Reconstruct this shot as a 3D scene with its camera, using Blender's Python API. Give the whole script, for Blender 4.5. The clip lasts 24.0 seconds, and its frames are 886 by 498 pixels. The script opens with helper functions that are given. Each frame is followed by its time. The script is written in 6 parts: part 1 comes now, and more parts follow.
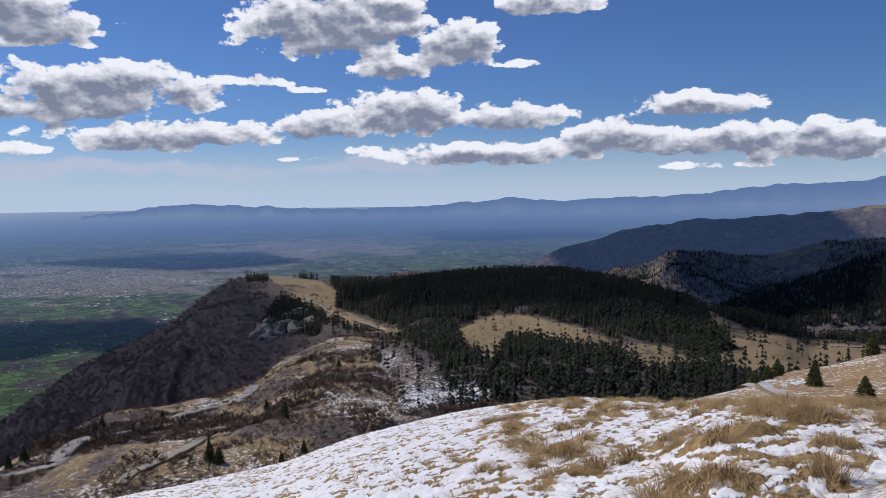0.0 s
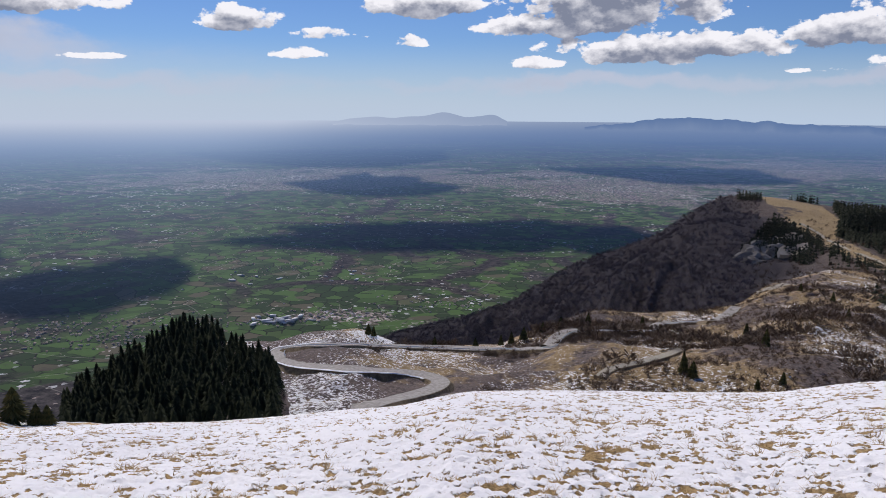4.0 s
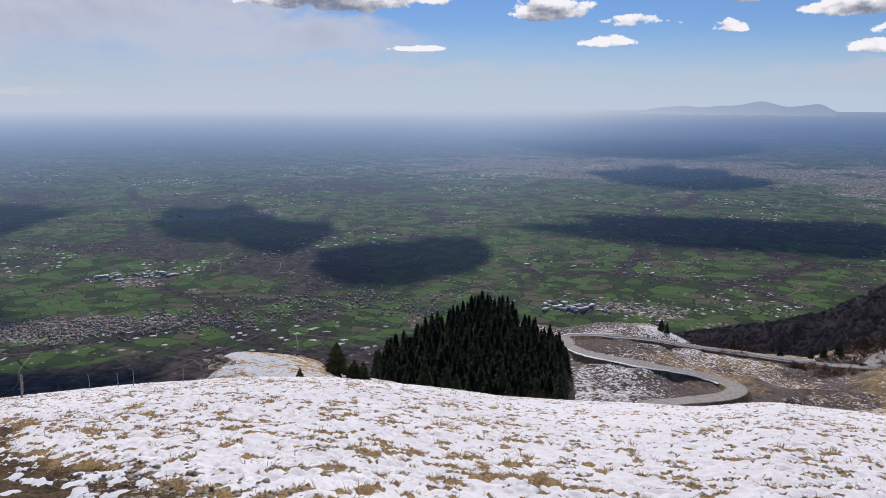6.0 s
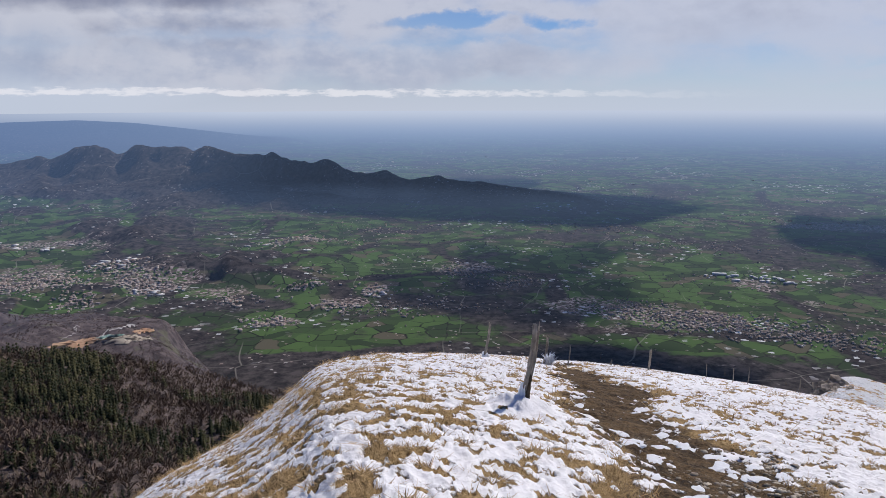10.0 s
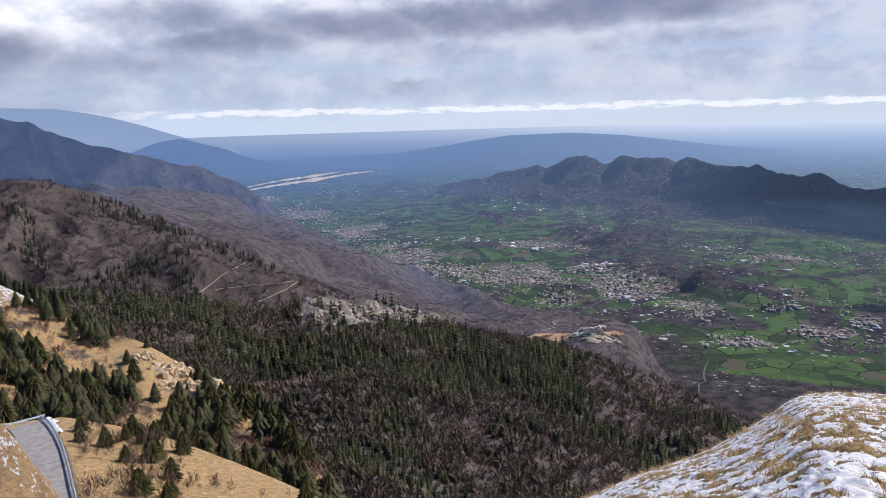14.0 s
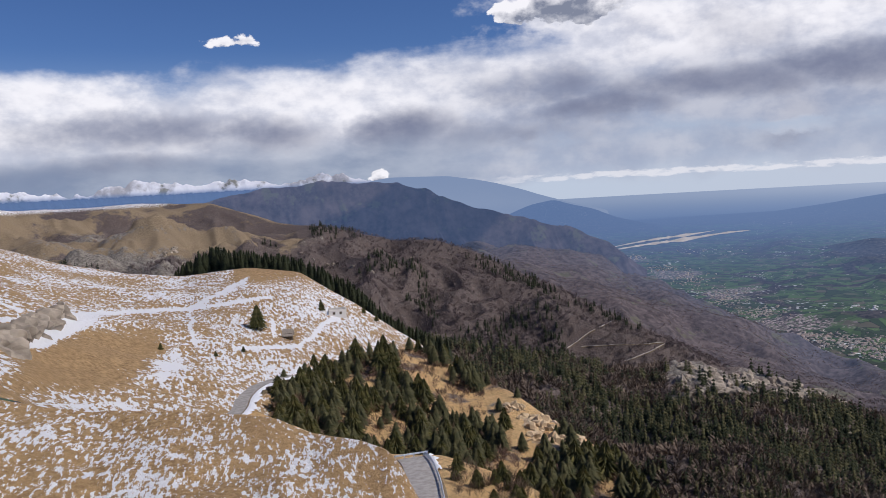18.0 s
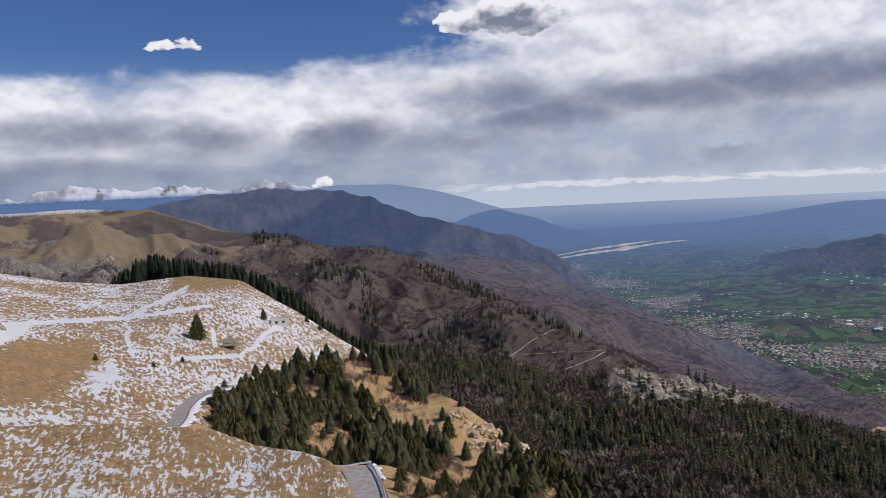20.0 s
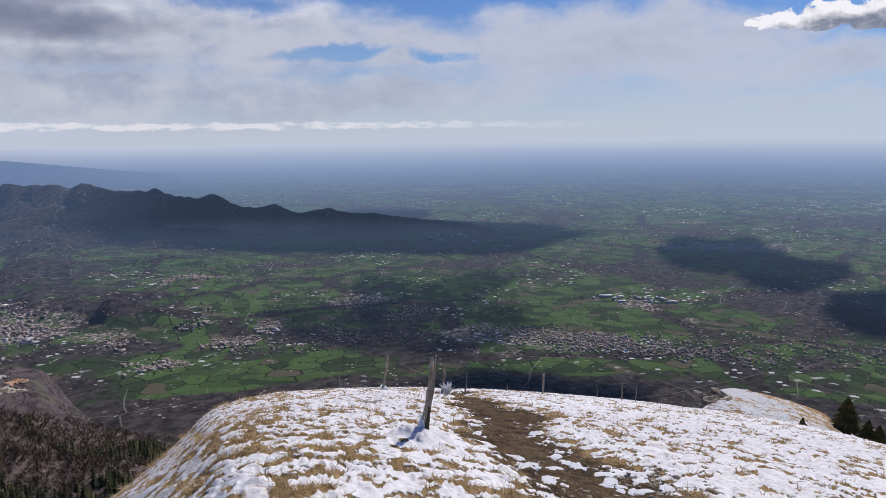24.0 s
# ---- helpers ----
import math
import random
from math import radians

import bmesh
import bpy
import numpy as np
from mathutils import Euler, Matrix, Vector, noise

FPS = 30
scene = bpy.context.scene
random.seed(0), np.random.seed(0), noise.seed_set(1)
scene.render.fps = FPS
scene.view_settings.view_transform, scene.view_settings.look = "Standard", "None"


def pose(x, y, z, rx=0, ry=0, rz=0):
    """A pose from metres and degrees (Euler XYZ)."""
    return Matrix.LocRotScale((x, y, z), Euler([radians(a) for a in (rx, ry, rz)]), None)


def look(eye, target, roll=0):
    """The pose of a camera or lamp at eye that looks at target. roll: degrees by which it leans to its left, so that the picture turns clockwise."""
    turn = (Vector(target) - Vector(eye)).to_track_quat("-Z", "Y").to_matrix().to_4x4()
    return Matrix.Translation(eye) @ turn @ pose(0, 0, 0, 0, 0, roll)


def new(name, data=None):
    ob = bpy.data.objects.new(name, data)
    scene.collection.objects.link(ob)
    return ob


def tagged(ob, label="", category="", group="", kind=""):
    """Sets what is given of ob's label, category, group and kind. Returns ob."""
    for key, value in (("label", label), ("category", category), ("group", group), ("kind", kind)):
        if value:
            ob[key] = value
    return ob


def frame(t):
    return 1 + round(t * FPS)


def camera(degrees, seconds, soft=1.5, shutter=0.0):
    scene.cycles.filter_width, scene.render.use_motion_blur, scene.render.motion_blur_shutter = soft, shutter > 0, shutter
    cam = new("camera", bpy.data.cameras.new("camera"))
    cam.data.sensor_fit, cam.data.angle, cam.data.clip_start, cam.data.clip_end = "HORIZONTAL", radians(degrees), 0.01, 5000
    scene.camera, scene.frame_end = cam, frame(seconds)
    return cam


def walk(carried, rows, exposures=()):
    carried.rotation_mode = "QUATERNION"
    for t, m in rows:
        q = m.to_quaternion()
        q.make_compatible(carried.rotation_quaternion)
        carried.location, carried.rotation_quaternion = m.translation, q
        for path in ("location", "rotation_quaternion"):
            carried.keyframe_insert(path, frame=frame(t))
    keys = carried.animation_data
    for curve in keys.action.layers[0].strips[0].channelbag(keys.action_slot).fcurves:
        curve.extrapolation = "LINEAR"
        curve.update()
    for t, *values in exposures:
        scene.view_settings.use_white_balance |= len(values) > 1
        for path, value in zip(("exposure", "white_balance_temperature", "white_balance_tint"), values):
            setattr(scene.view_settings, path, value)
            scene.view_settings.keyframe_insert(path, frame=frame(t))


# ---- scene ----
# ---------- camera and its path ----------
EYE = 1.65  # eye height over the summit turf
cam = camera(58.87, 24.0, soft=0.75)
# seconds, place from the middle of the path, then tilt, lean and heading in degrees
ROWS = [
    (0.0, 0.629, 0.696, 0.004, 85.86, 0.63, -12.73),
    (0.5, 0.592, 0.712, -0.012, 85.08, 0.86, -10.34),
    (1.0, 0.549, 0.728, -0.028, 84.20, 0.74, -7.63),
    (1.5, 0.503, 0.740, -0.039, 82.91, 0.65, -3.83),
    (3.5, 0.062, 0.637, 0.117, 80.21, -0.17, 15.86),
    (4.0, 0.028, 0.610, 0.121, 79.72, -0.33, 22.12),
    (4.5, -0.014, 0.575, 0.112, 79.44, -0.16, 28.79),
    (5.0, -0.076, 0.529, 0.089, 79.32, 0.17, 34.28),
    (5.5, -0.158, 0.469, 0.049, 79.17, 0.23, 38.79),
    (6.0, -0.253, 0.390, -0.002, 78.83, -0.23, 43.78),
    (6.5, -0.341, 0.305, -0.050, 78.62, -0.95, 48.17),
    (7.0, -0.402, 0.213, -0.096, 78.37, -1.76, 53.20),
    (7.5, -0.429, 0.131, -0.112, 78.19, -1.44, 59.56),
    (8.0, -0.418, 0.061, -0.116, 78.37, -0.25, 65.39),
    (8.5, -0.382, -0.005, -0.104, 79.00, -0.11, 70.70),
    (9.0, -0.333, -0.075, -0.089, 79.20, 0.04, 77.23),
    (9.5, -0.286, -0.148, -0.070, 79.09, 0.20, 83.02),
    (10.0, -0.246, -0.217, -0.057, 78.99, 0.18, 87.60),
    (10.5, -0.219, -0.278, -0.042, 79.34, 0.89, 91.90),
    (12.5, -0.190, -0.521, -0.089, 79.72, 1.42, 108.07),
    (13.0, -0.190, -0.521, -0.094, 79.86, 1.54, 113.11),
    (13.5, -0.191, -0.517, -0.098, 80.06, 1.48, 117.54),
    (14.0, -0.193, -0.506, -0.105, 80.35, 1.63, 121.45),
    (14.5, -0.195, -0.492, -0.112, 80.74, 1.88, 124.98),
    (15.0, -0.198, -0.483, -0.119, 81.40, 1.89, 128.56),
    (15.5, -0.207, -0.486, -0.125, 81.81, 2.34, 133.01),
    (16.0, -0.220, -0.507, -0.129, 82.12, 3.11, 137.14),
    (16.5, -0.236, -0.543, -0.131, 82.91, 3.22, 139.68),
    (17.0, -0.252, -0.584, -0.131, 83.97, 3.09, 142.18),
    (17.5, -0.269, -0.616, -0.127, 84.99, 3.28, 145.22),
    (19.5, -0.308, -0.533, 0.060, 86.94, 3.25, 150.98),
    (20.0, -0.259, -0.585, 0.058, 86.23, 2.88, 143.74),
    (20.5, -0.192, -0.633, 0.049, 85.17, 3.07, 135.46),
    (21.0, -0.112, -0.652, 0.040, 84.29, 2.23, 127.24),
    (21.5, -0.032, -0.621, 0.038, 83.71, 2.40, 119.37),
    (22.0, 0.033, -0.555, 0.050, 83.14, 2.19, 111.96),
    (22.5, 0.070, -0.476, 0.080, 82.51, 2.13, 105.20),
    (23.0, 0.079, -0.401, 0.092, 82.09, 2.17, 97.94),
    (23.5, 0.074, -0.321, 0.091, 81.53, 1.49, 89.22),
    (24.0, 0.061, -0.268, 0.083, 81.17, 0.85, 79.60),
]
walk(cam, [(t, pose(x, y, EYE + z, a, b, c)) for t, x, y, z, a, b, c in ROWS], [(0.0, -0.05, 6220, 13), (1.5, -0.04, 6260, 13), (4.0, 0.0, 6430, 14), (8.5, 0.0, 6520, 14), (10.5, 0.05, 6400, 13), (13.0, 0.3, 6250, 13), (14.0, 0.33, 6260, 13), (16.0, 0.14, 6330, 13), (17.0, 0.08, 6420, 14), (20.0, -0.08, 6420, 14), (21.0, 0.2, 6300, 13), (22.0, 0.33, 6330, 13), (23.0, 0.12, 6380, 13), (24.0, -0.02, 6420, 14)])

# ---------- light ----------
SUN_AZ, SUN_EL = 45.0, 46.0   # heading counted to the left of +y, height
sun_way = Vector((-math.sin(radians(SUN_AZ)) * math.cos(radians(SUN_EL)),
                  math.cos(radians(SUN_AZ)) * math.cos(radians(SUN_EL)), math.sin(radians(SUN_EL))))
sun = new("sun", bpy.data.lights.new("sun", "SUN"))
sun.data.energy, sun.data.angle, sun.data.color = 3.1, radians(0.6), (1.0, 0.94, 0.85)
sun.matrix_world = look(sun_way * 200, (0, 0, 0))


def nodes_of(tree):
    """Short hands for building a node tree."""
    tree.nodes.clear()

    def put(kind, *ins, out=0, **props):
        n = tree.nodes.new(kind)
        for k, v in props.items():
            setattr(n, k, v)
        for i, v in enumerate(ins):
            if v is None:
                continue
            if isinstance(v, bpy.types.NodeSocket):
                tree.links.new(v, n.inputs[i])
            else:
                n.inputs[i].default_value = v
        return n.outputs[out] if len(n.outputs) else n

    def m(op, a, b=None, c=None, clamp=False):
        return put("ShaderNodeMath", a, b, c, operation=op, use_clamp=clamp)

    def mix(f, a, b):
        n = tree.nodes.new("ShaderNodeMix")
        n.data_type = "RGBA"
        for i, v in ((0, f), (6, a), (7, b)):
            if isinstance(v, bpy.types.NodeSocket):
                tree.links.new(v, n.inputs[i])
            else:
                n.inputs[i].default_value = v if i == 0 else (*v[:3], 1)
        return n.outputs[2]

    def ramp(v, lo, hi):
        n = tree.nodes.new("ShaderNodeMapRange")
        n.interpolation_type = "SMOOTHSTEP"
        tree.links.new(v, n.inputs[0])
        n.inputs[1].default_value, n.inputs[2].default_value = lo, hi
        return n.outputs[0]

    def fuzz(vec, scale, detail=4.0, rough=0.55, out=0):
        n = tree.nodes.new("ShaderNodeTexNoise")
        if vec is not None:
            tree.links.new(vec, n.inputs["Vector"])
        n.inputs["Scale"].default_value, n.inputs["Detail"].default_value, n.inputs["Roughness"].default_value = scale, detail, rough
        return n.outputs[out]

    return put, m, mix, ramp, fuzz


world = bpy.data.worlds.new("spring_sky")
scene.world = world
world.use_nodes = True
put, m, mix, ramp, fuzz = nodes_of(world.node_tree)
sky_n = world.node_tree.nodes.new("ShaderNodeTexSky")
sky_n.sky_type, sky_n.sun_disc = "NISHITA", False
sky_n.sun_elevation, sky_n.sun_rotation = radians(SUN_EL), radians(-SUN_AZ)
sky_n.altitude, sky_n.air_density, sky_n.dust_density, sky_n.ozone_density = 1500, 1.0, 0.4, 2.0
way = put("ShaderNodeTexCoord", out=0)
sep = world.node_tree.nodes.new("ShaderNodeSeparateXYZ")
world.node_tree.links.new(way, sep.inputs[0])
el = m("MULTIPLY", m("ARCSINE", sep.outputs[2]), 57.2958)
az = m("MULTIPLY", m("ARCTAN2", m("MULTIPLY", sep.outputs[0], -1.0), sep.outputs[1]), 57.2958)
az = m("ADD", az, m("MULTIPLY", m("LESS_THAN", az, -100.0), 360.0))
flat = put("ShaderNodeCombineXYZ", az, m("MULTIPLY", el, 1.5), 0.0)
# heaps of cloud: heading, height, half width, half height, weight
CUMULI = [
    (-5.0, 11.4, 7.0, 3.1, 1.0), (-13.9, 10.1, 3.9, 1.9, 1.0), (-9.0, 8.7, 3.1, 1.2, 0.95), (-18.3, 9.0, 1.6, 0.4, 0.8), (-9.5, 13.0, 2.5, 1.2, 1.0), (10.1, 6.8, 8.2, 2.0, 1.0), (0.7, 7.8, 3.1, 0.5, 0.8), (-3.2, 7.3, 1.2, 0.3, 0.7),
    (5.6, 4.0, 8.6, 1.1, 1.0), (-10.2, 5.4, 4.9, 2.1, 1.0), (-17.5, 5.2, 4.9, 1.3, 1.0), (-4.5, 4.7, 4.9, 1.2, 1.0), (-15.9, 2.6, 8.6, 1.1, 0.95), (-25.1, 3.5, 4.5, 1.7, 1.0), (-30.8, 5.6, 3.9, 1.1, 1.0), (-31.9, 3.2, 5.3, 1.4, 1.0),
    (-38.2, 2.8, 6.2, 1.6, 1.0), (14.6, 11.2, 4.3, 2.1, 1.0), (-20.4, 13.0, 3.9, 1.1, 1.0), (15.6, 3.0, 2.4, 0.5, 0.9), (-2.7, 2.45, 1.9, 0.25, 0.6), (-31.5, 1.6, 3.5, 0.3, 0.6),
    (23.2, 6.9, 5.0, 1.1, 1.0), (19.6, 9.8, 8.6, 0.6, 1.0), (24.5, 4.45, 2.0, 0.5, 0.85), (51.0, 6.4, 6.8, 1.2, 1.0), (36.4, 5.7, 2.8, 1.1, 1.0), (31.0, 4.85, 2.3, 0.5, 0.9), (26.9, 4.9, 1.6, 0.45, 0.8),
    (32.2, 3.6, 2.1, 0.5, 0.85), (45.0, 3.1, 2.4, 0.25, 0.7), (13.9, 5.6, 6.2, 1.2, 1.0), (8.5, 3.7, 4.7, 1.2, 1.0),
    (138.5, 12.2, 4.6, 1.7, 1.0), (152.4, 1.25, 0.9, 0.7, 1.0), (162.5, 11.0, 2.0, 0.5, 0.6),
]
# layered cloud: heading, height, half width, half height, weight
LAYERS = [
    (8, 1.7, 16, 0.5, 0.7),
    (62, 3.6, 18, 1.5, 0.7), (50, 1.6, 16, 0.5, 0.5), (70, 5.4, 15, 3.0, 0.9), (92, 2.2, 30, 1.6, 1.0), (104, 6.5, 26, 3.4, 1.1),
    (128, 7.0, 26, 4.2, 1.25), (150, 5.2, 22, 4.6, 1.2), (175, 4.6, 24, 4.4, 1.15), (118, 12, 24, 6, 1.2), (137, 10, 9, 4.4, 1.1), (140, 2.0, 40, 1.6, 0.75),
]
# gaps in it, and its heavy grey bellies
HOLES = [(87, 5.3, 9, 0.7, 1.0), (95, 8.6, 6, 0.9, 0.7), (123.5, 2.9, 4.0, 0.8, 0.6)]
DARKS = [(114, 7.0, 11, 1.6, 1.5), (109, 9.0, 5, 1.0, 0.6), (106, 6.9, 8, 1.0, 0.9), (136.5, 5.2, 6, 1.3, 1.25), (130, 6.4, 8, 1.2, 1.0), (150, 4.6, 5, 1.7, 1.3), (143, 3.6, 7, 1.4, 0.9), (141, 7.2, 4, 1.2, 0.7), (160, 4.6, 6, 1.4, 0.9), (169, 5.2, 7, 1.4, 0.9), (170, 2.6, 12, 1.0, 0.8),
         (126, 2.4, 4, 0.8, 0.5), (103, 4.0, 6, 0.8, 0.3)]


def heap(rows, stretch, lower=0.0, az=az, el=el):
    total = None
    for a, e, wa, we, w in rows:
        q = m("MULTIPLY", m("SUBTRACT", az, a), 1.0 / wa)
        # flat undersides: the lower half falls off faster
        d = m("SUBTRACT", el, e - lower)
        v = m("MAXIMUM", m("MULTIPLY", d, 1.0 / we), m("MULTIPLY", d, -stretch / we))
        b = m("SUBTRACT", 1.0, m("ADD", m("MULTIPLY", q, q), m("MULTIPLY", v, v)))
        b = m("MULTIPLY", m("MAXIMUM", b, -2.5), w)
        total = b if total is None else m("SMOOTH_MAX", total, b, 0.25)
    return total


CUMULI = [(a, e, wa, we, max(0.55, w * 0.72) if we < 0.7 else w) for a, e, wa, we, w in CUMULI]
heaps = heap(CUMULI, 1.7)
above = heap(CUMULI, 1.7, 0.6)


def bubbles(vec, scale):
    n = world.node_tree.nodes.new("ShaderNodeTexVoronoi")
    n.voronoi_dimensions, n.feature, n.normalize = "2D", "SMOOTH_F1", True
    world.node_tree.links.new(vec, n.inputs["Vector"])
    n.inputs["Scale"].default_value, n.inputs["Detail"].default_value, n.inputs["Roughness"].default_value, n.inputs["Smoothness"].default_value = scale, 3.0, 0.55, 0.35
    return n.outputs[0]


def billows(shift):
    at = put("ShaderNodeVectorMath", flat, shift, operation="ADD")
    return m("ADD", fuzz(at, 0.36, 10.0, 0.58), m("MULTIPLY", m("SUBTRACT", 0.42, bubbles(at, 0.55)), 0.45))


puff, puff_up = billows((0, 0, 0)), billows((-0.25, 0.75, 0))
dens = m("ADD", m("MULTIPLY", heaps, 0.85), m("MULTIPLY", m("SUBTRACT", puff, 0.51), 3.4))
cover = ramp(dens, 0.10, 0.34)
core = ramp(m("ADD", m("MULTIPLY", above, 0.85), m("MULTIPLY", m("SUBTRACT", puff_up, 0.5), 1.5)), -0.05, 0.85)
lit = m("ADD", m("MULTIPLY", m("SUBTRACT", puff, puff_up), 1.6), m("SUBTRACT", 1.0, m("MULTIPLY", core, 0.92)), clamp=True)
heap_col = mix(lit, (0.215, 0.245, 0.325), (0.90, 0.905, 0.93))
warp = put("ShaderNodeSeparateXYZ", fuzz(flat, 0.09, 6.0, 0.6, out=1))
warp2 = fuzz(put("ShaderNodeVectorMath", flat, (31.0, 17.0, 5.0), operation="ADD"), 0.12, 6.0, 0.6)
az_w = m("ADD", az, m("MULTIPLY", m("SUBTRACT", warp, 0.5), 26.0))
el_w = m("ADD", el, m("MULTIPLY", m("SUBTRACT", warp2, 0.5), 4.5))
layers = heap(LAYERS, 1.0, 0.0, az_w, el_w)
wide = put("ShaderNodeCombineXYZ", m("MULTIPLY", az, 0.7), m("MULTIPLY", el, 1.7), 0.0)
veil = fuzz(wide, 0.16, 8.0, 0.55)
billow = fuzz(flat, 0.10, 8.0, 0.52)
hole = heap(HOLES, 1.0, 0.0, az_w, el_w)
ldens = m("ADD", m("MULTIPLY", layers, 0.6), m("MULTIPLY", m("SUBTRACT", m("ADD", m("MULTIPLY", veil, 0.5), m("MULTIPLY", billow, 0.5)), 0.5), 2.0))
ldens = m("SUBTRACT", ldens, m("MULTIPLY", m("MAXIMUM", hole, 0.0), 0.62))
edge = ramp(el, 1.0, 6.0)
lcover = m("ADD", m("MULTIPLY", ramp(ldens, -0.20, 0.36), edge), m("MULTIPLY", ramp(ldens, -0.5, 0.75), m("SUBTRACT", 1.0, edge)))
dark = m("ADD", m("MULTIPLY", heap(DARKS, 1.0, 0.0, m("ADD", m("MULTIPLY", az, 0.6), m("MULTIPLY", az_w, 0.4)), m("ADD", m("MULTIPLY", el, 0.5), m("MULTIPLY", el_w, 0.5))), 0.62), m("MULTIPLY", m("SUBTRACT", billow, 0.5), 2.2))
thick = m("MULTIPLY", ramp(dark, -0.55, 1.0), ramp(ldens, 0.1, 0.5))
# lumps of light and shade on the cloud's face
lumps = m("MULTIPLY", m("SUBTRACT", puff, puff_up), m("MULTIPLY", ramp(el, 3.0, 6.0), 0.35))
thick = m("SUBTRACT", m("MULTIPLY", thick, m("SUBTRACT", 1.0, m("MULTIPLY", ramp(az, 134.0, 146.0), m("MULTIPLY", ramp(el, 5.0, 8.5), 0.85)))), lumps, clamp=True)
high = m("MAXIMUM", m("MULTIPLY", ramp(az, 138.0, 152.0), ramp(el, 1.0, 4.0)), ramp(el, 6.5, 9.5))
layer_col = mix(thick, mix(ramp(az, 60.0, 110.0), (0.52, 0.56, 0.66), mix(ramp(m("ADD", m("MULTIPLY", veil, 0.6), m("MULTIPLY", puff, 0.4)), 0.40, 0.62), mix(high, (0.34, 0.39, 0.51), (0.64, 0.67, 0.75)), mix(high, (0.54, 0.565, 0.635), (0.95, 0.95, 0.965)))), (0.19, 0.21, 0.30))
sky_col = put("ShaderNodeVectorMath", sky_n.outputs[0], (0.036, 0.050, 0.074), operation="MULTIPLY")
haze_band = m("MULTIPLY", m("SUBTRACT", 1.0, ramp(el, -1.5, 5.0)), 0.95)
haze_band = m("MAXIMUM", haze_band, m("MULTIPLY", m("MULTIPLY", m("SUBTRACT", 1.0, ramp(el, 0.0, 11.0)), ramp(az, 75.0, 110.0)), 0.95))
glow = m("MAXIMUM", m("SUBTRACT", 1.0, m("MULTIPLY", m("ABSOLUTE", m("SUBTRACT", az, 95.0)), 1.0 / 85.0)), 0.0)
sky_col = mix(haze_band, sky_col, mix(glow, (0.49, 0.60, 0.73), (0.53, 0.58, 0.67)))
col = mix(m("MULTIPLY", lcover, 0.93), sky_col, layer_col)
# shafts of rain hanging under the heavy clouds
tilt = m("ADD", az, m("MULTIPLY", el, 0.25))
shaft = fuzz(put("ShaderNodeCombineXYZ", tilt, m("MULTIPLY", el, 0.10), 4.0), 0.22, 4.0, 0.55)
shaft = m("MULTIPLY", ramp(shaft, 0.36, 0.72), m("MULTIPLY", ramp(el, 0.2, 1.6), m("SUBTRACT", 1.0, ramp(el, 3.2, 5.6))))
shaft = m("MULTIPLY", shaft, m("MULTIPLY", ramp(az, 103.0, 112.0), m("SUBTRACT", 1.0, ramp(az, 146.0, 156.0))))
col = mix(m("MULTIPLY", shaft, 0.50), col, (0.33, 0.40, 0.53))
# rain-grey cloud over the eastern peaks
east = m("MULTIPLY", ramp(az, 141.0, 152.0), m("SUBTRACT", 1.0, ramp(m("ADD", el, m("MULTIPLY", m("SUBTRACT", billow, 0.5), 5.0)), 2.2, 4.6)))
col = mix(m("MULTIPLY", east, 0.85), col, mix(ramp(veil, 0.35, 0.65), (0.20, 0.26, 0.38), (0.36, 0.42, 0.52)))
# the far row of small bright clouds low over the horizon
row = put("ShaderNodeCombineXYZ", m("MULTIPLY", az, 0.55), m("MULTIPLY", el, 2.2), 0.0)
low = m("MULTIPLY", m("SUBTRACT", el, m("ADD", -0.35, m("MULTIPLY", az, 0.0065))), 1.0 / 0.30)
low = m("SUBTRACT", 1.0, m("MULTIPLY", low, low))
low = m("ADD", m("MULTIPLY", m("MAXIMUM", low, -2.0), 0.5), m("MULTIPLY", m("SUBTRACT", fuzz(row, 1.1, 6.0, 0.6), 0.52), 2.6))
low = m("MULTIPLY", ramp(low, 0.0, 0.5), m("MULTIPLY", ramp(az, 64.0, 90.0), m("SUBTRACT", 1.0, ramp(az, 136.0, 150.0))))
col = mix(m("MULTIPLY", low, 0.6), col, (0.86, 0.86, 0.88))
col = mix(cover, col, heap_col)
back = put("ShaderNodeBackground", col, 1.0)
put("ShaderNodeOutputWorld", back)

# ---------- number noise, for relief and for scattering ----------
rng = np.random.default_rng(7)


def lattice(ix, iy, seed):
    h = (ix.astype(np.int64) * 374761393 + iy.astype(np.int64) * 668265263 + seed * 974634777) & 0x7FFFFFFF
    h = ((h ^ (h >> 13)) * 1274126177) & 0x7FFFFFFF
    return ((h ^ (h >> 16)) & 0xFFFF) / 65535.0


def grain(x, y, seed=0):
    """Smooth noise, -1 to 1, one lump a unit."""
    ix, iy = np.floor(x), np.floor(y)
    fx, fy = x - ix, y - iy
    fx, fy = fx * fx * (3 - 2 * fx), fy * fy * (3 - 2 * fy)
    a, b = lattice(ix, iy, seed), lattice(ix + 1, iy, seed)
    c, d = lattice(ix, iy + 1, seed), lattice(ix + 1, iy + 1, seed)
    return 2 * ((a * (1 - fx) + b * fx) * (1 - fy) + (c * (1 - fx) + d * fx) * fy) - 1


def fbm(x, y, octaves=5, seed=0, gain=0.5):
    total, amp = 0, 1.0
    for k in range(octaves):
        total = total + amp * grain(x * 2 ** k + 17.3 * k, y * 2 ** k - 9.1 * k, seed + k)
        amp *= gain
    return total


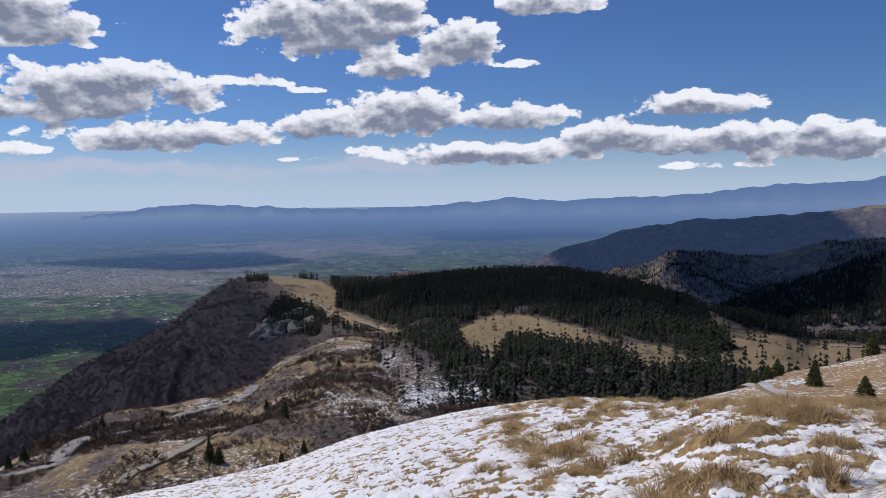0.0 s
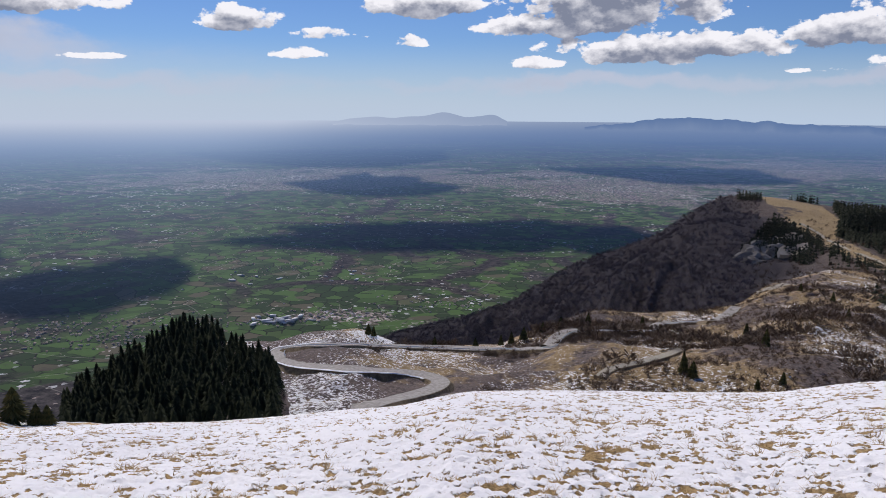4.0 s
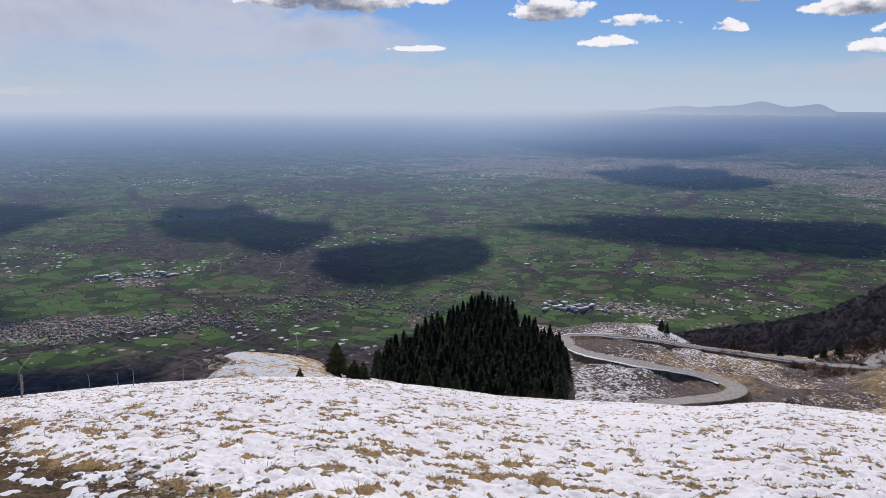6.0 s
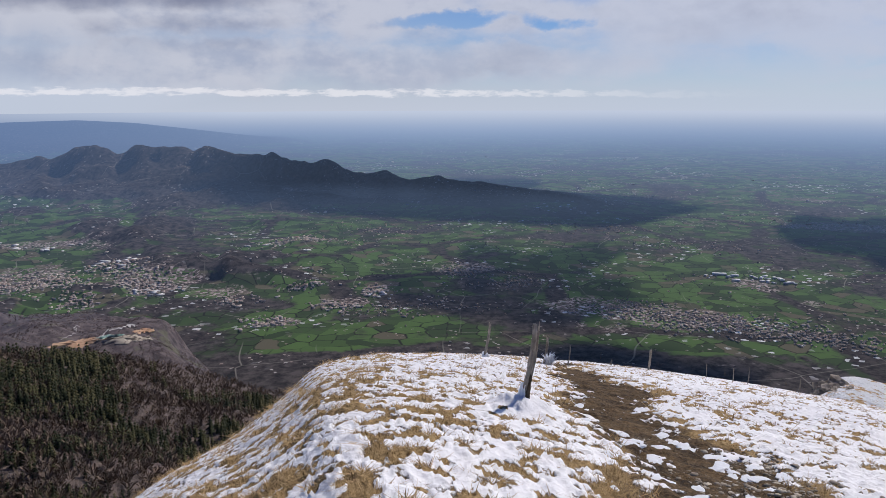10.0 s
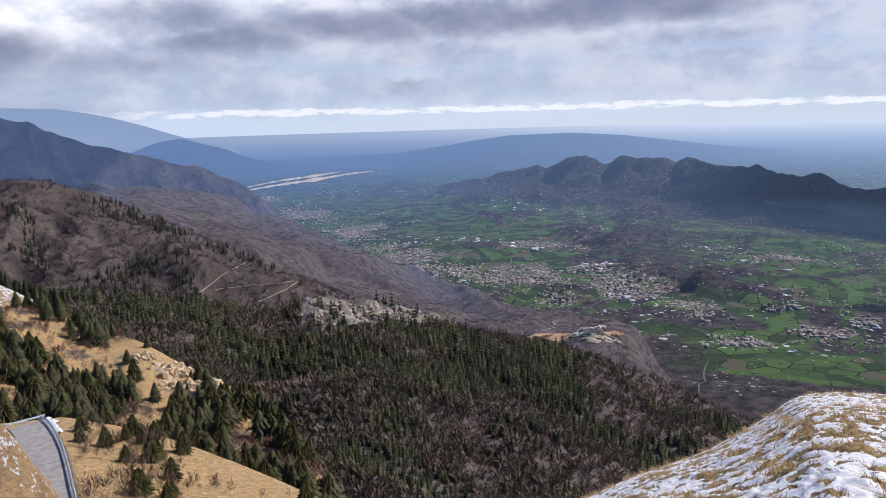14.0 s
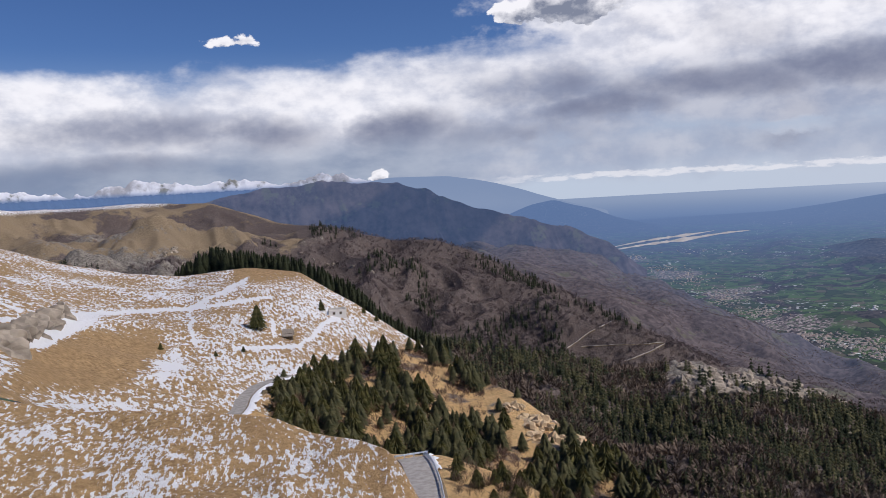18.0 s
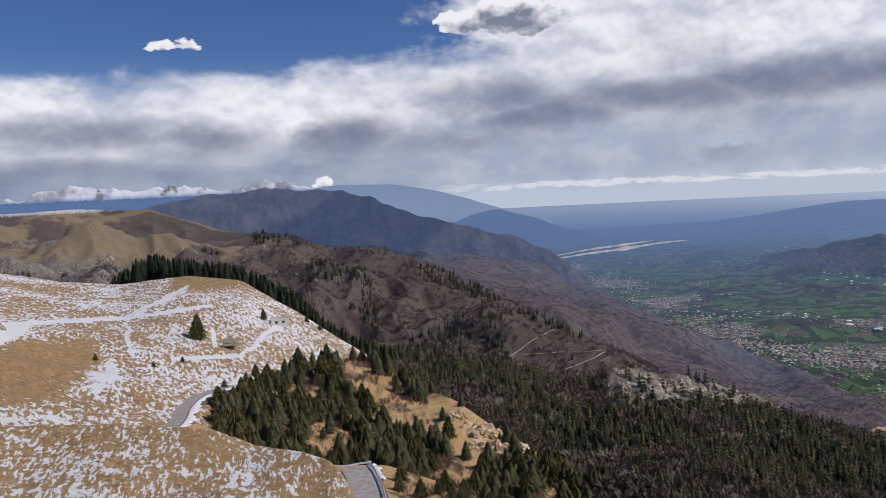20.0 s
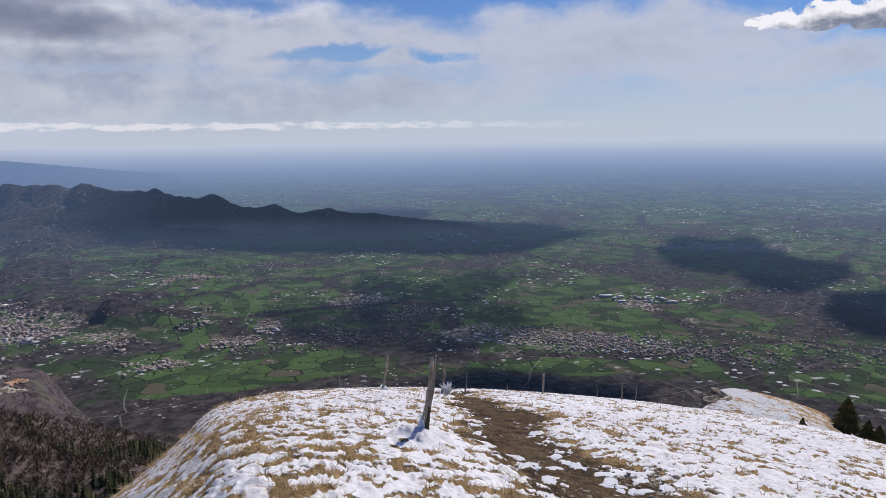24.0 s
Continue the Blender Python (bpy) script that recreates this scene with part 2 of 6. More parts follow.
def folds(x, y, octaves=4, seed=0):
    """Gullies and spurs: 1 on the spurs, 0 in the gullies."""
    total, amp = 0, 1.0
    for k in range(octaves):
        total = total + amp * (1 - np.abs(grain(x * 2 ** k, y * 2 ** k, seed + k)))
        amp *= 0.5
    return total / 1.9


def step(v, lo, hi):
    q = np.clip((v - lo) / (hi - lo), 0, 1)
    return q * q * (3 - 2 * q)


DEG = np.pi / 180


def spot(az, el, r):
    """The place at a heading, a height angle and a ground distance from the lookout."""
    return np.stack([-r * np.sin(az * DEG), r * np.cos(az * DEG), EYE + r * np.tan(el * DEG)], -1)


def table(rows, az, column, blur=0.8):
    a = np.array(rows, float)
    a = a[np.argsort(a[:, 0])]
    return sum(np.interp(az + k * blur, a[:, 0], a[:, column]) for k in (-1, -0.5, 0, 0.5, 1)) / 5


def far(km):
    """Beyond 1.5 km the land is drawn in towards the lookout along the line of sight."""
    r = km * 1000.0
    return np.where(r < 1500, r, 1500 + 3320 * (1 - np.exp(-(np.maximum(r, 1500) - 1500) / 9000.0)))


DROP = 1250.0  # the plain lies this far below


def sheet(name, P, mat, label="", category="", layers=None, uv=None, smooth=True, flat=None):
    """A mesh from a grid of points P[i, j], with number layers for its material."""
    ni, nj = P.shape[:2]
    me = bpy.data.meshes.new(name)
    k = (np.arange(ni - 1)[:, None] * nj + np.arange(nj - 1)[None]).ravel()
    quad = np.stack([k, k + 1, k + nj + 1, k + nj], 1)
    me.vertices.add(ni * nj)
    me.vertices.foreach_set("co", P.reshape(-1).astype(np.float32))
    me.loops.add(quad.size)
    me.loops.foreach_set("vertex_index", quad.ravel().astype(np.int32))
    me.polygons.add(len(quad))
    me.polygons.foreach_set("loop_start", (np.arange(len(quad)) * 4).astype(np.int32))
    me.polygons.foreach_set("use_smooth", np.full(len(quad), smooth))
    for key, values in (layers or {}).items():
        at = me.attributes.new(key, "FLOAT", "POINT")
        at.data.foreach_set("value", np.broadcast_to(values, (ni, nj)).reshape(-1).astype(np.float32))
    if uv is not None:
        me.uv_layers.new(name="UVMap").data.foreach_set("uv", uv.reshape(-1, 2)[quad.ravel()].reshape(-1).astype(np.float32))
    me.update()
    me.validate()
    if flat is not None:
        # land drawn in towards the lookout is lit as if it were not: its slopes count as flatter
        Q = P * np.array([1, 1, flat])
        N = np.cross(np.gradient(Q, axis=0), np.gradient(Q, axis=1))
        N *= np.sign(N[..., 2:3]) / (np.linalg.norm(N, axis=-1, keepdims=True) + 1e-12)
        me.normals_split_custom_set_from_vertices(N.reshape(-1, 3).astype(np.float32))
    me.materials.append(mat)
    return tagged(new(name, me), label, category, kind="structure")


class Slope:
    """A slope from its foot up to its crest and down behind it, in headings and height angles."""

    def __init__(self, crest, foot, na, nr, bump=0.0, size=60.0, gully=0.0, gsize=120.0, power=1.0, back=0.35, fall=0.6, crest_bump=0.35, seed=0, km=None):
        a0, a1 = min(c[0] for c in crest), max(c[0] for c in crest)
        self.az = np.linspace(a0, a1, na)
        self.s = np.concatenate([np.linspace(0, 1, nr), 1 + back * np.linspace(0, 1, max(4, nr // 5))[1:]])
        ec, rc = table(crest, self.az, 1, 0.35), table(crest, self.az, 2)
        ef, rf = table(foot, self.az, 1), table(foot, self.az, 2)
        A, S = np.meshgrid(self.az, self.s, indexing="ij")
        zc, zf = rc * np.tan(ec * DEG), rf * np.tan(ef * DEG)
        q = np.minimum(S, 1)
        r = rf[:, None] + (rc - rf)[:, None] * S
        z = zf[:, None] + (zc - zf)[:, None] * q ** power - np.maximum(S - 1, 0) * (rc - rf)[:, None] * fall
        x, y = -r * np.sin(A * DEG), r * np.cos(A * DEG)
        w = crest_bump + (1 - crest_bump) * np.clip((1 - S) * 4, 0, 1)
        self.fold = folds(x / gsize + 0.3 * fbm(x / 200, y / 200, 2, seed + 9), y / gsize, 4, seed + 5)
        z = z + w * bump * fbm(x / size, y / size, 5, seed) + w * gully * (self.fold - 0.75)
        self.P = np.stack([x, y, EYE + z], -1)
        self.A, self.S = A, S
        self.E = np.arctan2(z, r) / DEG
        self.x, self.y = x, y

    def at(self, az, s, layer=None):
        """The place on the slope at headings az and steps s."""
        f = self.P if layer is None else layer[..., None]
        u = np.clip((az - self.az[0]) / (self.az[-1] - self.az[0]) * (len(self.az) - 1), 0, len(self.az) - 1.001)
        v = np.clip(np.interp(s, self.s, np.arange(len(self.s))), 0, len(self.s) - 1.001)
        i, j = u.astype(int), v.astype(int)
        p, q = (u - i)[:, None], (v - j)[:, None]
        out = (f[i, j] * (1 - p) + f[i + 1, j] * p) * (1 - q) + (f[i, j + 1] * (1 - p) + f[i + 1, j + 1] * p) * q
        return out if layer is None else out[:, 0]

    def step_at(self, az, el):
        """The step s at which the slope shows at a heading and a height angle."""
        out = []
        for a, e in zip(np.atleast_1d(az), np.atleast_1d(el)):
            i = int(np.clip(np.searchsorted(self.az, a), 0, len(self.az) - 1))
            k = self.s <= 1.0
            out.append(np.interp(e, np.maximum.accumulate(self.E[i][k]), self.s[k]))
        return np.array(out)


def inside(az, el, ring, soft=0.25):
    """1 inside a ring of (heading, height angle) corners, 0 outside, soft at the rim."""
    ring = np.array(ring, float)
    dist = np.full(az.shape, 1e9)
    hit = np.zeros(az.shape, bool)
    for (x0, y0), (x1, y1) in zip(ring, np.roll(ring, -1, 0)):
        t = np.clip(((az - x0) * (x1 - x0) + (el - y0) * (y1 - y0)) / ((x1 - x0) ** 2 + (y1 - y0) ** 2 + 1e-9), 0, 1)
        dist = np.minimum(dist, np.hypot(az - x0 - t * (x1 - x0), el - y0 - t * (y1 - y0)))
        hit ^= ((y0 > el) != (y1 > el)) & (az < (x1 - x0) * (el - y0) / (y1 - y0 + 1e-12) + x0)
    return step(np.where(hit, dist, -dist), -soft, soft)


def along(az, el, line, width):
    """1 on a line of (heading, height angle) corners, 0 beyond its width."""
    dist = np.full(az.shape, 1e9)
    for (x0, y0), (x1, y1) in zip(line, line[1:]):
        t = np.clip(((az - x0) * (x1 - x0) + (el - y0) * (y1 - y0)) / ((x1 - x0) ** 2 + (y1 - y0) ** 2 + 1e-9), 0, 1)
        dist = np.minimum(dist, np.hypot(az - x0 - t * (x1 - x0), el - y0 - t * (y1 - y0)))
    return 1 - step(dist, 0.4 * width, width)

# ---------- materials ----------
def material(name):
    mat = bpy.data.materials.new(name)
    mat.use_nodes = True
    return mat, *nodes_of(mat.node_tree)


def surface(put, mat, colour, rough=0.9, bump=None, strength=0.4, distance=0.1, spec=0.2):
    n = mat.node_tree.nodes.new("ShaderNodeBsdfPrincipled")
    for key, v in (("Base Color", colour), ("Roughness", rough), ("Specular IOR Level", spec)):
        if isinstance(v, bpy.types.NodeSocket):
            mat.node_tree.links.new(v, n.inputs[key])
        else:
            n.inputs[key].default_value = v if not isinstance(v, tuple) else (*v[:3], 1)
    if bump is not None:
        b = mat.node_tree.nodes.new("ShaderNodeBump")
        b.inputs["Strength"].default_value, b.inputs["Distance"].default_value = strength, distance
        mat.node_tree.links.new(bump, b.inputs["Height"])
        mat.node_tree.links.new(b.outputs[0], n.inputs["Normal"])
    return n.outputs[0]


def number(put, key):
    return put("ShaderNodeAttribute", out=2, attribute_name=key)


def plain_colour(name, a, b, scale, rough=0.9, spec=0.2, bump=0.3, distance=0.02, islands=False):
    """A surface of two mottled tints."""
    mat, put, m, mix, ramp, fuzz = material(name)
    v = put("ShaderNodeTexCoord", out=3)
    f = fuzz(v, scale, 6.0)
    rnd = put("ShaderNodeNewGeometry", out=8) if islands else put("ShaderNodeObjectInfo", out=5)
    c = mix(m("ADD", m("MULTIPLY", ramp(f, 0.3, 0.7), 0.4 if islands else 0.75), m("MULTIPLY", rnd, 0.6 if islands else 0.25)), a, b)
    put("ShaderNodeOutputMaterial", surface(put, mat, c, rough, f, bump, distance, spec))
    return mat


def make_turf(name):
    """Bleached winter grass, snow lying in it, bare soil and rubble."""
    mat, put, m, mix, ramp, fuzz = material(name)
    v = put("ShaderNodeTexCoord", out=3)
    fine, mid, big = fuzz(v, 14.0, 6.0, 0.65), fuzz(v, 2.6, 4.0), fuzz(v, 0.12, 3.0)
    grass = mix(ramp(fine, 0.3, 0.72), (0.17, 0.108, 0.046), (0.57, 0.390, 0.185))
    grass = mix(m("MULTIPLY", ramp(big, 0.35, 0.65), 0.4), grass, (0.42, 0.285, 0.130))
    soil = mix(ramp(m("ADD", m("MULTIPLY", mid, 0.4), m("MULTIPLY", fuzz(v, 22.0, 6.0, 0.7), 0.6)), 0.38, 0.62), (0.034, 0.022, 0.012), (0.165, 0.108, 0.054))
    stone = mix(ramp(fuzz(v, 5.0, 5.0), 0.35, 0.65), (0.16, 0.14, 0.11), (0.45, 0.41, 0.35))
    c = mix(ramp(m("ADD", number(put, "soil"), m("MULTIPLY", m("SUBTRACT", mid, 0.5), 0.8)), 0.35, 0.65), grass, soil)
    c = mix(ramp(m("ADD", number(put, "rock"), m("MULTIPLY", m("SUBTRACT", fine, 0.5), 1.2)), 0.4, 0.6), c, stone)
    sn = ramp(m("ADD", number(put, "snow"), m("ADD", m("MULTIPLY", m("SUBTRACT", fine, 0.5), 0.6), m("MULTIPLY", m("SUBTRACT", mid, 0.5), 0.75))), 0.46, 0.56)
    c = mix(sn, c, mix(ramp(big, 0.3, 0.7), (0.83, 0.82, 0.84), (0.91, 0.90, 0.905)))
    b = m("ADD", m("MULTIPLY", fine, m("SUBTRACT", 1.0, m("MULTIPLY", sn, 0.75))), m("MULTIPLY", sn, m("ADD", 0.5, m("MULTIPLY", mid, 1.2))))
    put("ShaderNodeOutputMaterial", surface(put, mat, c, 0.9, b, 0.8, 0.06))
    return mat


def make_hillside(name, size=1.0, dry=(0.50, 0.365, 0.205), damp=(0.19, 0.130, 0.064), shade=1.0, run=None):
    """Middle distance: winter wood floor, tan grass, grey rock, snow in the hollows."""
    mat, put, m, mix, ramp, fuzz = material(name)
    v = put("ShaderNodeTexCoord", out=3)
    fine, mid, big = fuzz(v, 0.45 / size, 6.0, 0.7), fuzz(v, 0.09 / size, 5.0, 0.6), fuzz(v, 0.012 / size, 3.0)
    wood = mix(ramp(fine, 0.3, 0.7), tuple(shade * k for k in (0.062, 0.050, 0.046)), tuple(shade * k for k in (0.27, 0.215, 0.195)))
    wood = mix(m("MULTIPLY", ramp(mid, 0.4, 0.62), 0.6), wood, tuple(shade * k for k in (0.155, 0.117, 0.100)))
    grass = mix(ramp(fine, 0.3, 0.7), damp, dry)
    grass = mix(m("MULTIPLY", ramp(big, 0.35, 0.65), 0.55), grass, tuple(0.5 * (a + b) for a, b in zip(dry, damp)))
    rock = mix(ramp(fuzz(v, 0.3 / size, 6.0, 0.7), 0.3, 0.7), (0.10, 0.09, 0.08), (0.36, 0.32, 0.27))
    c = mix(ramp(m("ADD", number(put, "grass"), m("MULTIPLY", m("SUBTRACT", mid, 0.5), 0.7)), 0.4, 0.6), wood, grass)
    c = mix(ramp(m("ADD", number(put, "rock"), m("MULTIPLY", m("SUBTRACT", mid, 0.5), 1.0)), 0.4, 0.6), c, rock)
    fleck = fine
    if run is not None:
        # flecks drawn out down the slope, towards a heading
        w = mat.node_tree.nodes.new("ShaderNodeMapping")
        w.vector_type = "TEXTURE"
        mat.node_tree.links.new(v, w.inputs[0])
        w.inputs["Rotation"].default_value, w.inputs["Scale"].default_value = (0, 0, radians(run)), (1.0, 3.2, 3.2)
        fleck = m("ADD", m("MULTIPLY", fine, 0.25), m("MULTIPLY", fuzz(w.outputs[0], 0.62 / size, 5.0, 0.65), 0.75))
    sn = ramp(m("ADD", number(put, "snow"), m("ADD", m("MULTIPLY", m("SUBTRACT", fleck, 0.5), 1.9), m("MULTIPLY", m("SUBTRACT", mid, 0.5), 0.4))), 0.465, 0.535)
    c = mix(sn, c, (0.88, 0.885, 0.90))
    put("ShaderNodeOutputMaterial", surface(put, mat, c, 0.95, fine, 1.0, 2.0 * size))
    return mat


def painted_haze(put, m, mix, ramp, mat, shader, reach=20.5, most=0.97):
    """Haze painted as emission mixed over the far surfaces, more the farther they are."""
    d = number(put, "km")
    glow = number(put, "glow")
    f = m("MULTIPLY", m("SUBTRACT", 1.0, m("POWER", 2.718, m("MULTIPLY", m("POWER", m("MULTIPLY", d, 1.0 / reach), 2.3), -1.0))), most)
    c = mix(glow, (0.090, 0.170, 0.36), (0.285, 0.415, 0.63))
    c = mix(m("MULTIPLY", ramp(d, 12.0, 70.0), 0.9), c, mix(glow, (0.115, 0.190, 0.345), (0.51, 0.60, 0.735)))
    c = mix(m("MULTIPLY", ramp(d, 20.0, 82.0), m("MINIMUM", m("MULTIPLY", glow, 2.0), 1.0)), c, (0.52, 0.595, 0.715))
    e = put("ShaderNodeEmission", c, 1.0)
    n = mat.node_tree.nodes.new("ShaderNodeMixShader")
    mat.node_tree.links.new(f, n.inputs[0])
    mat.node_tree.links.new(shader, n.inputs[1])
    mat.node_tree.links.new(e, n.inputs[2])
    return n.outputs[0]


def make_range(name):
    """Far hills and mountains of the backdrop."""
    mat, put, m, mix, ramp, fuzz = material(name)
    v = put("ShaderNodeTexCoord", out=3)
    fine, big = fuzz(v, 0.05, 6.0, 0.62), fuzz(v, 0.014, 6.0)
    soft = ramp(number(put, "km"), 8.0, 15.0)
    tone = m("ADD", m("MULTIPLY", ramp(fine, 0.28, 0.72), m("SUBTRACT", 1.0, m("MULTIPLY", soft, 0.85))), m("MULTIPLY", soft, m("MULTIPLY", ramp(big, 0.3, 0.7), 0.7)))
    c = mix(tone, (0.056, 0.043, 0.042), (0.185, 0.145, 0.138))
    c = mix(ramp(m("ADD", number(put, "grass"), m("MULTIPLY", m("SUBTRACT", big, 0.5), 1.4)), 0.45, 0.6), c, (0.25, 0.20, 0.11))
    sn = ramp(m("ADD", number(put, "snow"), m("MULTIPLY", m("SUBTRACT", fine, 0.5), 1.6)), 0.4, 0.6)
    c = mix(sn, c, (0.85, 0.86, 0.9))
    stand = fuzz(v, 0.0055, 6.0, 0.6)
    c = mix(m("MULTIPLY", ramp(stand, 0.44, 0.58), 0.55), c, mix(ramp(fine, 0.3, 0.7), (0.040, 0.034, 0.036), (0.125, 0.100, 0.100)))
    c = mix(m("MULTIPLY", ramp(fuzz(v, 0.011, 4.0, 0.6), 0.58, 0.64), 0.6), c, (0.15, 0.150, 0.085))
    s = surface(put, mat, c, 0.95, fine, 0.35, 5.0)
    put("ShaderNodeOutputMaterial", painted_haze(put, m, mix, ramp, mat, s))
    return mat


def make_plain(name):
    """The farmed plain far below: fields, hedges, copses, villages, lanes."""
    mat, put, m, mix, ramp, fuzz = material(name)
    uv = put("ShaderNodeUVMap")
    bend = put("ShaderNodeVectorMath", uv, put("ShaderNodeVectorMath", fuzz(uv, 0.7, 2.0, out=1), (0.6, 0.6, 0), operation="MULTIPLY"), operation="ADD")

    def cells(scale, feature="F1", out=1, vec=bend, rnd=0.9):
        n = mat.node_tree.nodes.new("ShaderNodeTexVoronoi")
        n.feature, n.voronoi_dimensions, n.distance = feature, "2D", "CHEBYCHEV" if feature == "F1" else "EUCLIDEAN"
        mat.node_tree.links.new(vec, n.inputs["Vector"])
        n.inputs["Scale"].default_value, n.inputs["Randomness"].default_value = scale, rnd
        return n.outputs[out]

    tint = put("ShaderNodeSeparateColor", cells(9.0), out=0)
    tint2 = put("ShaderNodeSeparateColor", cells(9.0), out=1)
    field = mix(ramp(tint, 0.2, 0.8), (0.046, 0.068, 0.030), (0.092, 0.155, 0.047))
    field = mix(ramp(tint2, 0.84, 0.90), field, (0.13, 0.115, 0.075))
    hedge = m("SUBTRACT", 1.0, ramp(cells(9.0, "DISTANCE_TO_EDGE", 0), 0.01, 0.075))
    hedge = m("MULTIPLY", hedge, ramp(fuzz(uv, 5.0, 4.0), 0.40, 0.55))
    c = mix(hedge, field, (0.026, 0.027, 0.018))
    woods = ramp(m("ADD", m("ADD", m("MULTIPLY", fuzz(uv, 0.5, 7.0, 0.66), 0.78), m("MULTIPLY", fuzz(uv, 2.4, 5.0, 0.6), 0.24)), m("MULTIPLY", number(put, "wood"), 0.30)), 0.525, 0.570)
    c = mix(woods, c, mix(ramp(fuzz(uv, 14.0, 5.0, 0.7), 0.32, 0.68), (0.022, 0.020, 0.019), (0.108, 0.090, 0.084)))
    # winding belts of bare wood along the streams
    belt = m("SUBTRACT", 1.0, ramp(m("ADD", cells(0.8, "DISTANCE_TO_EDGE", 0), m("MULTIPLY", m("SUBTRACT", fuzz(uv, 3.0, 6.0, 0.6), 0.5), 0.30)), 0.03, 0.07))
    belt = m("MULTIPLY", belt, ramp(fuzz(uv, 0.45, 3.0), 0.42, 0.52))
    c = mix(belt, c, mix(ramp(fuzz(uv, 18.0, 4.0, 0.7), 0.32, 0.68), (0.020, 0.017, 0.016), (0.085, 0.068, 0.063)))
    town = ramp(m("ADD", m("ADD", m("MULTIPLY", fuzz(uv, 0.9, 5.0, 0.65), 0.7), m("MULTIPLY", fuzz(uv, 5.0, 4.0, 0.6), 0.3)), m("MULTIPLY", number(put, "town"), 0.26)), 0.60, 0.66)
    roof = put("ShaderNodeSeparateColor", cells(62.0, vec=uv), out=0)
    roof2 = put("ShaderNodeSeparateColor", cells(62.0, vec=uv), out=1)
    roofs = mix(ramp(roof, 0.35, 0.95), (0.16, 0.125, 0.11), (0.52, 0.44, 0.40))
    roofs = mix(ramp(roof2, 0.86, 0.90), roofs, (0.72, 0.71, 0.68))
    c = mix(m("MULTIPLY", town, ramp(m("SUBTRACT", 1.0, roof2), 0.35, 0.45)), c, roofs)
    works = put("ShaderNodeSeparateColor", cells(38.0, vec=uv), out=2)
    c = mix(m("MULTIPLY", m("MULTIPLY", ramp(m("ADD", works, m("MULTIPLY", number(put, "town"), 0.055)), 0.968, 0.974), m("SUBTRACT", 1.0, number(put, "wood"), clamp=True)), ramp(fuzz(uv, 0.8, 4.0, 0.6), 0.52, 0.60)), c, (0.75, 0.75, 0.74))
    farm = put("ShaderNodeSeparateColor", cells(75.0, vec=uv), out=0)
    c = mix(m("MULTIPLY", ramp(farm, 0.974, 0.980), ramp(fuzz(uv, 1.6, 5.0, 0.65), 0.46, 0.56)), c, mix(ramp(roof2, 0.3, 0.7), (0.50, 0.46, 0.42), (0.34, 0.26, 0.22)))
    lane = m("SUBTRACT", 1.0, ramp(cells(1.9, "DISTANCE_TO_EDGE", 0), 0.003, 0.010))
    c = mix(m("MULTIPLY", m("MULTIPLY", lane, ramp(fuzz(uv, 1.3, 2.0), 0.45, 0.6)), 0.4), c, (0.40, 0.37, 0.31))
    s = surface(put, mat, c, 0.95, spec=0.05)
    put("ShaderNodeOutputMaterial", painted_haze(put, m, mix, ramp, mat, s))
    return mat


TURF = make_turf("winter_turf")
HILL = make_hillside("winter_hillside", 0.55)
HILL_NEAR = make_hillside("winter_grass_slope", 0.4, (0.86, 0.585, 0.285), (0.42, 0.265, 0.120))
HILL_CLOSE = make_hillside("flecked_grass_slope", 0.26, (0.61, 0.405, 0.20), (0.25, 0.155, 0.073), 1.0, 157)
HILL_BALD = make_hillside("bald_heath", 0.8, (0.37, 0.285, 0.185), (0.16, 0.118, 0.075), 0.78)
HILL_WOODED = make_hillside("wooded_ridge", 0.55, (0.46, 0.345, 0.20), (0.19, 0.135, 0.070), 0.68)
HILL_SNOWY = make_hillside("snow_dusted_grass", 0.55, (0.61, 0.405, 0.205), (0.24, 0.152, 0.074), 1.0, 163)
RANGE = make_range("far_range")
PLAIN = make_plain("farmed_plain")
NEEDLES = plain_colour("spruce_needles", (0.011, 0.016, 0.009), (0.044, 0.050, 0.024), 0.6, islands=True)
# darker copy of spruce needles; shade on the far forests put into colour
NEEDLES_SHADED = plain_colour("shaded_spruce_needles", (0.009, 0.012, 0.008), (0.033, 0.037, 0.020), 0.6, islands=True)
# brighter copy of the needles; sunlight on the single firs put into colour
NEEDLES_LIT = plain_colour("lit_fir_needles", (0.038, 0.043, 0.015), (0.150, 0.132, 0.046), 0.6, islands=True)
BARK = plain_colour("bark", (0.06, 0.045, 0.03), (0.16, 0.12, 0.085), 6.0)
DARK_TWIGS = plain_colour("dark_bare_twigs", (0.092, 0.072, 0.069), (0.26, 0.203, 0.192), 0.05, islands=True)
NEEDLES_OLIVE = plain_colour("olive_needles", (0.038, 0.041, 0.019), (0.122, 0.112, 0.052), 0.6, islands=True)
TWIGS = plain_colour("bare_twigs", (0.17, 0.135, 0.122), (0.36, 0.285, 0.255), 0.5, islands=True)
SCRUB = plain_colour("brown_scrub", (0.075, 0.052, 0.036), (0.22, 0.155, 0.105), 1.0, islands=True)
BROWN_TWIGS = plain_colour("brown_bare_twigs", (0.085, 0.063, 0.049), (0.25, 0.187, 0.142), 0.05, islands=True)
SCRUB_RED = plain_colour("reddish_scrub", (0.10, 0.062, 0.045), (0.27, 0.165, 0.115), 1.0, islands=True)
STRAW = plain_colour("bleached_grass", (0.25, 0.160, 0.068), (0.64, 0.450, 0.225), 3.0, islands=True)
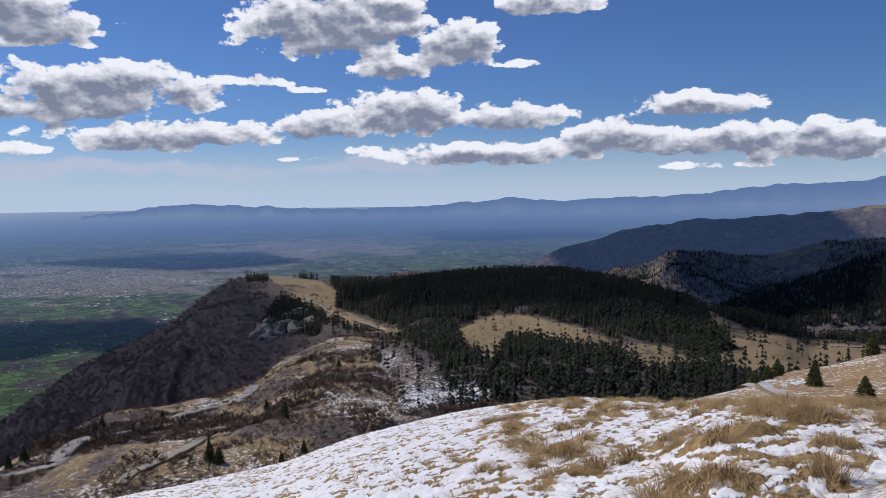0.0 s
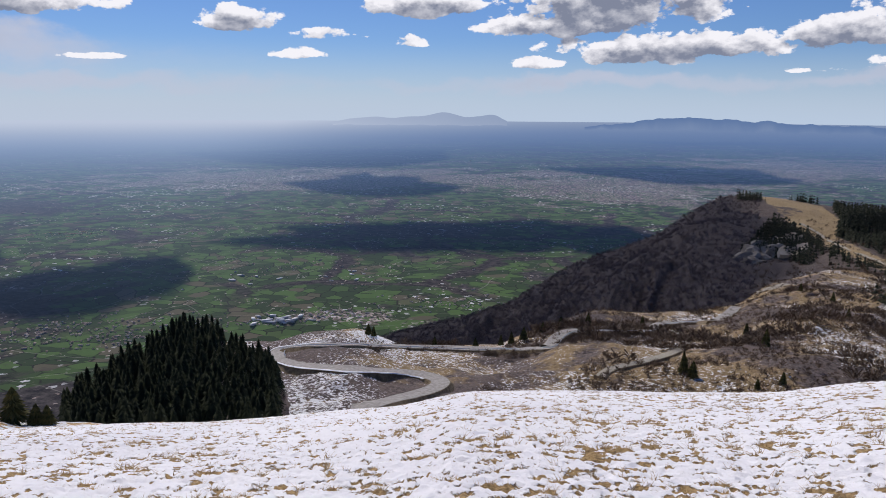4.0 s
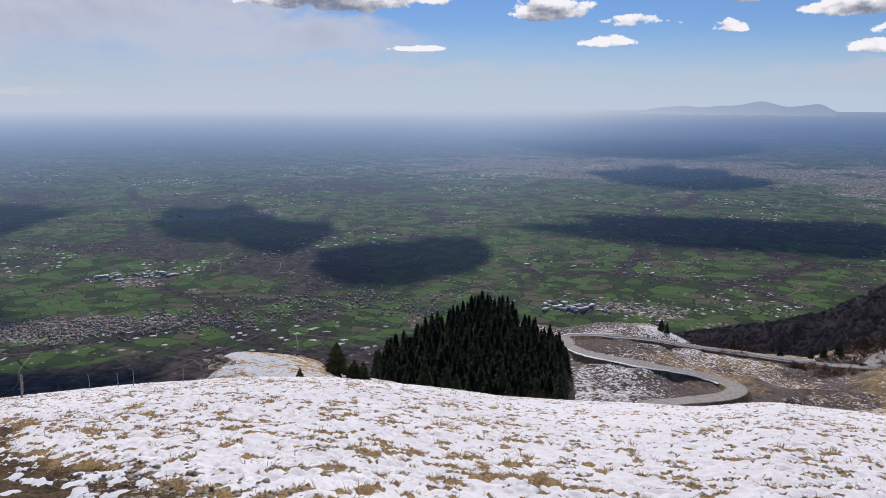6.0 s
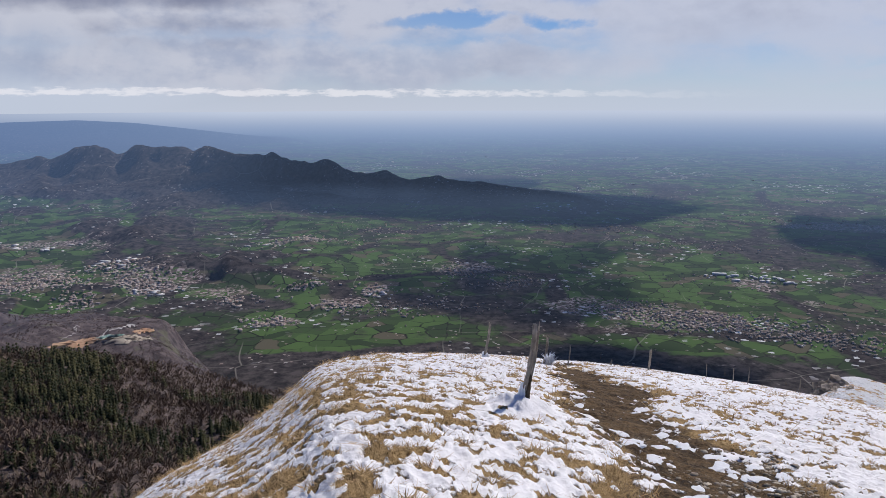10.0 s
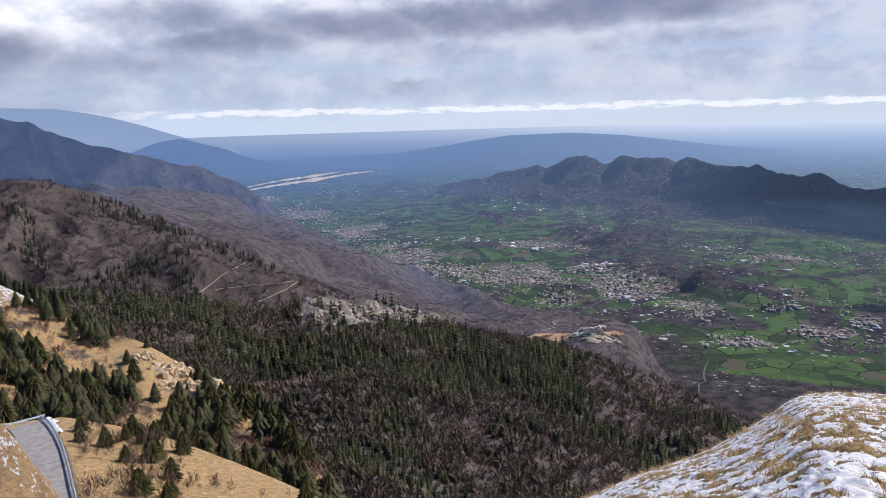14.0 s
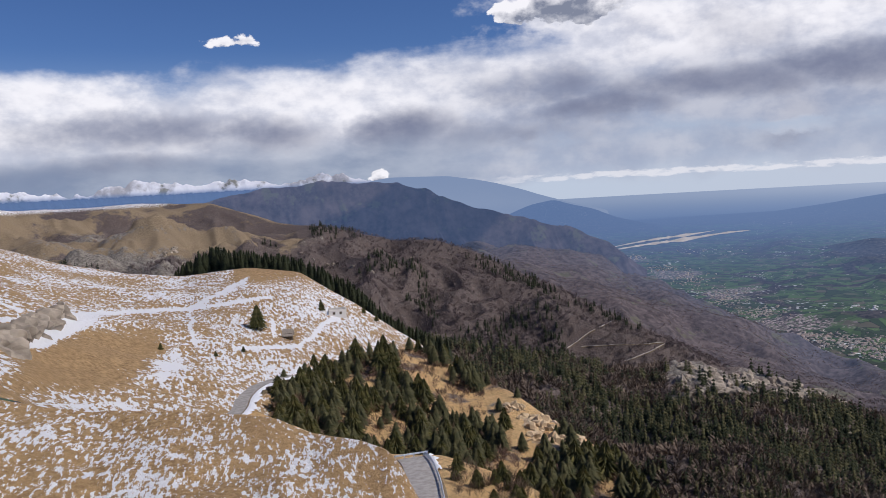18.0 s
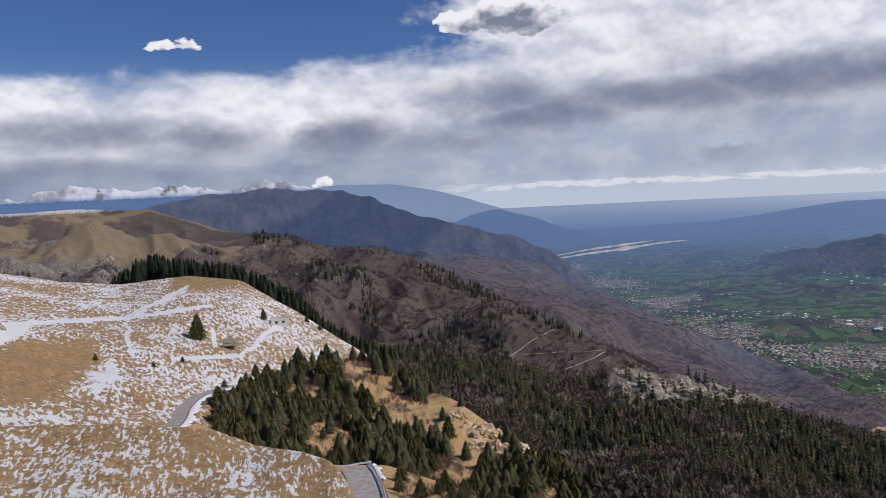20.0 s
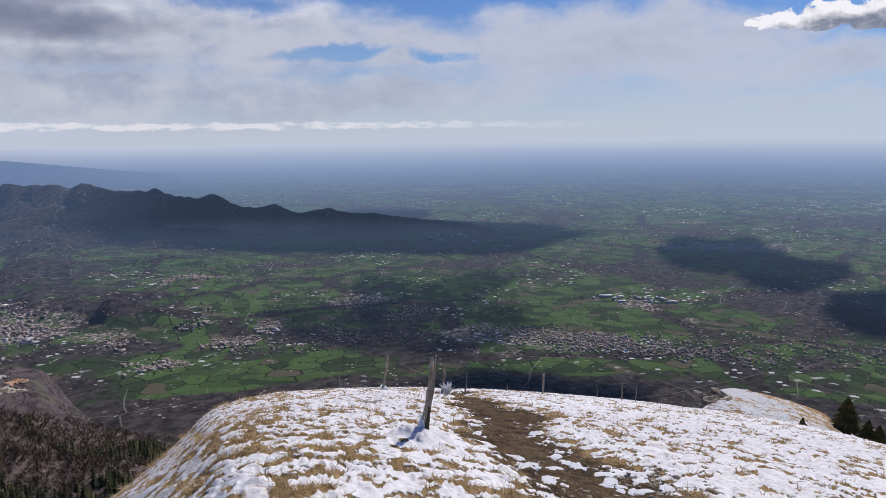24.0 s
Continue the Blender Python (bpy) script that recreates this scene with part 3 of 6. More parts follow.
ASPHALT = plain_colour("worn_asphalt", (0.27, 0.25, 0.23), (0.46, 0.43, 0.395), 0.9)
GRAVEL = plain_colour("pale_gravel", (0.26, 0.23, 0.18), (0.44, 0.40, 0.33), 1.5)
BANK = plain_colour("road_bank", (0.11, 0.08, 0.05), (0.30, 0.23, 0.14), 0.8)
LIMESTONE = plain_colour("weathered_limestone", (0.17, 0.14, 0.11), (0.56, 0.48, 0.38), 0.5, bump=0.8, distance=0.5)
OCHRE = plain_colour("ochre_rock", (0.36, 0.25, 0.14), (0.82, 0.64, 0.42), 0.5, bump=0.8, distance=0.5)
RUBBLE = plain_colour("pale_rubble", (0.30, 0.26, 0.205), (0.70, 0.63, 0.53), 6.0, bump=0.6)
RUBBLE_FINE = plain_colour("fine_rubble", (0.15, 0.12, 0.09), (0.60, 0.53, 0.43), 6.0, bump=0.5, islands=True)
GREYWOOD = plain_colour("weathered_wood", (0.17, 0.145, 0.12), (0.44, 0.39, 0.33), 9.0, bump=0.8)
SNOW = plain_colour("old_snow", (0.80, 0.82, 0.86), (0.88, 0.89, 0.91), 3.0, rough=0.7)
STEEL = plain_colour("guardrail_steel", (0.45, 0.50, 0.58), (0.62, 0.66, 0.72), 2.0, rough=0.5, spec=0.5)
PLASTER = plain_colour("pale_plaster", (0.62, 0.57, 0.50), (0.88, 0.85, 0.80), 0.02, islands=True)
ROOFTILE = plain_colour("terracotta_roofs", (0.15, 0.115, 0.10), (0.40, 0.33, 0.29), 0.02, islands=True)
BRICK_ROOF = plain_colour("red_brown_roofs", (0.26, 0.185, 0.155), (0.52, 0.45, 0.41), 0.02, islands=True)
WORKS = plain_colour("factory_roofs", (0.42, 0.42, 0.43), (0.85, 0.85, 0.85), 0.02, islands=True)
SAND = plain_colour("quarry_sand", (0.34, 0.29, 0.23), (0.50, 0.44, 0.36), 0.02)
EARTH = plain_colour("quarry_earth", (0.42, 0.23, 0.14), (0.60, 0.42, 0.28), 0.02)
POND = plain_colour("quarry_pond", (0.26, 0.42, 0.36), (0.34, 0.50, 0.42), 0.02, rough=0.3)
def make_thin_cloud(name):
    """Thin cloud that lets half of the sun through."""
    mat, put, m, mix, ramp, fuzz = material(name)
    s = surface(put, mat, (0.9, 0.9, 0.9), 1.0)
    t = put("ShaderNodeBsdfTransparent")
    put("ShaderNodeOutputMaterial", put("ShaderNodeMixShader", 0.43, t, s))
    return mat


THIN_MIST = make_thin_cloud("thin_cloud")
FAR_TWIGS = plain_colour("far_bare_twigs", (0.12, 0.094, 0.090), (0.26, 0.206, 0.198), 0.05, islands=True)
SHINGLE = plain_colour("river_shingle", (0.42, 0.40, 0.38), (0.62, 0.59, 0.56), 0.02)
MIST = plain_colour("cloud_white", (0.8, 0.8, 0.8), (0.9, 0.9, 0.9), 0.01)

# ---------- the near summit ----------
def near_profile(az):
    """Height angle and distance of the brow, where the summit turf drops out of sight."""
    brow = [(-60, -12.5, 18), (-45, -13.2, 18), (-38, -13.6, 18), (-33, -14.2, 18), (-29.5, -14.7, 24), (-24, -14.5, 36), (-20, -14.8, 42), (-16, -15.4, 45), (-11, -16.3, 45),
            (-6.5, -17.3, 45), (-2, -18.6, 42), (5.5, -19.5, 40), (13, -19.9, 38), (20, -20.3, 36), (25, -21.3, 35), (32, -21.6, 35), (39, -21.6, 35), (45, -21.0, 35),
            (52, -20.2, 35), (61, -19.7, 36), (67, -19.5, 38), (73, -19.2, 38)]
    brow += [(80, -19.0, 35), (88, -18.6, 31), (93, -18.5, 28), (96, -18.9, 26), (98, -19.4, 25), (100, -21.2, 22), (104, -23.7, 19), (108, -25.2, 17), (113, -27.2, 15), (120, -30, 13),
             (130, -33, 12), (140, -35, 13), (150, -36, 13), (180, -36, 13), (190, -34, 14), (205, -20, 25), (225, -9, 50), (260, -8, 40), (300, -12.5, 18)]
    return table(brow, az, 1), table(brow, az, 2)


def near_height(az, r):
    e, rb = near_profile(az)
    b = EYE / rb ** 2
    a = -np.tan(e * DEG) - 2 * EYE / rb
    far_r = np.minimum(r, 2.2 * rb)
    return -a * far_r - b * far_r ** 2 - (r - far_r) * 0.9


def path_mask(az, r, x, y):
    """The trodden path that runs down along the posts."""
    line = np.interp(r, [3, 5.5, 8, 12, 20, 32], [46, 60, 69.5, 75, 78.5, 79.5])
    wide = np.interp(r, [3, 5.5, 8, 12, 20, 32], [20, 13, 8, 4.6, 2.2, 0.9])
    return np.exp(-((az - line + 1.5 * fbm(x / 1.5, y / 1.5, 2, 44)) / wide) ** 2) * (r < 40)


def summit(A, R):
    """Height and cover of the summit turf at headings A and distances R."""
    x, y = -R * np.sin(A * DEG), R * np.cos(A * DEG)
    fade = np.clip(R / 4, 0, 1)
    u, v = 0.8 * x + 0.6 * y, -0.6 * x + 0.8 * y
    tuft = fbm(u / 0.19 + 0.4 * grain(x, y, 49), v / 0.15, 3, 50, 0.55)
    drift = fbm(u / 2.6, v / 1.1, 3, 52)
    path = path_mask(A, R, x, y)
    tuss = np.clip(2.2 * fbm(x / 0.62, y / 0.62, 2, 56) - 0.75, 0, 1) * (1 - step(A, -26, -12)) * step(R, 4.5, 7)
    share = 0.665 + 0.06 * fbm(x / 7, y / 7, 3, 40)
    share = share + 0.02 * step(A, -10, 10) * (1 - step(A, 64, 74)) - 0.05 * (1 - step(A, -22, -8)) + 0.03 * step(R, 14, 24)
    share = np.where(A > 135, 0.35 + 0.09 * fbm(x / 6, y / 6, 4, 41), share)
    share = share - 0.16 * step(A, 86, 96) * (A < 135) * (0.55 + 0.45 * step(R, 7, 12))
    snow = share - 0.46 * tuft - 0.13 * drift - 0.40 * tuss - 0.72 * path
    mound = 0.24 * np.exp(-((x - MOUND[0]) ** 2 + (y - MOUND[1]) ** 2) / 0.42 ** 2) + 0.08 * np.exp(-((x - MOUND[0] + 0.3) ** 2 + (y - MOUND[1] + 0.45) ** 2) / 0.9 ** 2)
    snow = snow + 2.2 * mound
    z = near_height(A, R) + fade * (0.055 * np.clip(tuft, 0, 1) * (1 - 0.8 * path) + 0.02 * tuft + 0.012 * fbm(x / 0.13, y / 0.13, 2, 57) + 0.03 * drift + 0.06 * fbm(x / 5, y / 5, 2, 54))
    z = z + 0.10 * tuss - 0.10 * path + 0.085 * step(snow, 0.44, 0.62) * (1 + 0.35 * tuft) * np.clip(1 - 6 * mound, 0.15, 1) + mound
    return x, y, z, snow, path, tuss, drift


MOUND = spot(np.array(83.0), np.array(0.0), np.array(10.0))[:2]


def build_near():
    az = np.concatenate([np.arange(-47, 126, 0.2), np.arange(126, 312.5, 1.0), [313.0]])
    r = np.concatenate([np.arange(0.03, 2.66, 0.05), 2.7 * 1.0105 ** np.arange(104), 8.0 * 1.006 ** np.arange(300), 48.2 * 1.02 ** np.arange(64)])
    r = r[r < 165]
    A, R = np.meshgrid(az, r, indexing="ij")
    x, y, z, snow, path, tuss, drift = summit(A, R)
    lay = {"snow": snow, "soil": path * 1.25 + 0.1 * drift, "rock": 0.0}
    sheet("ground", np.stack([x, y, z], -1), TURF, "mountain summit turf of bleached grass with patchy melting snow", "ground", lay)


build_near()

# ---------- the slopes round the summit ----------
def dress(name, sl, label, grass=0.0, snow=0.0, rock=0.0, mat=None, category="hillside", km=None, glow=None, flat=None):
    lay = {"grass": grass, "snow": snow, "rock": rock}
    if km is not None:
        lay["km"], lay["glow"] = km, glow
    sheet(name, sl.P, mat or HILL, label, category, lay, flat=flat)
    return sl


west_spur = Slope([(-34, -13.2, 120), (-36.8, -12, 140), (-39.5, -11.3, 150), (-42.4, -10.2, 160), (-48, -8.8, 170), (-30, -14.6, 110)],
                  [(-50, -16, 50), (-28, -18, 60)], 120, 50, 0.8, 25)
n = fbm(west_spur.x / 14, west_spur.y / 14, 4, 3)
dress("hill_west", west_spur, "tan grassy slope flecked with snow beside a gravel track", 0.85, 0.42 + 0.1 * n, mat=HILL_CLOSE)

shoulder = Slope([(46, -20.5, 260), (41, -17.6, 300), (37.7, -16.3, 330), (34.6, -16.7, 340), (31.8, -16.1, 345), (28.2, -15.9, 350), (25.3, -17.1, 340), (22.8, -17.4, 340), (17.7, -17.0, 360), (13.9, -15.4, 400),
                  (10.9, -14.4, 430), (7.1, -14.3, 460), (3.1, -13.9, 490), (0.7, -13.1, 520), (-0.8, -11.8, 560), (-4.5, -10.4, 620), (-8, -10.3, 680), (-12, -12, 600), (-18, -14, 450)],
                 [(47, -26, 150), (30, -24.5, 160), (10, -22.5, 190), (-5, -20, 210), (-20, -17.5, 230)], 460, 150, 3.2, 40, 7.5, 55, crest_bump=0.2, seed=11)
n = fbm(shoulder.x / 30, shoulder.y / 30, 5, 21)
dress("hill_shoulder", shoulder, "stony shoulder of dry grass and thawing snow crossed by a mountain road",
      0.46 + 0.3 * n + 0.2 * step(shoulder.S, 0.75, 0.95), 0.22 + 0.16 * n + 0.14 * (shoulder.fold < 0.66) + 0.16 * step(shoulder.A, 22, 30), 0.10 + 0.3 * (shoulder.fold - 0.7))

ridge = Slope([(30, -18.3, 1150), (26.6, -16.6, 1150), (19.7, -15.0, 1150), (17.3, -14.2, 1150), (12, -11.0, 1200), (6.8, -8.9, 1250), (3.8, -6.7, 1300), (2.2, -5.85, 1320), (-0.5, -5.85, 1350), (-4.7, -6.3, 1400),
               (-8.5, -6.4, 1400), (-12.8, -6.0, 1350), (-16.6, -5.85, 1300), (-21, -5.85, 1250), (-25.3, -6.4, 1200), (-29.4, -7.9, 1150), (-33.3, -8.7, 1100), (-36, -9.1, 1050), (-38.1, -10.0, 950), (-42.3, -9.7, 900), (-48, -9.5, 850)],
              [(31, -21, 600), (12, -18, 560), (0, -15.5, 520), (-10, -15.6, 300), (-25, -15, 270), (-48, -13.5, 220)], 620, 150, 8, 130, 32, 190, crest_bump=0.1, seed=31)
RIBS = 24 * (folds((ridge.A - 5 * (1 - ridge.S)) / 1.3, ridge.S * 1.3 + 0.2 * ridge.fold, 4, 39) - 0.72) * step(ridge.A, 1, 7) * np.clip((1 - ridge.S) * 5, 0, 1)
ridge.P[..., 2] += RIBS
MEADOWS = [[(0.4, -5.6), (-1.9, -6.0), (-3.8, -6.3), (-5.1, -7.2), (-4.8, -8.2), (-7.0, -9.0), (-9.1, -9.7), (-10.2, -10.3), (-8.6, -10.5), (-6.6, -9.9), (-4.8, -9.2), (-3.2, -8.3), (-1.5, -7.2), (-0.6, -6.4)],
           [(-13.3, -10.3), (-14.6, -9.4), (-16.6, -8.8), (-19.1, -9.0), (-22.4, -9.6), (-24.8, -10.5), (-28.7, -10.8), (-31.4, -12.2), (-29.5, -12.7), (-27.5, -12.4), (-23.6, -11.4), (-19.5, -10.7), (-17.4, -11.1), (-16.2, -12.4), (-14.5, -11.5)],
           [(-31.3, -8.3), (-33.9, -9.4), (-37.1, -9.9), (-44, -10.0), (-48, -10), (-48, -12.5), (-38, -12.6), (-33, -12.8), (-31.4, -11.4), (-33.2, -10.9), (-31.6, -9.6)]]
open_land = np.max([inside(ridge.A, ridge.E, g, 0.35) for g in MEADOWS], 0)
n = fbm(ridge.x / 40, ridge.y / 40, 4, 33)
snowy = inside(ridge.A, ridge.E, [(-3, -10), (-9, -11), (-18, -14.5), (-18, -16), (0, -16)], 0.8)
dress("hill_ridge", ridge, "long forested ridge with tan meadows, rocky gullies and old snow",
      np.maximum(open_land * (0.78 + 0.3 * n), 0.30 * snowy + 0.1), 0.5 * snowy * (0.75 + 0.35 * n) + 0.12 * open_land * (n > 0.5), 0.30 * (ridge.A > 0) * (ridge.fold - 0.4), mat=HILL_WOODED)

gully_side = Slope([(147.5, -31, 66), (149, -27, 68), (150.2, -23, 72), (151.2, -21.4, 75), (152.0, -19.4, 79), (153, -18.1, 82), (156, -17.1, 86), (158.8, -16.2, 90), (161, -15.2, 92), (167, -13.9, 95), (173, -13, 98), (180, -10.6, 100), (192, -8.2, 100)],
                   [(147, -42, 44), (160, -36, 44), (193, -34, 44)], 300, 110, 0.5, 7, 0.9, 14, crest_bump=0.4, seed=65, fall=0.35)
n = fbm(gully_side.x / 7, gully_side.y / 7, 4, 67)
streak = fbm((gully_side.x + gully_side.y) / 1.2, (gully_side.x - gully_side.y) / 6, 3, 69)
dress("hill_gully_side", gully_side, "tan grass slope flecked with small snow patches", 1.0, 0.438 + 0.08 * n + 0.06 * streak - 0.08 * (1 - step(gully_side.A, 152, 158)), 0.0, mat=HILL_CLOSE)

knoll = Slope([(63, -20.2, 70), (61.3, -19.4, 75), (60.5, -18.5, 78), (58.9, -18.1, 80), (56, -18.15, 82), (53.3, -18.7, 84), (51.4, -19.8, 82), (49, -20.2, 80), (44, -21.3, 75)],
              [(64, -22, 45), (43, -23, 45)], 130, 60, 0.5, 8, 0.6, 9, crest_bump=0.5, seed=61)
n = fbm(knoll.x / 5, knoll.y / 5, 4, 63)
dress("hill_knoll", knoll, "snow-covered knoll with a crumbling rock rim", 0.9, 0.53 + 0.22 * n, 1.1 * step(knoll.A, 59.6, 60.6) * step(knoll.S, 0.6, 0.9), category="knoll", mat=HILL_NEAR)

clump_hill = Slope([(49.5, -20.6, 170), (46.4, -18.9, 200), (43.4, -17.1, 215), (40.4, -15.9, 225), (38.9, -16.1, 230), (37.6, -17.6, 225), (34.9, -18.6, 215), (33.6, -21, 190)],
                   [(50, -25, 110), (33, -25.5, 110)], 110, 60, 1.5, 20, crest_bump=0.3, seed=71)
dress("hill_fir_knob", clump_hill, "steep knob under dense firs", 0.35, 0.1, 0.1)

east_road_slope = Slope([(126, -30, 85), (132, -26.6, 100), (138, -23.5, 112), (144, -20.5, 125), (149, -18.75, 136), (151, -18.6, 138), (153, -18.4, 140), (158, -16.7, 160), (163, -14.2, 190), (167, -13.4, 200)],
                        [(124, -38, 55), (150, -30, 70), (168, -20, 120)], 200, 80, 0.5, 16, crest_bump=0.3, seed=81)
n = fbm(east_road_slope.x / 12, east_road_slope.y / 12, 4, 83)
dress("hill_roadside", east_road_slope, "dry tan grass slope under the mountain road", 1.0, 0.12 + 0.12 * n, mat=HILL_NEAR)

copse_hill = Slope([(165, -14.2, 215), (161.5, -13.6, 225), (158.5, -12.3, 245), (155, -11.6, 270), (151.2, -11.0, 290), (148.4, -12.2, 275), (146.4, -13.6, 255), (143.5, -14.6, 235), (141.5, -16.2, 220), (138.7, -17.8, 205),
                    (136.2, -19.7, 190), (133.9, -22.8, 165), (129, -28, 140)],
                   [(166, -18, 150), (150, -25, 135), (128, -33, 110)], 240, 90, 2.0, 25, 3.0, 30, crest_bump=0.35, seed=91)
crag_zone = inside(copse_hill.A, copse_hill.E, [(144.5, -14.3), (142, -15.6), (138.6, -17.6), (137, -19.4), (140.5, -20.3), (143.2, -19.8), (144.6, -17.2), (146.2, -15.6)], 0.6)
n = fbm(copse_hill.x / 14, copse_hill.y / 14, 4, 93)
dress("hill_copse", copse_hill, "rocky tan spur under scattered firs and bare shrubs", 0.66 + 0.3 * crag_zone + 0.35 * n, 0.02, crag_zone * (0.12 + 0.6 * n), mat=HILL_NEAR)

snowy_hill = Slope([(192, 2.0, 360), (185, 0.6, 380), (180.5, -0.9, 395), (177, -2, 400), (174, -3.2, 400), (170, -4.2, 395), (166.5, -4.65, 390), (162, -4.5, 385), (158.5, -5.1, 375), (156.2, -6.7, 360), (154.5, -7.8, 350), (152, -9.7, 335),
                    (150, -11, 320), (146, -14, 300)],
                   [(193, -9.5, 100), (180, -11, 110), (170, -14.5, 150), (160, -16, 190), (146, -19, 220)], 340, 120, 2.0, 40, 5.0, 90, crest_bump=0.2, seed=101)
n = fbm(snowy_hill.x / 16, snowy_hill.y / 16, 4, 103)
bare = inside(snowy_hill.A, snowy_hill.E, [(176, -8.2), (169, -8.4), (168, -10), (172, -11.6), (178, -11)], 1.0)
snow = 0.475 + 0.10 * n - 0.32 * bare - 0.25 * step(snowy_hill.E, -6.2, -4.6) * (snowy_hill.A < 163)
TRACKS = [[(185, -6.2), (172.3, -6.7), (169, -6.9), (166.1, -7.1), (163, -6.9), (160.5, -6.8)], [(166.1, -9.4), (166.1, -7.1), (164.4, -6.3), (161.8, -5.3)], [(158.8, -10.6), (156.7, -8.7), (155.7, -8.2)], [(163.5, -10.1), (161, -10.3), (158.6, -10.4)], [(160.4, -9.6), (160.6, -8.4)]]
for line in TRACKS:
    snow = snow + 0.42 * along(snowy_hill.A + 0.3 * n, snowy_hill.E + 0.10 * n, line, 0.15)
snow = snow + 0.5 * inside(snowy_hill.A, snowy_hill.E, [(178, -7.9), (174.3, -6.4), (172.0, -7.0), (175.5, -8.7)], 0.3) + 0.22 * inside(snowy_hill.A + 0.4 * n, snowy_hill.E + 0.3 * n, [(169.5, -10.1), (167.4, -9.7), (166.6, -10.8), (168, -11.8)], 0.4)
dress("hill_snowfield", snowy_hill, "rounded hill of tan grass dusted with snow, with snow-filled tracks", 1.0, snow, mat=HILL_SNOWY)

forest_slope = Slope([(155, -9.6, 620), (153, -9.7, 620), (149, -10.9, 615), (146, -11.6, 610), (139.5, -12.7, 600), (135, -13.4, 590), (131.2, -13.0, 580), (126, -13.8, 590), (119.1, -15.9, 620), (113, -16.9, 650), (108.7, -18.1, 670),
                      (104.6, -19.5, 690), (100.7, -20.8, 700), (92, -24, 720)],
                     [(156, -24, 190), (140, -34, 170), (120, -38, 190), (91, -38, 220)], 460, 170, 7, 60, 22, 110, crest_bump=0.12, seed=111)
crags = inside(forest_slope.A, forest_slope.E, [(132.5, -12.7), (130.5, -12.6), (124, -13.6), (121, -14.6), (122, -15.6), (126.5, -15.3), (129, -15.9), (131, -15.2), (132.6, -14.8)], 0.5)
n = fbm(forest_slope.x / 25, forest_slope.y / 25, 4, 113)
forest_slope.P[..., 2] += 10 * crags * (folds(forest_slope.x / 16, forest_slope.y / 16, 4, 119) - 0.45)
dress("hill_forest", forest_slope, "steep dark forested slope with a grey rock crag on its crest", 0.12 + 0.3 * n * (forest_slope.A > 138), 0.0, crags * (0.42 + 0.5 * n) + 0.28 * (n > 0.75))

valley_ridge = Slope([(192, 1.4, 1500), (185, 0.6, 1550), (180, 0.2, 1600), (177, 0.4, 1600), (168, 0.4, 1600), (164.3, 0.2, 1550), (161.5, -0.75, 1500), (159.6, -1.5, 1450), (156.6, -1.95, 1400), (151.5, -3.35, 1350), (148.7, -3.4, 1300), (146, -4.3, 1270),
                      (142.7, -6, 1230), (139.4, -7.6, 1200), (135, -9.8, 1150), (131.8, -11.3, 1120), (126, -14.5, 1080)],
                     [(193, -8, 600), (160, -12, 700), (140, -17, 700), (125, -20, 700)], 520, 150, 16, 90, 130, 190, crest_bump=0.06, seed=121)
n = fbm(valley_ridge.x / 60, valley_ridge.y / 60, 4, 123)
bald = step(valley_ridge.A, 156, 160) * step(valley_ridge.E, -4.4 - 1.4 * n, -2.4) * (0.45 + 0.55 * step(valley_ridge.fold, 0.50, 0.66))
rocky = step(valley_ridge.A, 150, 166) * (1 - bald) * 0.4 + 0.45 * step(valley_ridge.A, 163, 168) * step(-valley_ridge.E, 0.6, 1.6) + 0.35 * (valley_ridge.fold > 0.82) * (valley_ridge.A > 140)
dress("hill_bald_ridge", valley_ridge, "mountain ridge with a bald tan top, cliffs and bare brown woods", bald * (0.75 + 0.30 * n), 0.55 * step(valley_ridge.E, -0.1, 0.3) * step(valley_ridge.A, 165, 168), rocky * (0.7 + 0.4 * n), mat=HILL_BALD)

foot_slope = Slope([(152, -3.2, 3700), (148.3, -3.4, 3650), (145.9, -3.7, 3600), (141.7, -4.2, 3600), (136, -5.5, 3450), (131.6, -7.3, 3150), (127.7, -9, 2880), (123.9, -10.9, 2650), (118.5, -12.9, 2450), (113, -14.8, 2330), (110, -15.1, 2260), (108, -15.5, 2220), (106.6, -17.2, 2180), (104, -19.6, 2080),
                    (98, -22, 1900), (86, -24, 1800), (60, -25, 1750), (30, -25, 1750)],
                   [(153, -12, 1350), (130, -17.5, 1250), (100, -24, 1200), (30, -27, 1200)], 420, 130, 20, 190, 120, 400, crest_bump=0.85, seed=131)
n = fbm(foot_slope.x / 80, foot_slope.y / 80, 4, 133)
# the km and glow layers mix painted haze into this slope
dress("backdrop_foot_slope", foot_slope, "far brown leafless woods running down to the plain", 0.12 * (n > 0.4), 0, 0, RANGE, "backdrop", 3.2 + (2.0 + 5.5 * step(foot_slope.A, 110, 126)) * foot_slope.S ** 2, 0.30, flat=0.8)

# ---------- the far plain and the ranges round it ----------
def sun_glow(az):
    """Brightness of the painted haze by heading, raised towards the sun and round 86 degrees."""
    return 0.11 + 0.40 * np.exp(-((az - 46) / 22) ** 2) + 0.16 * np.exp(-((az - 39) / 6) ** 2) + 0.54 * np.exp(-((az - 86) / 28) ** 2)


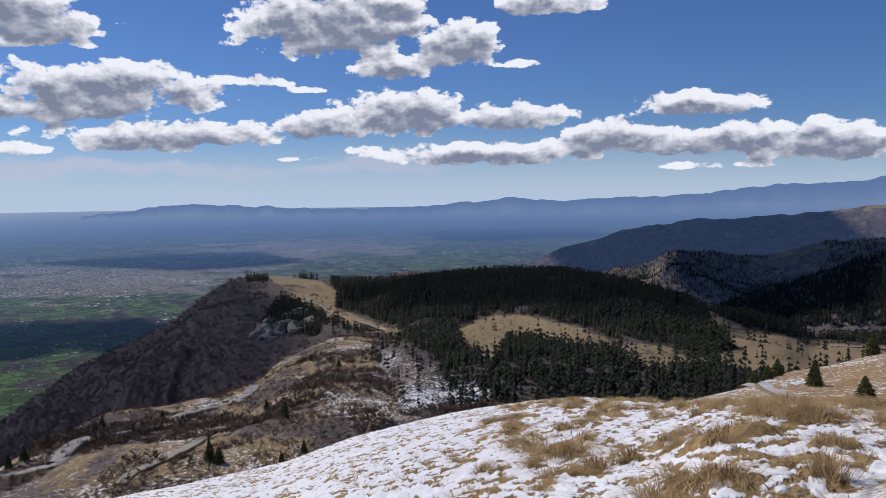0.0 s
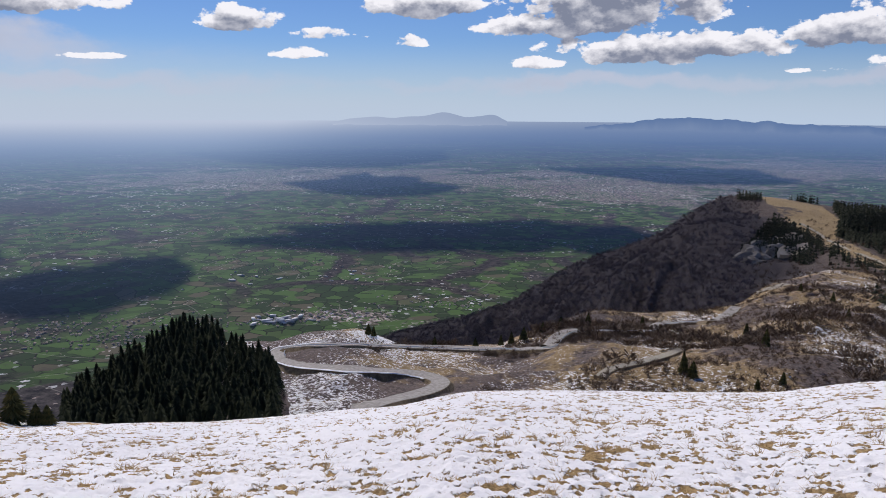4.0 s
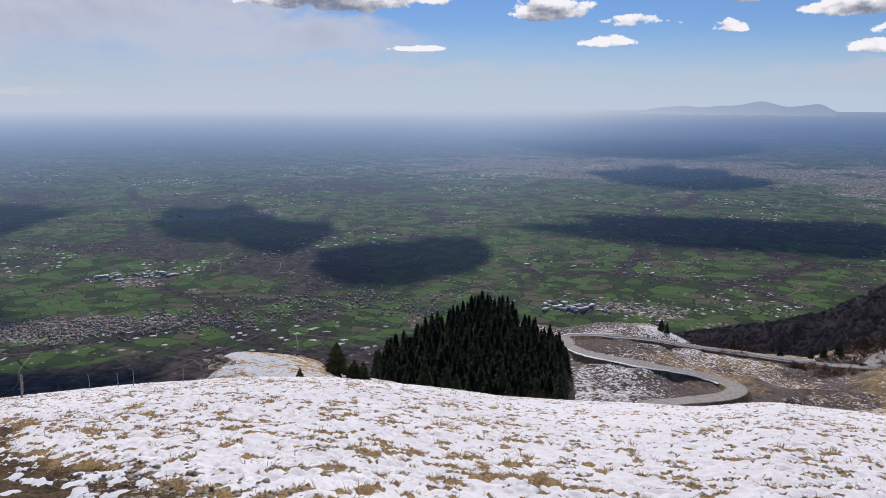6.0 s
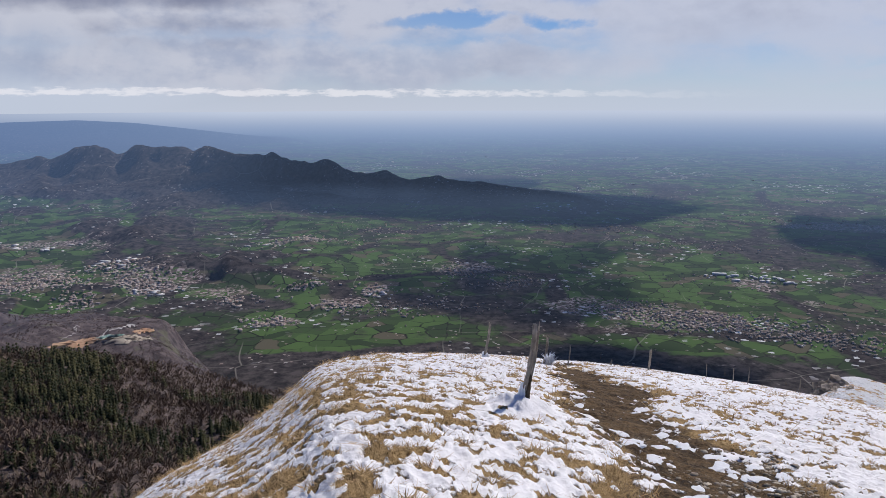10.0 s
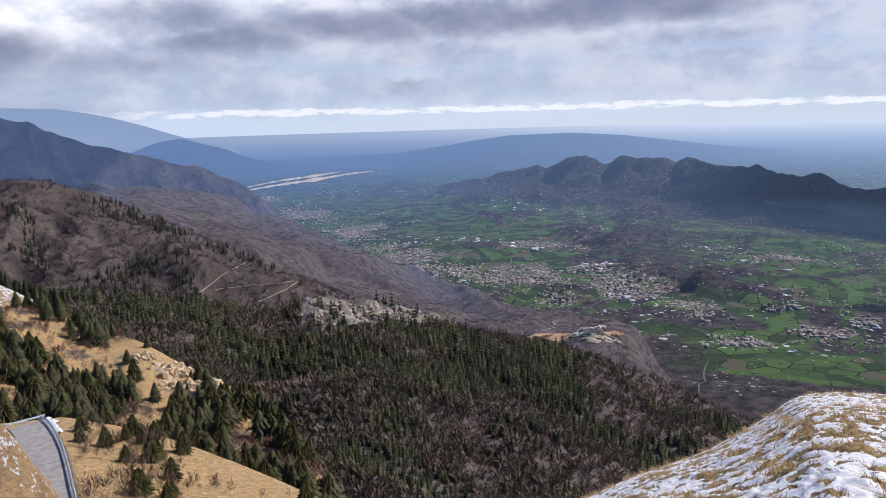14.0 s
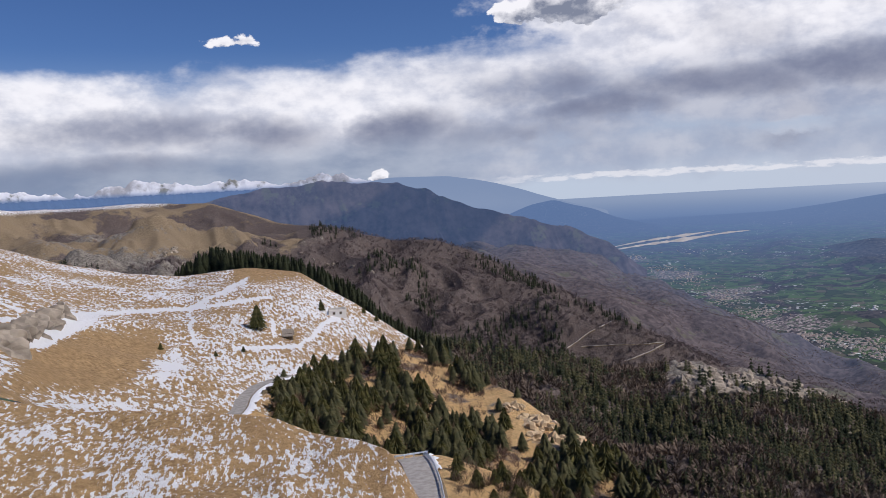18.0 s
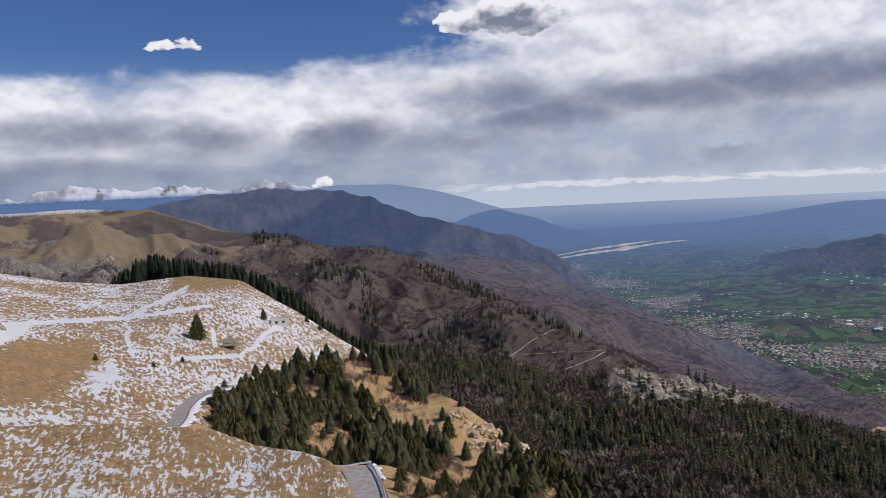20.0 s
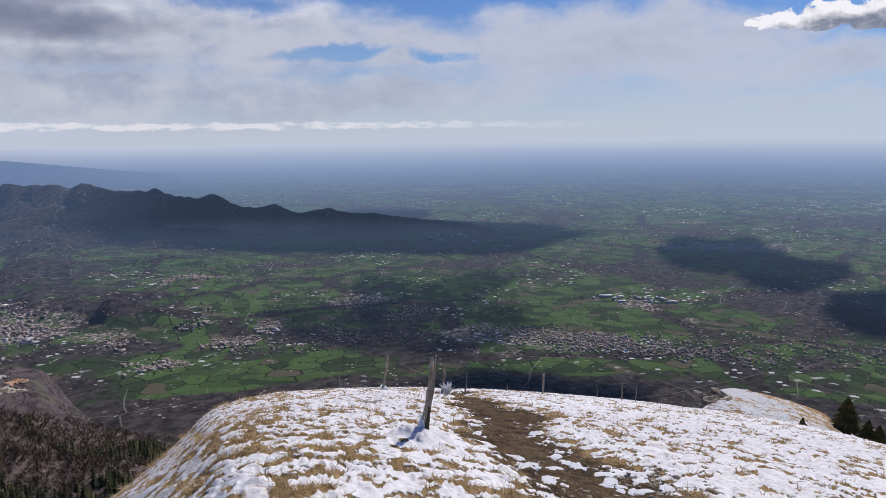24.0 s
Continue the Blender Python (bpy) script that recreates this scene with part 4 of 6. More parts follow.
# the chain of low hills on the plain: heading, height angle and km of its crest; heading and km of its foot
CHAIN = [(123.5, -5.35), (121, -4.95), (119.5, -4.65), (118, -4.5), (117, -4.15), (115.6, -3.95), (114, -3.75), (112.7, -3.42), (111.2, -3.25), (110, -3.45), (108.4, -3.3), (106.5, -3.7), (104.6, -3.65), (103, -4.2), (101.4, -4.2), (100.2, -4.3), (98.4, -4.75), (97.2, -4.95), (96, -4.6),
         (94.8, -5.25), (93.2, -5.5), (92.1, -5.15), (90.3, -5.8), (88.2, -5.75), (85.5, -6.2), (82.8, -6.5), (79, -7.0), (75, -7.75)]
KNOLLS = [(118.9, 9.3, 0.45, 0.30, 150), (116.6, 9.0, 0.6, 0.35, 90), (103.2, 5.75, 0.50, 0.22, 110), (105.4, 6.0, 0.40, 0.2, 80), (107.3, 6.4, 0.55, 0.22, 110), (100.5, 6.2, 0.7, 0.16, 60), (97.5, 6.55, 0.9, 0.14, 55), (112.5, 9.8, 0.5, 0.35, 110), (121.8, 12.0, 0.5, 0.5, 130), (124.6, 14.5, 0.7, 0.8, 120), (109.4, 7.2, 0.5, 0.25, 90), (114.5, 11.2, 0.5, 0.4, 140)]


PLATEAU = [(150, -3.25), (142, -2.75), (134, -2.9), (129, -2.75), (125, -2.65), (121.5, -2.2), (119.6, -1.9), (116.8, -1.55), (112.3, -1.47), (108.8, -1.7), (105, -2.2), (101, -2.75), (96, -3.25)]
FAR_HILL = [(148, -4.2), (146, -3.3), (144.5, -2.6), (143, -1.95), (141.5, -1.4), (139.8, -1.1), (138.6, -1.5), (137, -1.9), (135.4, -2.6), (133.5, -3.1), (131, -3.8), (129, -4.2)]


def long_hill(A, km, X, Y, crest, kc, kf, back, seed):
    """A hill of the plain with its crest kc km off and its foot kf km off."""
    e = table([(a, q, 0) for a, q in crest], A, 1, 0.3)
    ends = step(A, crest[-1][0], crest[-1][0] + 1.5) * (1 - step(A, crest[0][0] - 1.5, crest[0][0]))
    top = np.maximum(DROP + kc * 1000 * np.tan(e * DEG), 0) * ends
    q = np.clip((km - kf) / (kc - kf), 0, 1)
    spur = folds(X / 2.2, Y / 2.2, 3, seed)
    return top * q ** 1.6 * (1 - 0.5 * np.clip((1 - q) * 4, 0, 1) * (1 - spur)) * np.exp(-(np.maximum(km - kc, 0) / back) ** 2)


def rise(A, km):
    """How high the land stands over the level plain, in true metres."""
    X, Y = -km * np.sin(A * DEG), km * np.cos(A * DEG)
    crest = [(a, e, 0) for a, e in CHAIN]
    kc = np.interp(A, [75, 88, 100, 110, 118, 123.5], [9.0, 9.7, 10.6, 12.0, 13.0, 13.2])
    kf = np.interp(A, [75, 80, 88, 100, 110, 117, 120, 123.5], [8.7, 8.2, 8.0, 8.2, 9.0, 10.2, 11.2, 12.6])
    top = np.maximum(DROP + kc * 1000 * np.tan(table(crest, A, 1, 0.2) * DEG), 0) * step(A, 72, 76) * (1 - step(A, 122, 124.5))
    top = top * (1 + 0.10 * fbm(A * 0.8, 0 * A, 3, 205))
    s = np.clip((km - kf) / (kc - kf), 0, 1)
    spur = folds(X / 1.7 + 0.3 * fbm(X / 2, Y / 2, 2, 207), Y / 1.7, 3, 203)
    back = np.exp(-(np.maximum(km - kc, 0) / 0.9) ** 2)
    h = top * back * (s ** 2.6 * (1 - 0.55 * np.clip((1 - s) * 6, 0, 1) * (1 - spur)) + 0.62 * s * (1 - s) * np.clip(2.6 * spur - 1.35, 0, 1.1))
    h = h + long_hill(A, km, X, Y, PLATEAU, 22.5, 19.3, 3.0, 213) + long_hill(A, km, X, Y, FAR_HILL, 20.5, 18.6, 1.5, 215)
    # hummocks between the towns and the chain
    E = np.arctan2(DROP / 1000, km) / DEG
    rough = step(A, 90, 103) * (1 - step(A, 118, 128)) * step(E, 5.2, 6.4) * (1 - step(E, 14.0, 15.5))
    rough = rough * (1 - 0.85 * np.exp(-((A - 120.5) / 5.5) ** 2 - ((E - 8.3) / 1.5) ** 2)) * (1 - 0.8 * np.exp(-((A - 112) / 4.5) ** 2 - ((E - 12) / 1.6) ** 2))
    h = h + rough * 105 * np.clip(fbm(X / 0.7, Y / 0.7, 4, 77) + 0.18, 0, 1.4)
    for a, k, wa, wk, up in KNOLLS:
        h = h + 0.6 * up * np.exp(-(((A - a) / (1.5 * wa)) ** 2 + ((km - k) / (1.3 * wk)) ** 2)) * (0.8 + 0.4 * fbm(X / 0.3, Y / 0.3, 3, 79))
    return h


def land(A, E):
    """Where the plain shows at a heading and a height angle: the place, its scale, km, and the rise of the ground."""
    km = DROP / 1000 / np.tan(-np.asarray(E, float) * DEG)
    r = far(km)
    h = rise(np.asarray(A, float), km)
    P = spot(np.asarray(A, float), np.asarray(E, float), r)
    P[..., 2] += h * r / (km * 1000)
    return P, r / (km * 1000), km, h


# stretches, by heading, the km that drive the painted haze
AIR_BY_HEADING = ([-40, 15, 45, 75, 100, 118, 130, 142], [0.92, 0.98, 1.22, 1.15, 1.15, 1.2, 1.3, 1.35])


def build_plain():
    az = np.concatenate([np.arange(-50, 72, 0.28), np.arange(72, 128, 0.14), np.arange(128, 195, 0.28), np.arange(195, 310.1, 5.0)])
    e = -np.concatenate([np.arange(1.02, 2.4, 0.07), np.arange(2.4, 4.6, 0.045), np.arange(4.6, 9.2, 0.045), np.arange(9.2, 16, 0.08), np.arange(16, 30, 0.4)])
    A, E = np.meshgrid(az, e[::-1], indexing="ij")
    P, scale, km, h = land(A, E)
    X, Y = -km * np.sin(A * DEG), km * np.cos(A * DEG)
    towns = [(70, -15.3, 9, 1.1), (66, -12.6, 2.0, 0.4), (30, -15.0, 4, 0.5), (109, -12.6, 2.6, 0.8), (116, -11.6, 3.5, 0.8), (116.5, -9.5, 4, 0.45), (124.5, -10.2, 2.5, 0.35), (128, -8.2, 2, 0.5), (131.5, -6.8, 2, 0.35), (134.8, -5.5, 1.5, 0.2), (9, -5.6, 11, 1.3), (-2, -4.0, 9, 0.8), (30, -5.2, 20, 0.9), (60, -8.5, 4, 0.3), (98, -10.3, 2.5, 0.35), (95, -14.8, 2.0, 0.4), (100, -16, 2.5, 0.4), (86, -12.4, 2.5, 0.4), (104, -13.6, 2, 0.3), (92.5, -13.9, 1.5, 0.3)]
    town = np.max([np.exp(-((A - a) / w) ** 2 - ((E - b) / q) ** 2) for a, b, w, q in towns], 0)
    wood = np.clip(step(A, 88, 106) * step(-E, 6, 9) * (1 - 0.9 * step(A, 112, 118)) * 0.06, 0, 1) - 0.5 * np.exp(-((A - 35) / 12) ** 2 - ((E + 13) / 2) ** 2)
    wood = wood + 0.9 * step(-E, 17.6, 19.2) - 0.75 * np.exp(-((A - 122) / 6) ** 2 - ((E + 7.6) / 1.5) ** 2) - 0.4 * np.exp(-((A - 96) / 8) ** 2 - ((E + 12.6) / 2.0) ** 2) - 0.3 * town
    wood = wood + 0.75 * step(h, 25, 95)
    # km layer sets the painted haze, thinned over the raised hills
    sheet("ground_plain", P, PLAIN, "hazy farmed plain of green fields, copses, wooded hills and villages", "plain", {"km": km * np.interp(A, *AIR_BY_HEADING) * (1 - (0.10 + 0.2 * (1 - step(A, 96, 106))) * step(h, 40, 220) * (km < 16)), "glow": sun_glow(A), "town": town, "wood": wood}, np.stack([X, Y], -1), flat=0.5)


build_plain()


def far_range(name, crest, kms, label, na=240, nr=26, bump=20, size=250, gully=60, gsize=420, snow=0.0, grass=0.0, seed=0, foot_el=None, glow=None, air_km=None, near=0.72, crest_bump=0.25, melt=True, heath=0.0):
    """A range at so many km: its crest, its foot sunk into the plain."""
    rc = float(far(np.array(kms)))
    rows = [(c[0], c[1], rc) for c in crest]
    kf = kms * near
    ef = -math.degrees(math.atan(DROP / 1000 / kf)) - 0.4 if foot_el is None else foot_el
    foot = [(crest[0][0], ef, float(far(np.array(kf)))), (crest[-1][0], ef, float(far(np.array(kf))))]
    sl = Slope(rows, foot, na, nr, bump, size, gully, gsize, crest_bump=crest_bump, seed=seed, back=0.15)
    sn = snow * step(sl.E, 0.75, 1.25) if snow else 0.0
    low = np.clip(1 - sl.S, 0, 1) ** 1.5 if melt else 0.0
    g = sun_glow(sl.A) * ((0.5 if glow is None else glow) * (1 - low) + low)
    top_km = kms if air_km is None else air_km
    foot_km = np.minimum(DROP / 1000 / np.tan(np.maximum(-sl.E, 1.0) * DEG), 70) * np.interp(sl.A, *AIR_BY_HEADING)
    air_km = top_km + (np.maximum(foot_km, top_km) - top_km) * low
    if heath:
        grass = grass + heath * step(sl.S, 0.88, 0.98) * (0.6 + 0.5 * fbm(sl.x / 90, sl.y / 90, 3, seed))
    # painted haze kept thin on the upper peaks so their snow stays white
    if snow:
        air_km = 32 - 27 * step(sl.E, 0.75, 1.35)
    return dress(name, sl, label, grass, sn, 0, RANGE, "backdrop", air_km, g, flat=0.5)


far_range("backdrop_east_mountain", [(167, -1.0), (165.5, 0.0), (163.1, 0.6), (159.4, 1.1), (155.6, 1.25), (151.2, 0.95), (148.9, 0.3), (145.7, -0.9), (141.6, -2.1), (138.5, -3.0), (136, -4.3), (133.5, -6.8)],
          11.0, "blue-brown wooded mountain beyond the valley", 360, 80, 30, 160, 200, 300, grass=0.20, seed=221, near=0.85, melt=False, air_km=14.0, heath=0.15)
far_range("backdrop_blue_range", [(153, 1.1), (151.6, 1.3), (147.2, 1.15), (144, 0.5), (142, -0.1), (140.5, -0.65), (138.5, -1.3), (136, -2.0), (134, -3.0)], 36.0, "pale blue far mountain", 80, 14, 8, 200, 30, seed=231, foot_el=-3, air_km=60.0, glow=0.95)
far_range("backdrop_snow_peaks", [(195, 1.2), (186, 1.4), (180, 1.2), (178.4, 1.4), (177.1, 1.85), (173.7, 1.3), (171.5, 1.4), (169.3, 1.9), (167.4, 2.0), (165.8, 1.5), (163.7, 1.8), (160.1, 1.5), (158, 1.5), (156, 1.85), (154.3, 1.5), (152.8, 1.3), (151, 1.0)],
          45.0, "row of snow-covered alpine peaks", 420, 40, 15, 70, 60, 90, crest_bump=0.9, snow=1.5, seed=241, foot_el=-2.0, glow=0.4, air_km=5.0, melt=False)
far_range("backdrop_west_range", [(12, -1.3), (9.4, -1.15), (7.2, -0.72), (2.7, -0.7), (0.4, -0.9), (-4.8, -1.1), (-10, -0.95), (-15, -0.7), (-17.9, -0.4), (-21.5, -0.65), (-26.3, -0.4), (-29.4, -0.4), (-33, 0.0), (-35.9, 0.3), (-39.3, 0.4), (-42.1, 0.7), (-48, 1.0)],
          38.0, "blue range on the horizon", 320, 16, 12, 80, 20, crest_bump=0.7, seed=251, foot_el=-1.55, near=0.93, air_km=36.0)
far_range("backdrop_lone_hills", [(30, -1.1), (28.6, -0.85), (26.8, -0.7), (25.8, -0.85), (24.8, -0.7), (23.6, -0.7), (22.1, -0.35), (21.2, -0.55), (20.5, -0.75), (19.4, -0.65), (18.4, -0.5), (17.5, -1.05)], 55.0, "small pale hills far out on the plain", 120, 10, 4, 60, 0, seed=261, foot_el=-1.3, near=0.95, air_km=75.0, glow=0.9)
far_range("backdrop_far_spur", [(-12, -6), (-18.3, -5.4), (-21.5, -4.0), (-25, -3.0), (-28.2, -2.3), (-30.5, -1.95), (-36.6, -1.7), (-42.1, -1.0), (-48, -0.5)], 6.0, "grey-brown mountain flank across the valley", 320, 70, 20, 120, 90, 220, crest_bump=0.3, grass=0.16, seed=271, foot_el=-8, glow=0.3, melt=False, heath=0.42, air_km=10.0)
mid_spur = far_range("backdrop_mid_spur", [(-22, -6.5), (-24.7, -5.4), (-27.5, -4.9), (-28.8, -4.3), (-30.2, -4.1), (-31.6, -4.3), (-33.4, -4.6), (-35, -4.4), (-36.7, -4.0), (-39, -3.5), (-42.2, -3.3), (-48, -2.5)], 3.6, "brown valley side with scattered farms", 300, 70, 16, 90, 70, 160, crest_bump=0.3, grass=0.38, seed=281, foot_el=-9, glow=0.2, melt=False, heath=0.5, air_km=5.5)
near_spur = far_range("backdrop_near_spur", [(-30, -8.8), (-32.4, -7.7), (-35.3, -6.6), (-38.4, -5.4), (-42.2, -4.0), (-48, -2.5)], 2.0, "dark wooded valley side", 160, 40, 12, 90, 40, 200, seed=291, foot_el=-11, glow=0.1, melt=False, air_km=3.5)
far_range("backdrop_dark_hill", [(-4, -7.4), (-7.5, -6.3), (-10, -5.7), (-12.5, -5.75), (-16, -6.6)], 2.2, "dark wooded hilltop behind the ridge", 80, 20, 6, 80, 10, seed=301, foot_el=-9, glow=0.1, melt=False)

# ---------- trees ----------
def raw_mesh(name, V, F, mat, smooth=False):
    me = bpy.data.meshes.new(name)
    me.from_pydata([tuple(v) for v in V], [], [tuple(f) for f in F])
    me.materials.append(mat)
    if smooth:
        me.polygons.foreach_set("use_smooth", np.ones(len(me.polygons), bool))
    me.update()
    return me


def fir_crown(tiers, spokes, seed):
    """Tiers of drooping boughs, ragged at the tips, one unit tall."""
    g = np.random.default_rng(seed)
    V, F = [], []
    for k in range(tiers):
        f = k / tiers
        z, rad = 0.10 + 0.84 * f, 0.25 * (1 - f) ** 0.8 + 0.02
        tip = len(V)
        V.append((0, 0, z + 0.20 * (1 - 0.5 * f)))
        turn = g.uniform(0, 6.28)
        for i in range(2 * spokes):
            a = turn + math.pi * i / spokes
            w = rad * (g.uniform(0.8, 1.2) if i % 2 == 0 else g.uniform(0.35, 0.6))
            V.append((w * math.cos(a), w * math.sin(a), z - (0.05 if i % 2 == 0 else -0.01) * (1.2 - f) + g.uniform(-0.02, 0.02)))
        for i in range(2 * spokes):
            F.append((tip, tip + 1 + i, tip + 1 + (i + 1) % (2 * spokes)))
    return np.array(V), F


def trunk_piece(h, r0, sides=6):
    V = [(r0 * (1 - 0.7 * k) * math.cos(2 * math.pi * i / sides), r0 * (1 - 0.7 * k) * math.sin(2 * math.pi * i / sides), h * k - 0.03) for k in (0, 1) for i in range(sides)]
    F = [(i, (i + 1) % sides, sides + (i + 1) % sides, sides + i) for i in range(sides)]
    return np.array(V), F


def bare_crown(n, seed, thick=0.055):
    """Leafless twigs fanning up from a stem, one unit tall."""
    g = np.random.default_rng(seed)
    V, F = [], []
    for k in range(n):
        a, z0, l = g.uniform(0, 6.28), g.uniform(0.0, 0.5), g.uniform(0.3, 0.6)
        out = g.uniform(0.3, 1.0)
        d = np.array([math.cos(a) * out, math.sin(a) * out, 1.0])
        d /= np.linalg.norm(d)
        t = g.uniform(0, 6.28)
        side = np.array([math.cos(t), math.sin(t), 0.3]) * thick
        p = np.array([0, 0, z0]) + d * 0.1
        b = len(V)
        V += [p, p + d * l * 0.8 + side, p + d * l - side * 0.6]
        F += [(b, b + 1, b + 2)]
    return np.array(V), F


def scatter(name, templates, places, heights, mat, label, category, spread=1.0):
    """Many plants as one object of stuff."""
    Vs, Fs, base = [], [], 0
    turn = rng.uniform(0, 6.28, len(places))
    pick = rng.integers(0, len(templates), len(places))
    fat = rng.uniform(0.8, 1.25, len(places)) * spread
    loops, sizes = [], []
    for t, (V, F) in enumerate(templates):
        idx = np.where(pick == t)[0]
        if not len(idx):
            continue
        c, s = np.cos(turn[idx])[:, None], np.sin(turn[idx])[:, None]
        h, w = heights[idx][:, None], (heights[idx] * fat[idx])[:, None]
        X = (V[None, :, 0] * c - V[None, :, 1] * s) * w + places[idx, 0:1]
        Y = (V[None, :, 0] * s + V[None, :, 1] * c) * w + places[idx, 1:2]
        Z = V[None, :, 2] * h + places[idx, 2:3]
        Vs.append(np.stack([X, Y, Z], -1).reshape(-1, 3))
        lf = np.concatenate([np.array(f) for f in F])
        off = base + np.arange(len(idx)) * len(V)
        loops.append((off[:, None] + lf[None]).ravel())
        sizes.append(np.tile([len(f) for f in F], len(idx)))
        base += len(idx) * len(V)
    V, L, S = np.concatenate(Vs), np.concatenate(loops), np.concatenate(sizes)
    me = bpy.data.meshes.new(name)
    me.vertices.add(len(V))
    me.vertices.foreach_set("co", V.reshape(-1).astype(np.float32))
    me.loops.add(len(L))
    me.loops.foreach_set("vertex_index", L.astype(np.int32))
    me.polygons.add(len(S))
    me.polygons.foreach_set("loop_start", np.concatenate([[0], np.cumsum(S)[:-1]]).astype(np.int32))
    me.update()
    me.validate()
    me.materials.append(mat)
    return tagged(new(name, me), label, category, kind="stuff")


FIR_TALL = [fir_crown(4, 4, 70 + k) for k in range(8)]
FIR_THIN = [fir_crown(3, 4, 170 + k) for k in range(10)]
FIR_FAR = [fir_crown(5, 4, k) for k in range(6)]
FIR_SMALL = [fir_crown(4, 4, 50 + k) for k in range(8)]
FIR_MID = [fir_crown(11, 8, 10 + k) for k in range(6)]
BARE = [bare_crown(17, 20 + k) for k in range(6)]
BARE_LIGHT = [bare_crown(11, 25 + k, 0.06) for k in range(6)]
BARE_FINE = [bare_crown(40, 30 + k, 0.02) for k in range(6)]


def strew(sl, n, az, s, keep):
    """Random places on a slope where keep(az, el, s, x, y) passes, as places."""
    a, t = rng.uniform(*az, n), rng.uniform(*s, n)
    p = sl.at(a, t)
    e = np.arctan2(p[:, 2] - EYE, np.hypot(p[:, 0], p[:, 1])) / DEG
    ok = keep(a, e, t, p[:, 0], p[:, 1])
    return p[ok], a[ok]


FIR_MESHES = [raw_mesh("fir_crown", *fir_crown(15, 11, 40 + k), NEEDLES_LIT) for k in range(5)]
TRUNK_MESH = raw_mesh("fir_trunk", *trunk_piece(0.45, 0.022), BARK)


def fir_kinds(label, group):
    """One fir of each of five crowns, with its trunk, to be copied."""
    kinds = []
    for me in FIR_MESHES:
        thing = tagged(new("fir_tree"), label, "tree", group)
        new("trunk", TRUNK_MESH).parent = thing
        new("crown", me).parent = thing
        kinds.append(thing)
    return kinds


def plant(kinds, places, heights, fat=1.0):
    """Copies of the firs at the places; the first five move there themselves."""
    for k, (p, h) in enumerate(zip(places, heights)):
        w = h * fat * rng.uniform(0.9, 1.25)
        pose_m = Matrix.LocRotScale(Vector(p) - Vector((0, 0, 0.03 * h)), Euler((rng.uniform(-0.04, 0.04), rng.uniform(-0.04, 0.04), rng.uniform(0, 6.28))), (w, w, h))
        ob = kinds[k % 5] if k < 5 else kinds[k % 5].copy()
        if k >= 5:
            scene.collection.objects.link(ob)
            for c in kinds[k % 5].children:
                d = c.copy()
                scene.collection.objects.link(d)
                d.parent = ob
        ob.matrix_basis = pose_m
    for ob in kinds[len(places):]:
        for c in ob.children:
            bpy.data.objects.remove(c)
        bpy.data.objects.remove(ob)


# the dark forest of the ridge
def on_ridge(a, e, s, x, y):
    meadow = np.max([inside(a, e, g, 0.1) for g in MEADOWS], 0) > 0.5
    dark = (a < -4.5) & (fbm(x / 120, y / 120, 3, 35) > -1.2)
    cold = inside(a, e, [(-4, -9.6), (-10, -10.9), (-12.5, -12.6), (-13.5, -16), (-2, -16)], 0.3) > 0.5
    rim = ((a > -4.5) & (a < 1.5) & (e > -6.2)) | (inside(a, e, [(-0.9, -7.6), (-4.6, -9.0), (-3.5, -10.3), (1.0, -9.6)], 0.1) > 0.5)
    stray = rng.random(len(a)) < 0.03
    return (~meadow & ((dark & ~(cold & (rng.random(len(a)) > 0.14))) | rim)) | (meadow & stray & (a < -10))


p, a = strew(ridge, 46000, (-47, 14), (0.02, 1.02), on_ridge)
stand = np.clip(0.95 + 0.4 * fbm(p[:, 0] / 70, p[:, 1] / 70, 3, 38), 0.55, 1.4)
scatter("fir_forest", FIR_THIN, p, stand * rng.uniform(0.010, 0.0205, len(p)) * np.clip(np.hypot(p[:, 0], p[:, 1]), 520, 850), NEEDLES_SHADED, "dense dark fir forest on the ridge", "forest", 0.78)
p, a = strew(ridge, 9000, (-47, 1), (0.02, 0.98), lambda a, e, s, x, y: (np.max([inside(a, e, g, 0.1) for g in MEADOWS], 0) > 0.5) & (fbm(x / 30, y / 30, 3, 36) > 0.1))
scatter("bare_wood", BARE_FINE, p, rng.uniform(0.8, 2.2, len(p)), SCRUB, "low brown bushes on the high meadows", "shrubs", 1.6)
p, a = strew(ridge, 20000, (-40, 29), (0.05, 1.0), lambda a, e, s, x, y: ((a > 0) | (fbm(x / 50, y / 50, 2, 37) > 0.8)) & ~(np.max([inside(a, e, g, 0.1) for g in MEADOWS], 0) > 0.5))
scatter("bare_wood", BARE, p, rng.uniform(3, 6, len(p)), DARK_TWIGS, "leafless grey-brown winter woodland", "woodland", 1.5)
# woods on the valley sides beyond the ridge
for sl, n, az_, tall, what in ((near_spur, 7000, (-48, -31), 14, "dark winter woods on the near valley side"), (mid_spur, 8000, (-48, -23), 11, "dark woods on the middle valley side")):
    p, a = strew(sl, n, az_, (0.25, 1.0), lambda a, e, s, x, y: fbm(x / 160, y / 160, 3, 171) > -0.6)
    scatter("fir_forest", FIR_TALL, p, rng.uniform(0.4, 0.9, len(p)) * tall, NEEDLES_SHADED, what, "forest", 1.0)
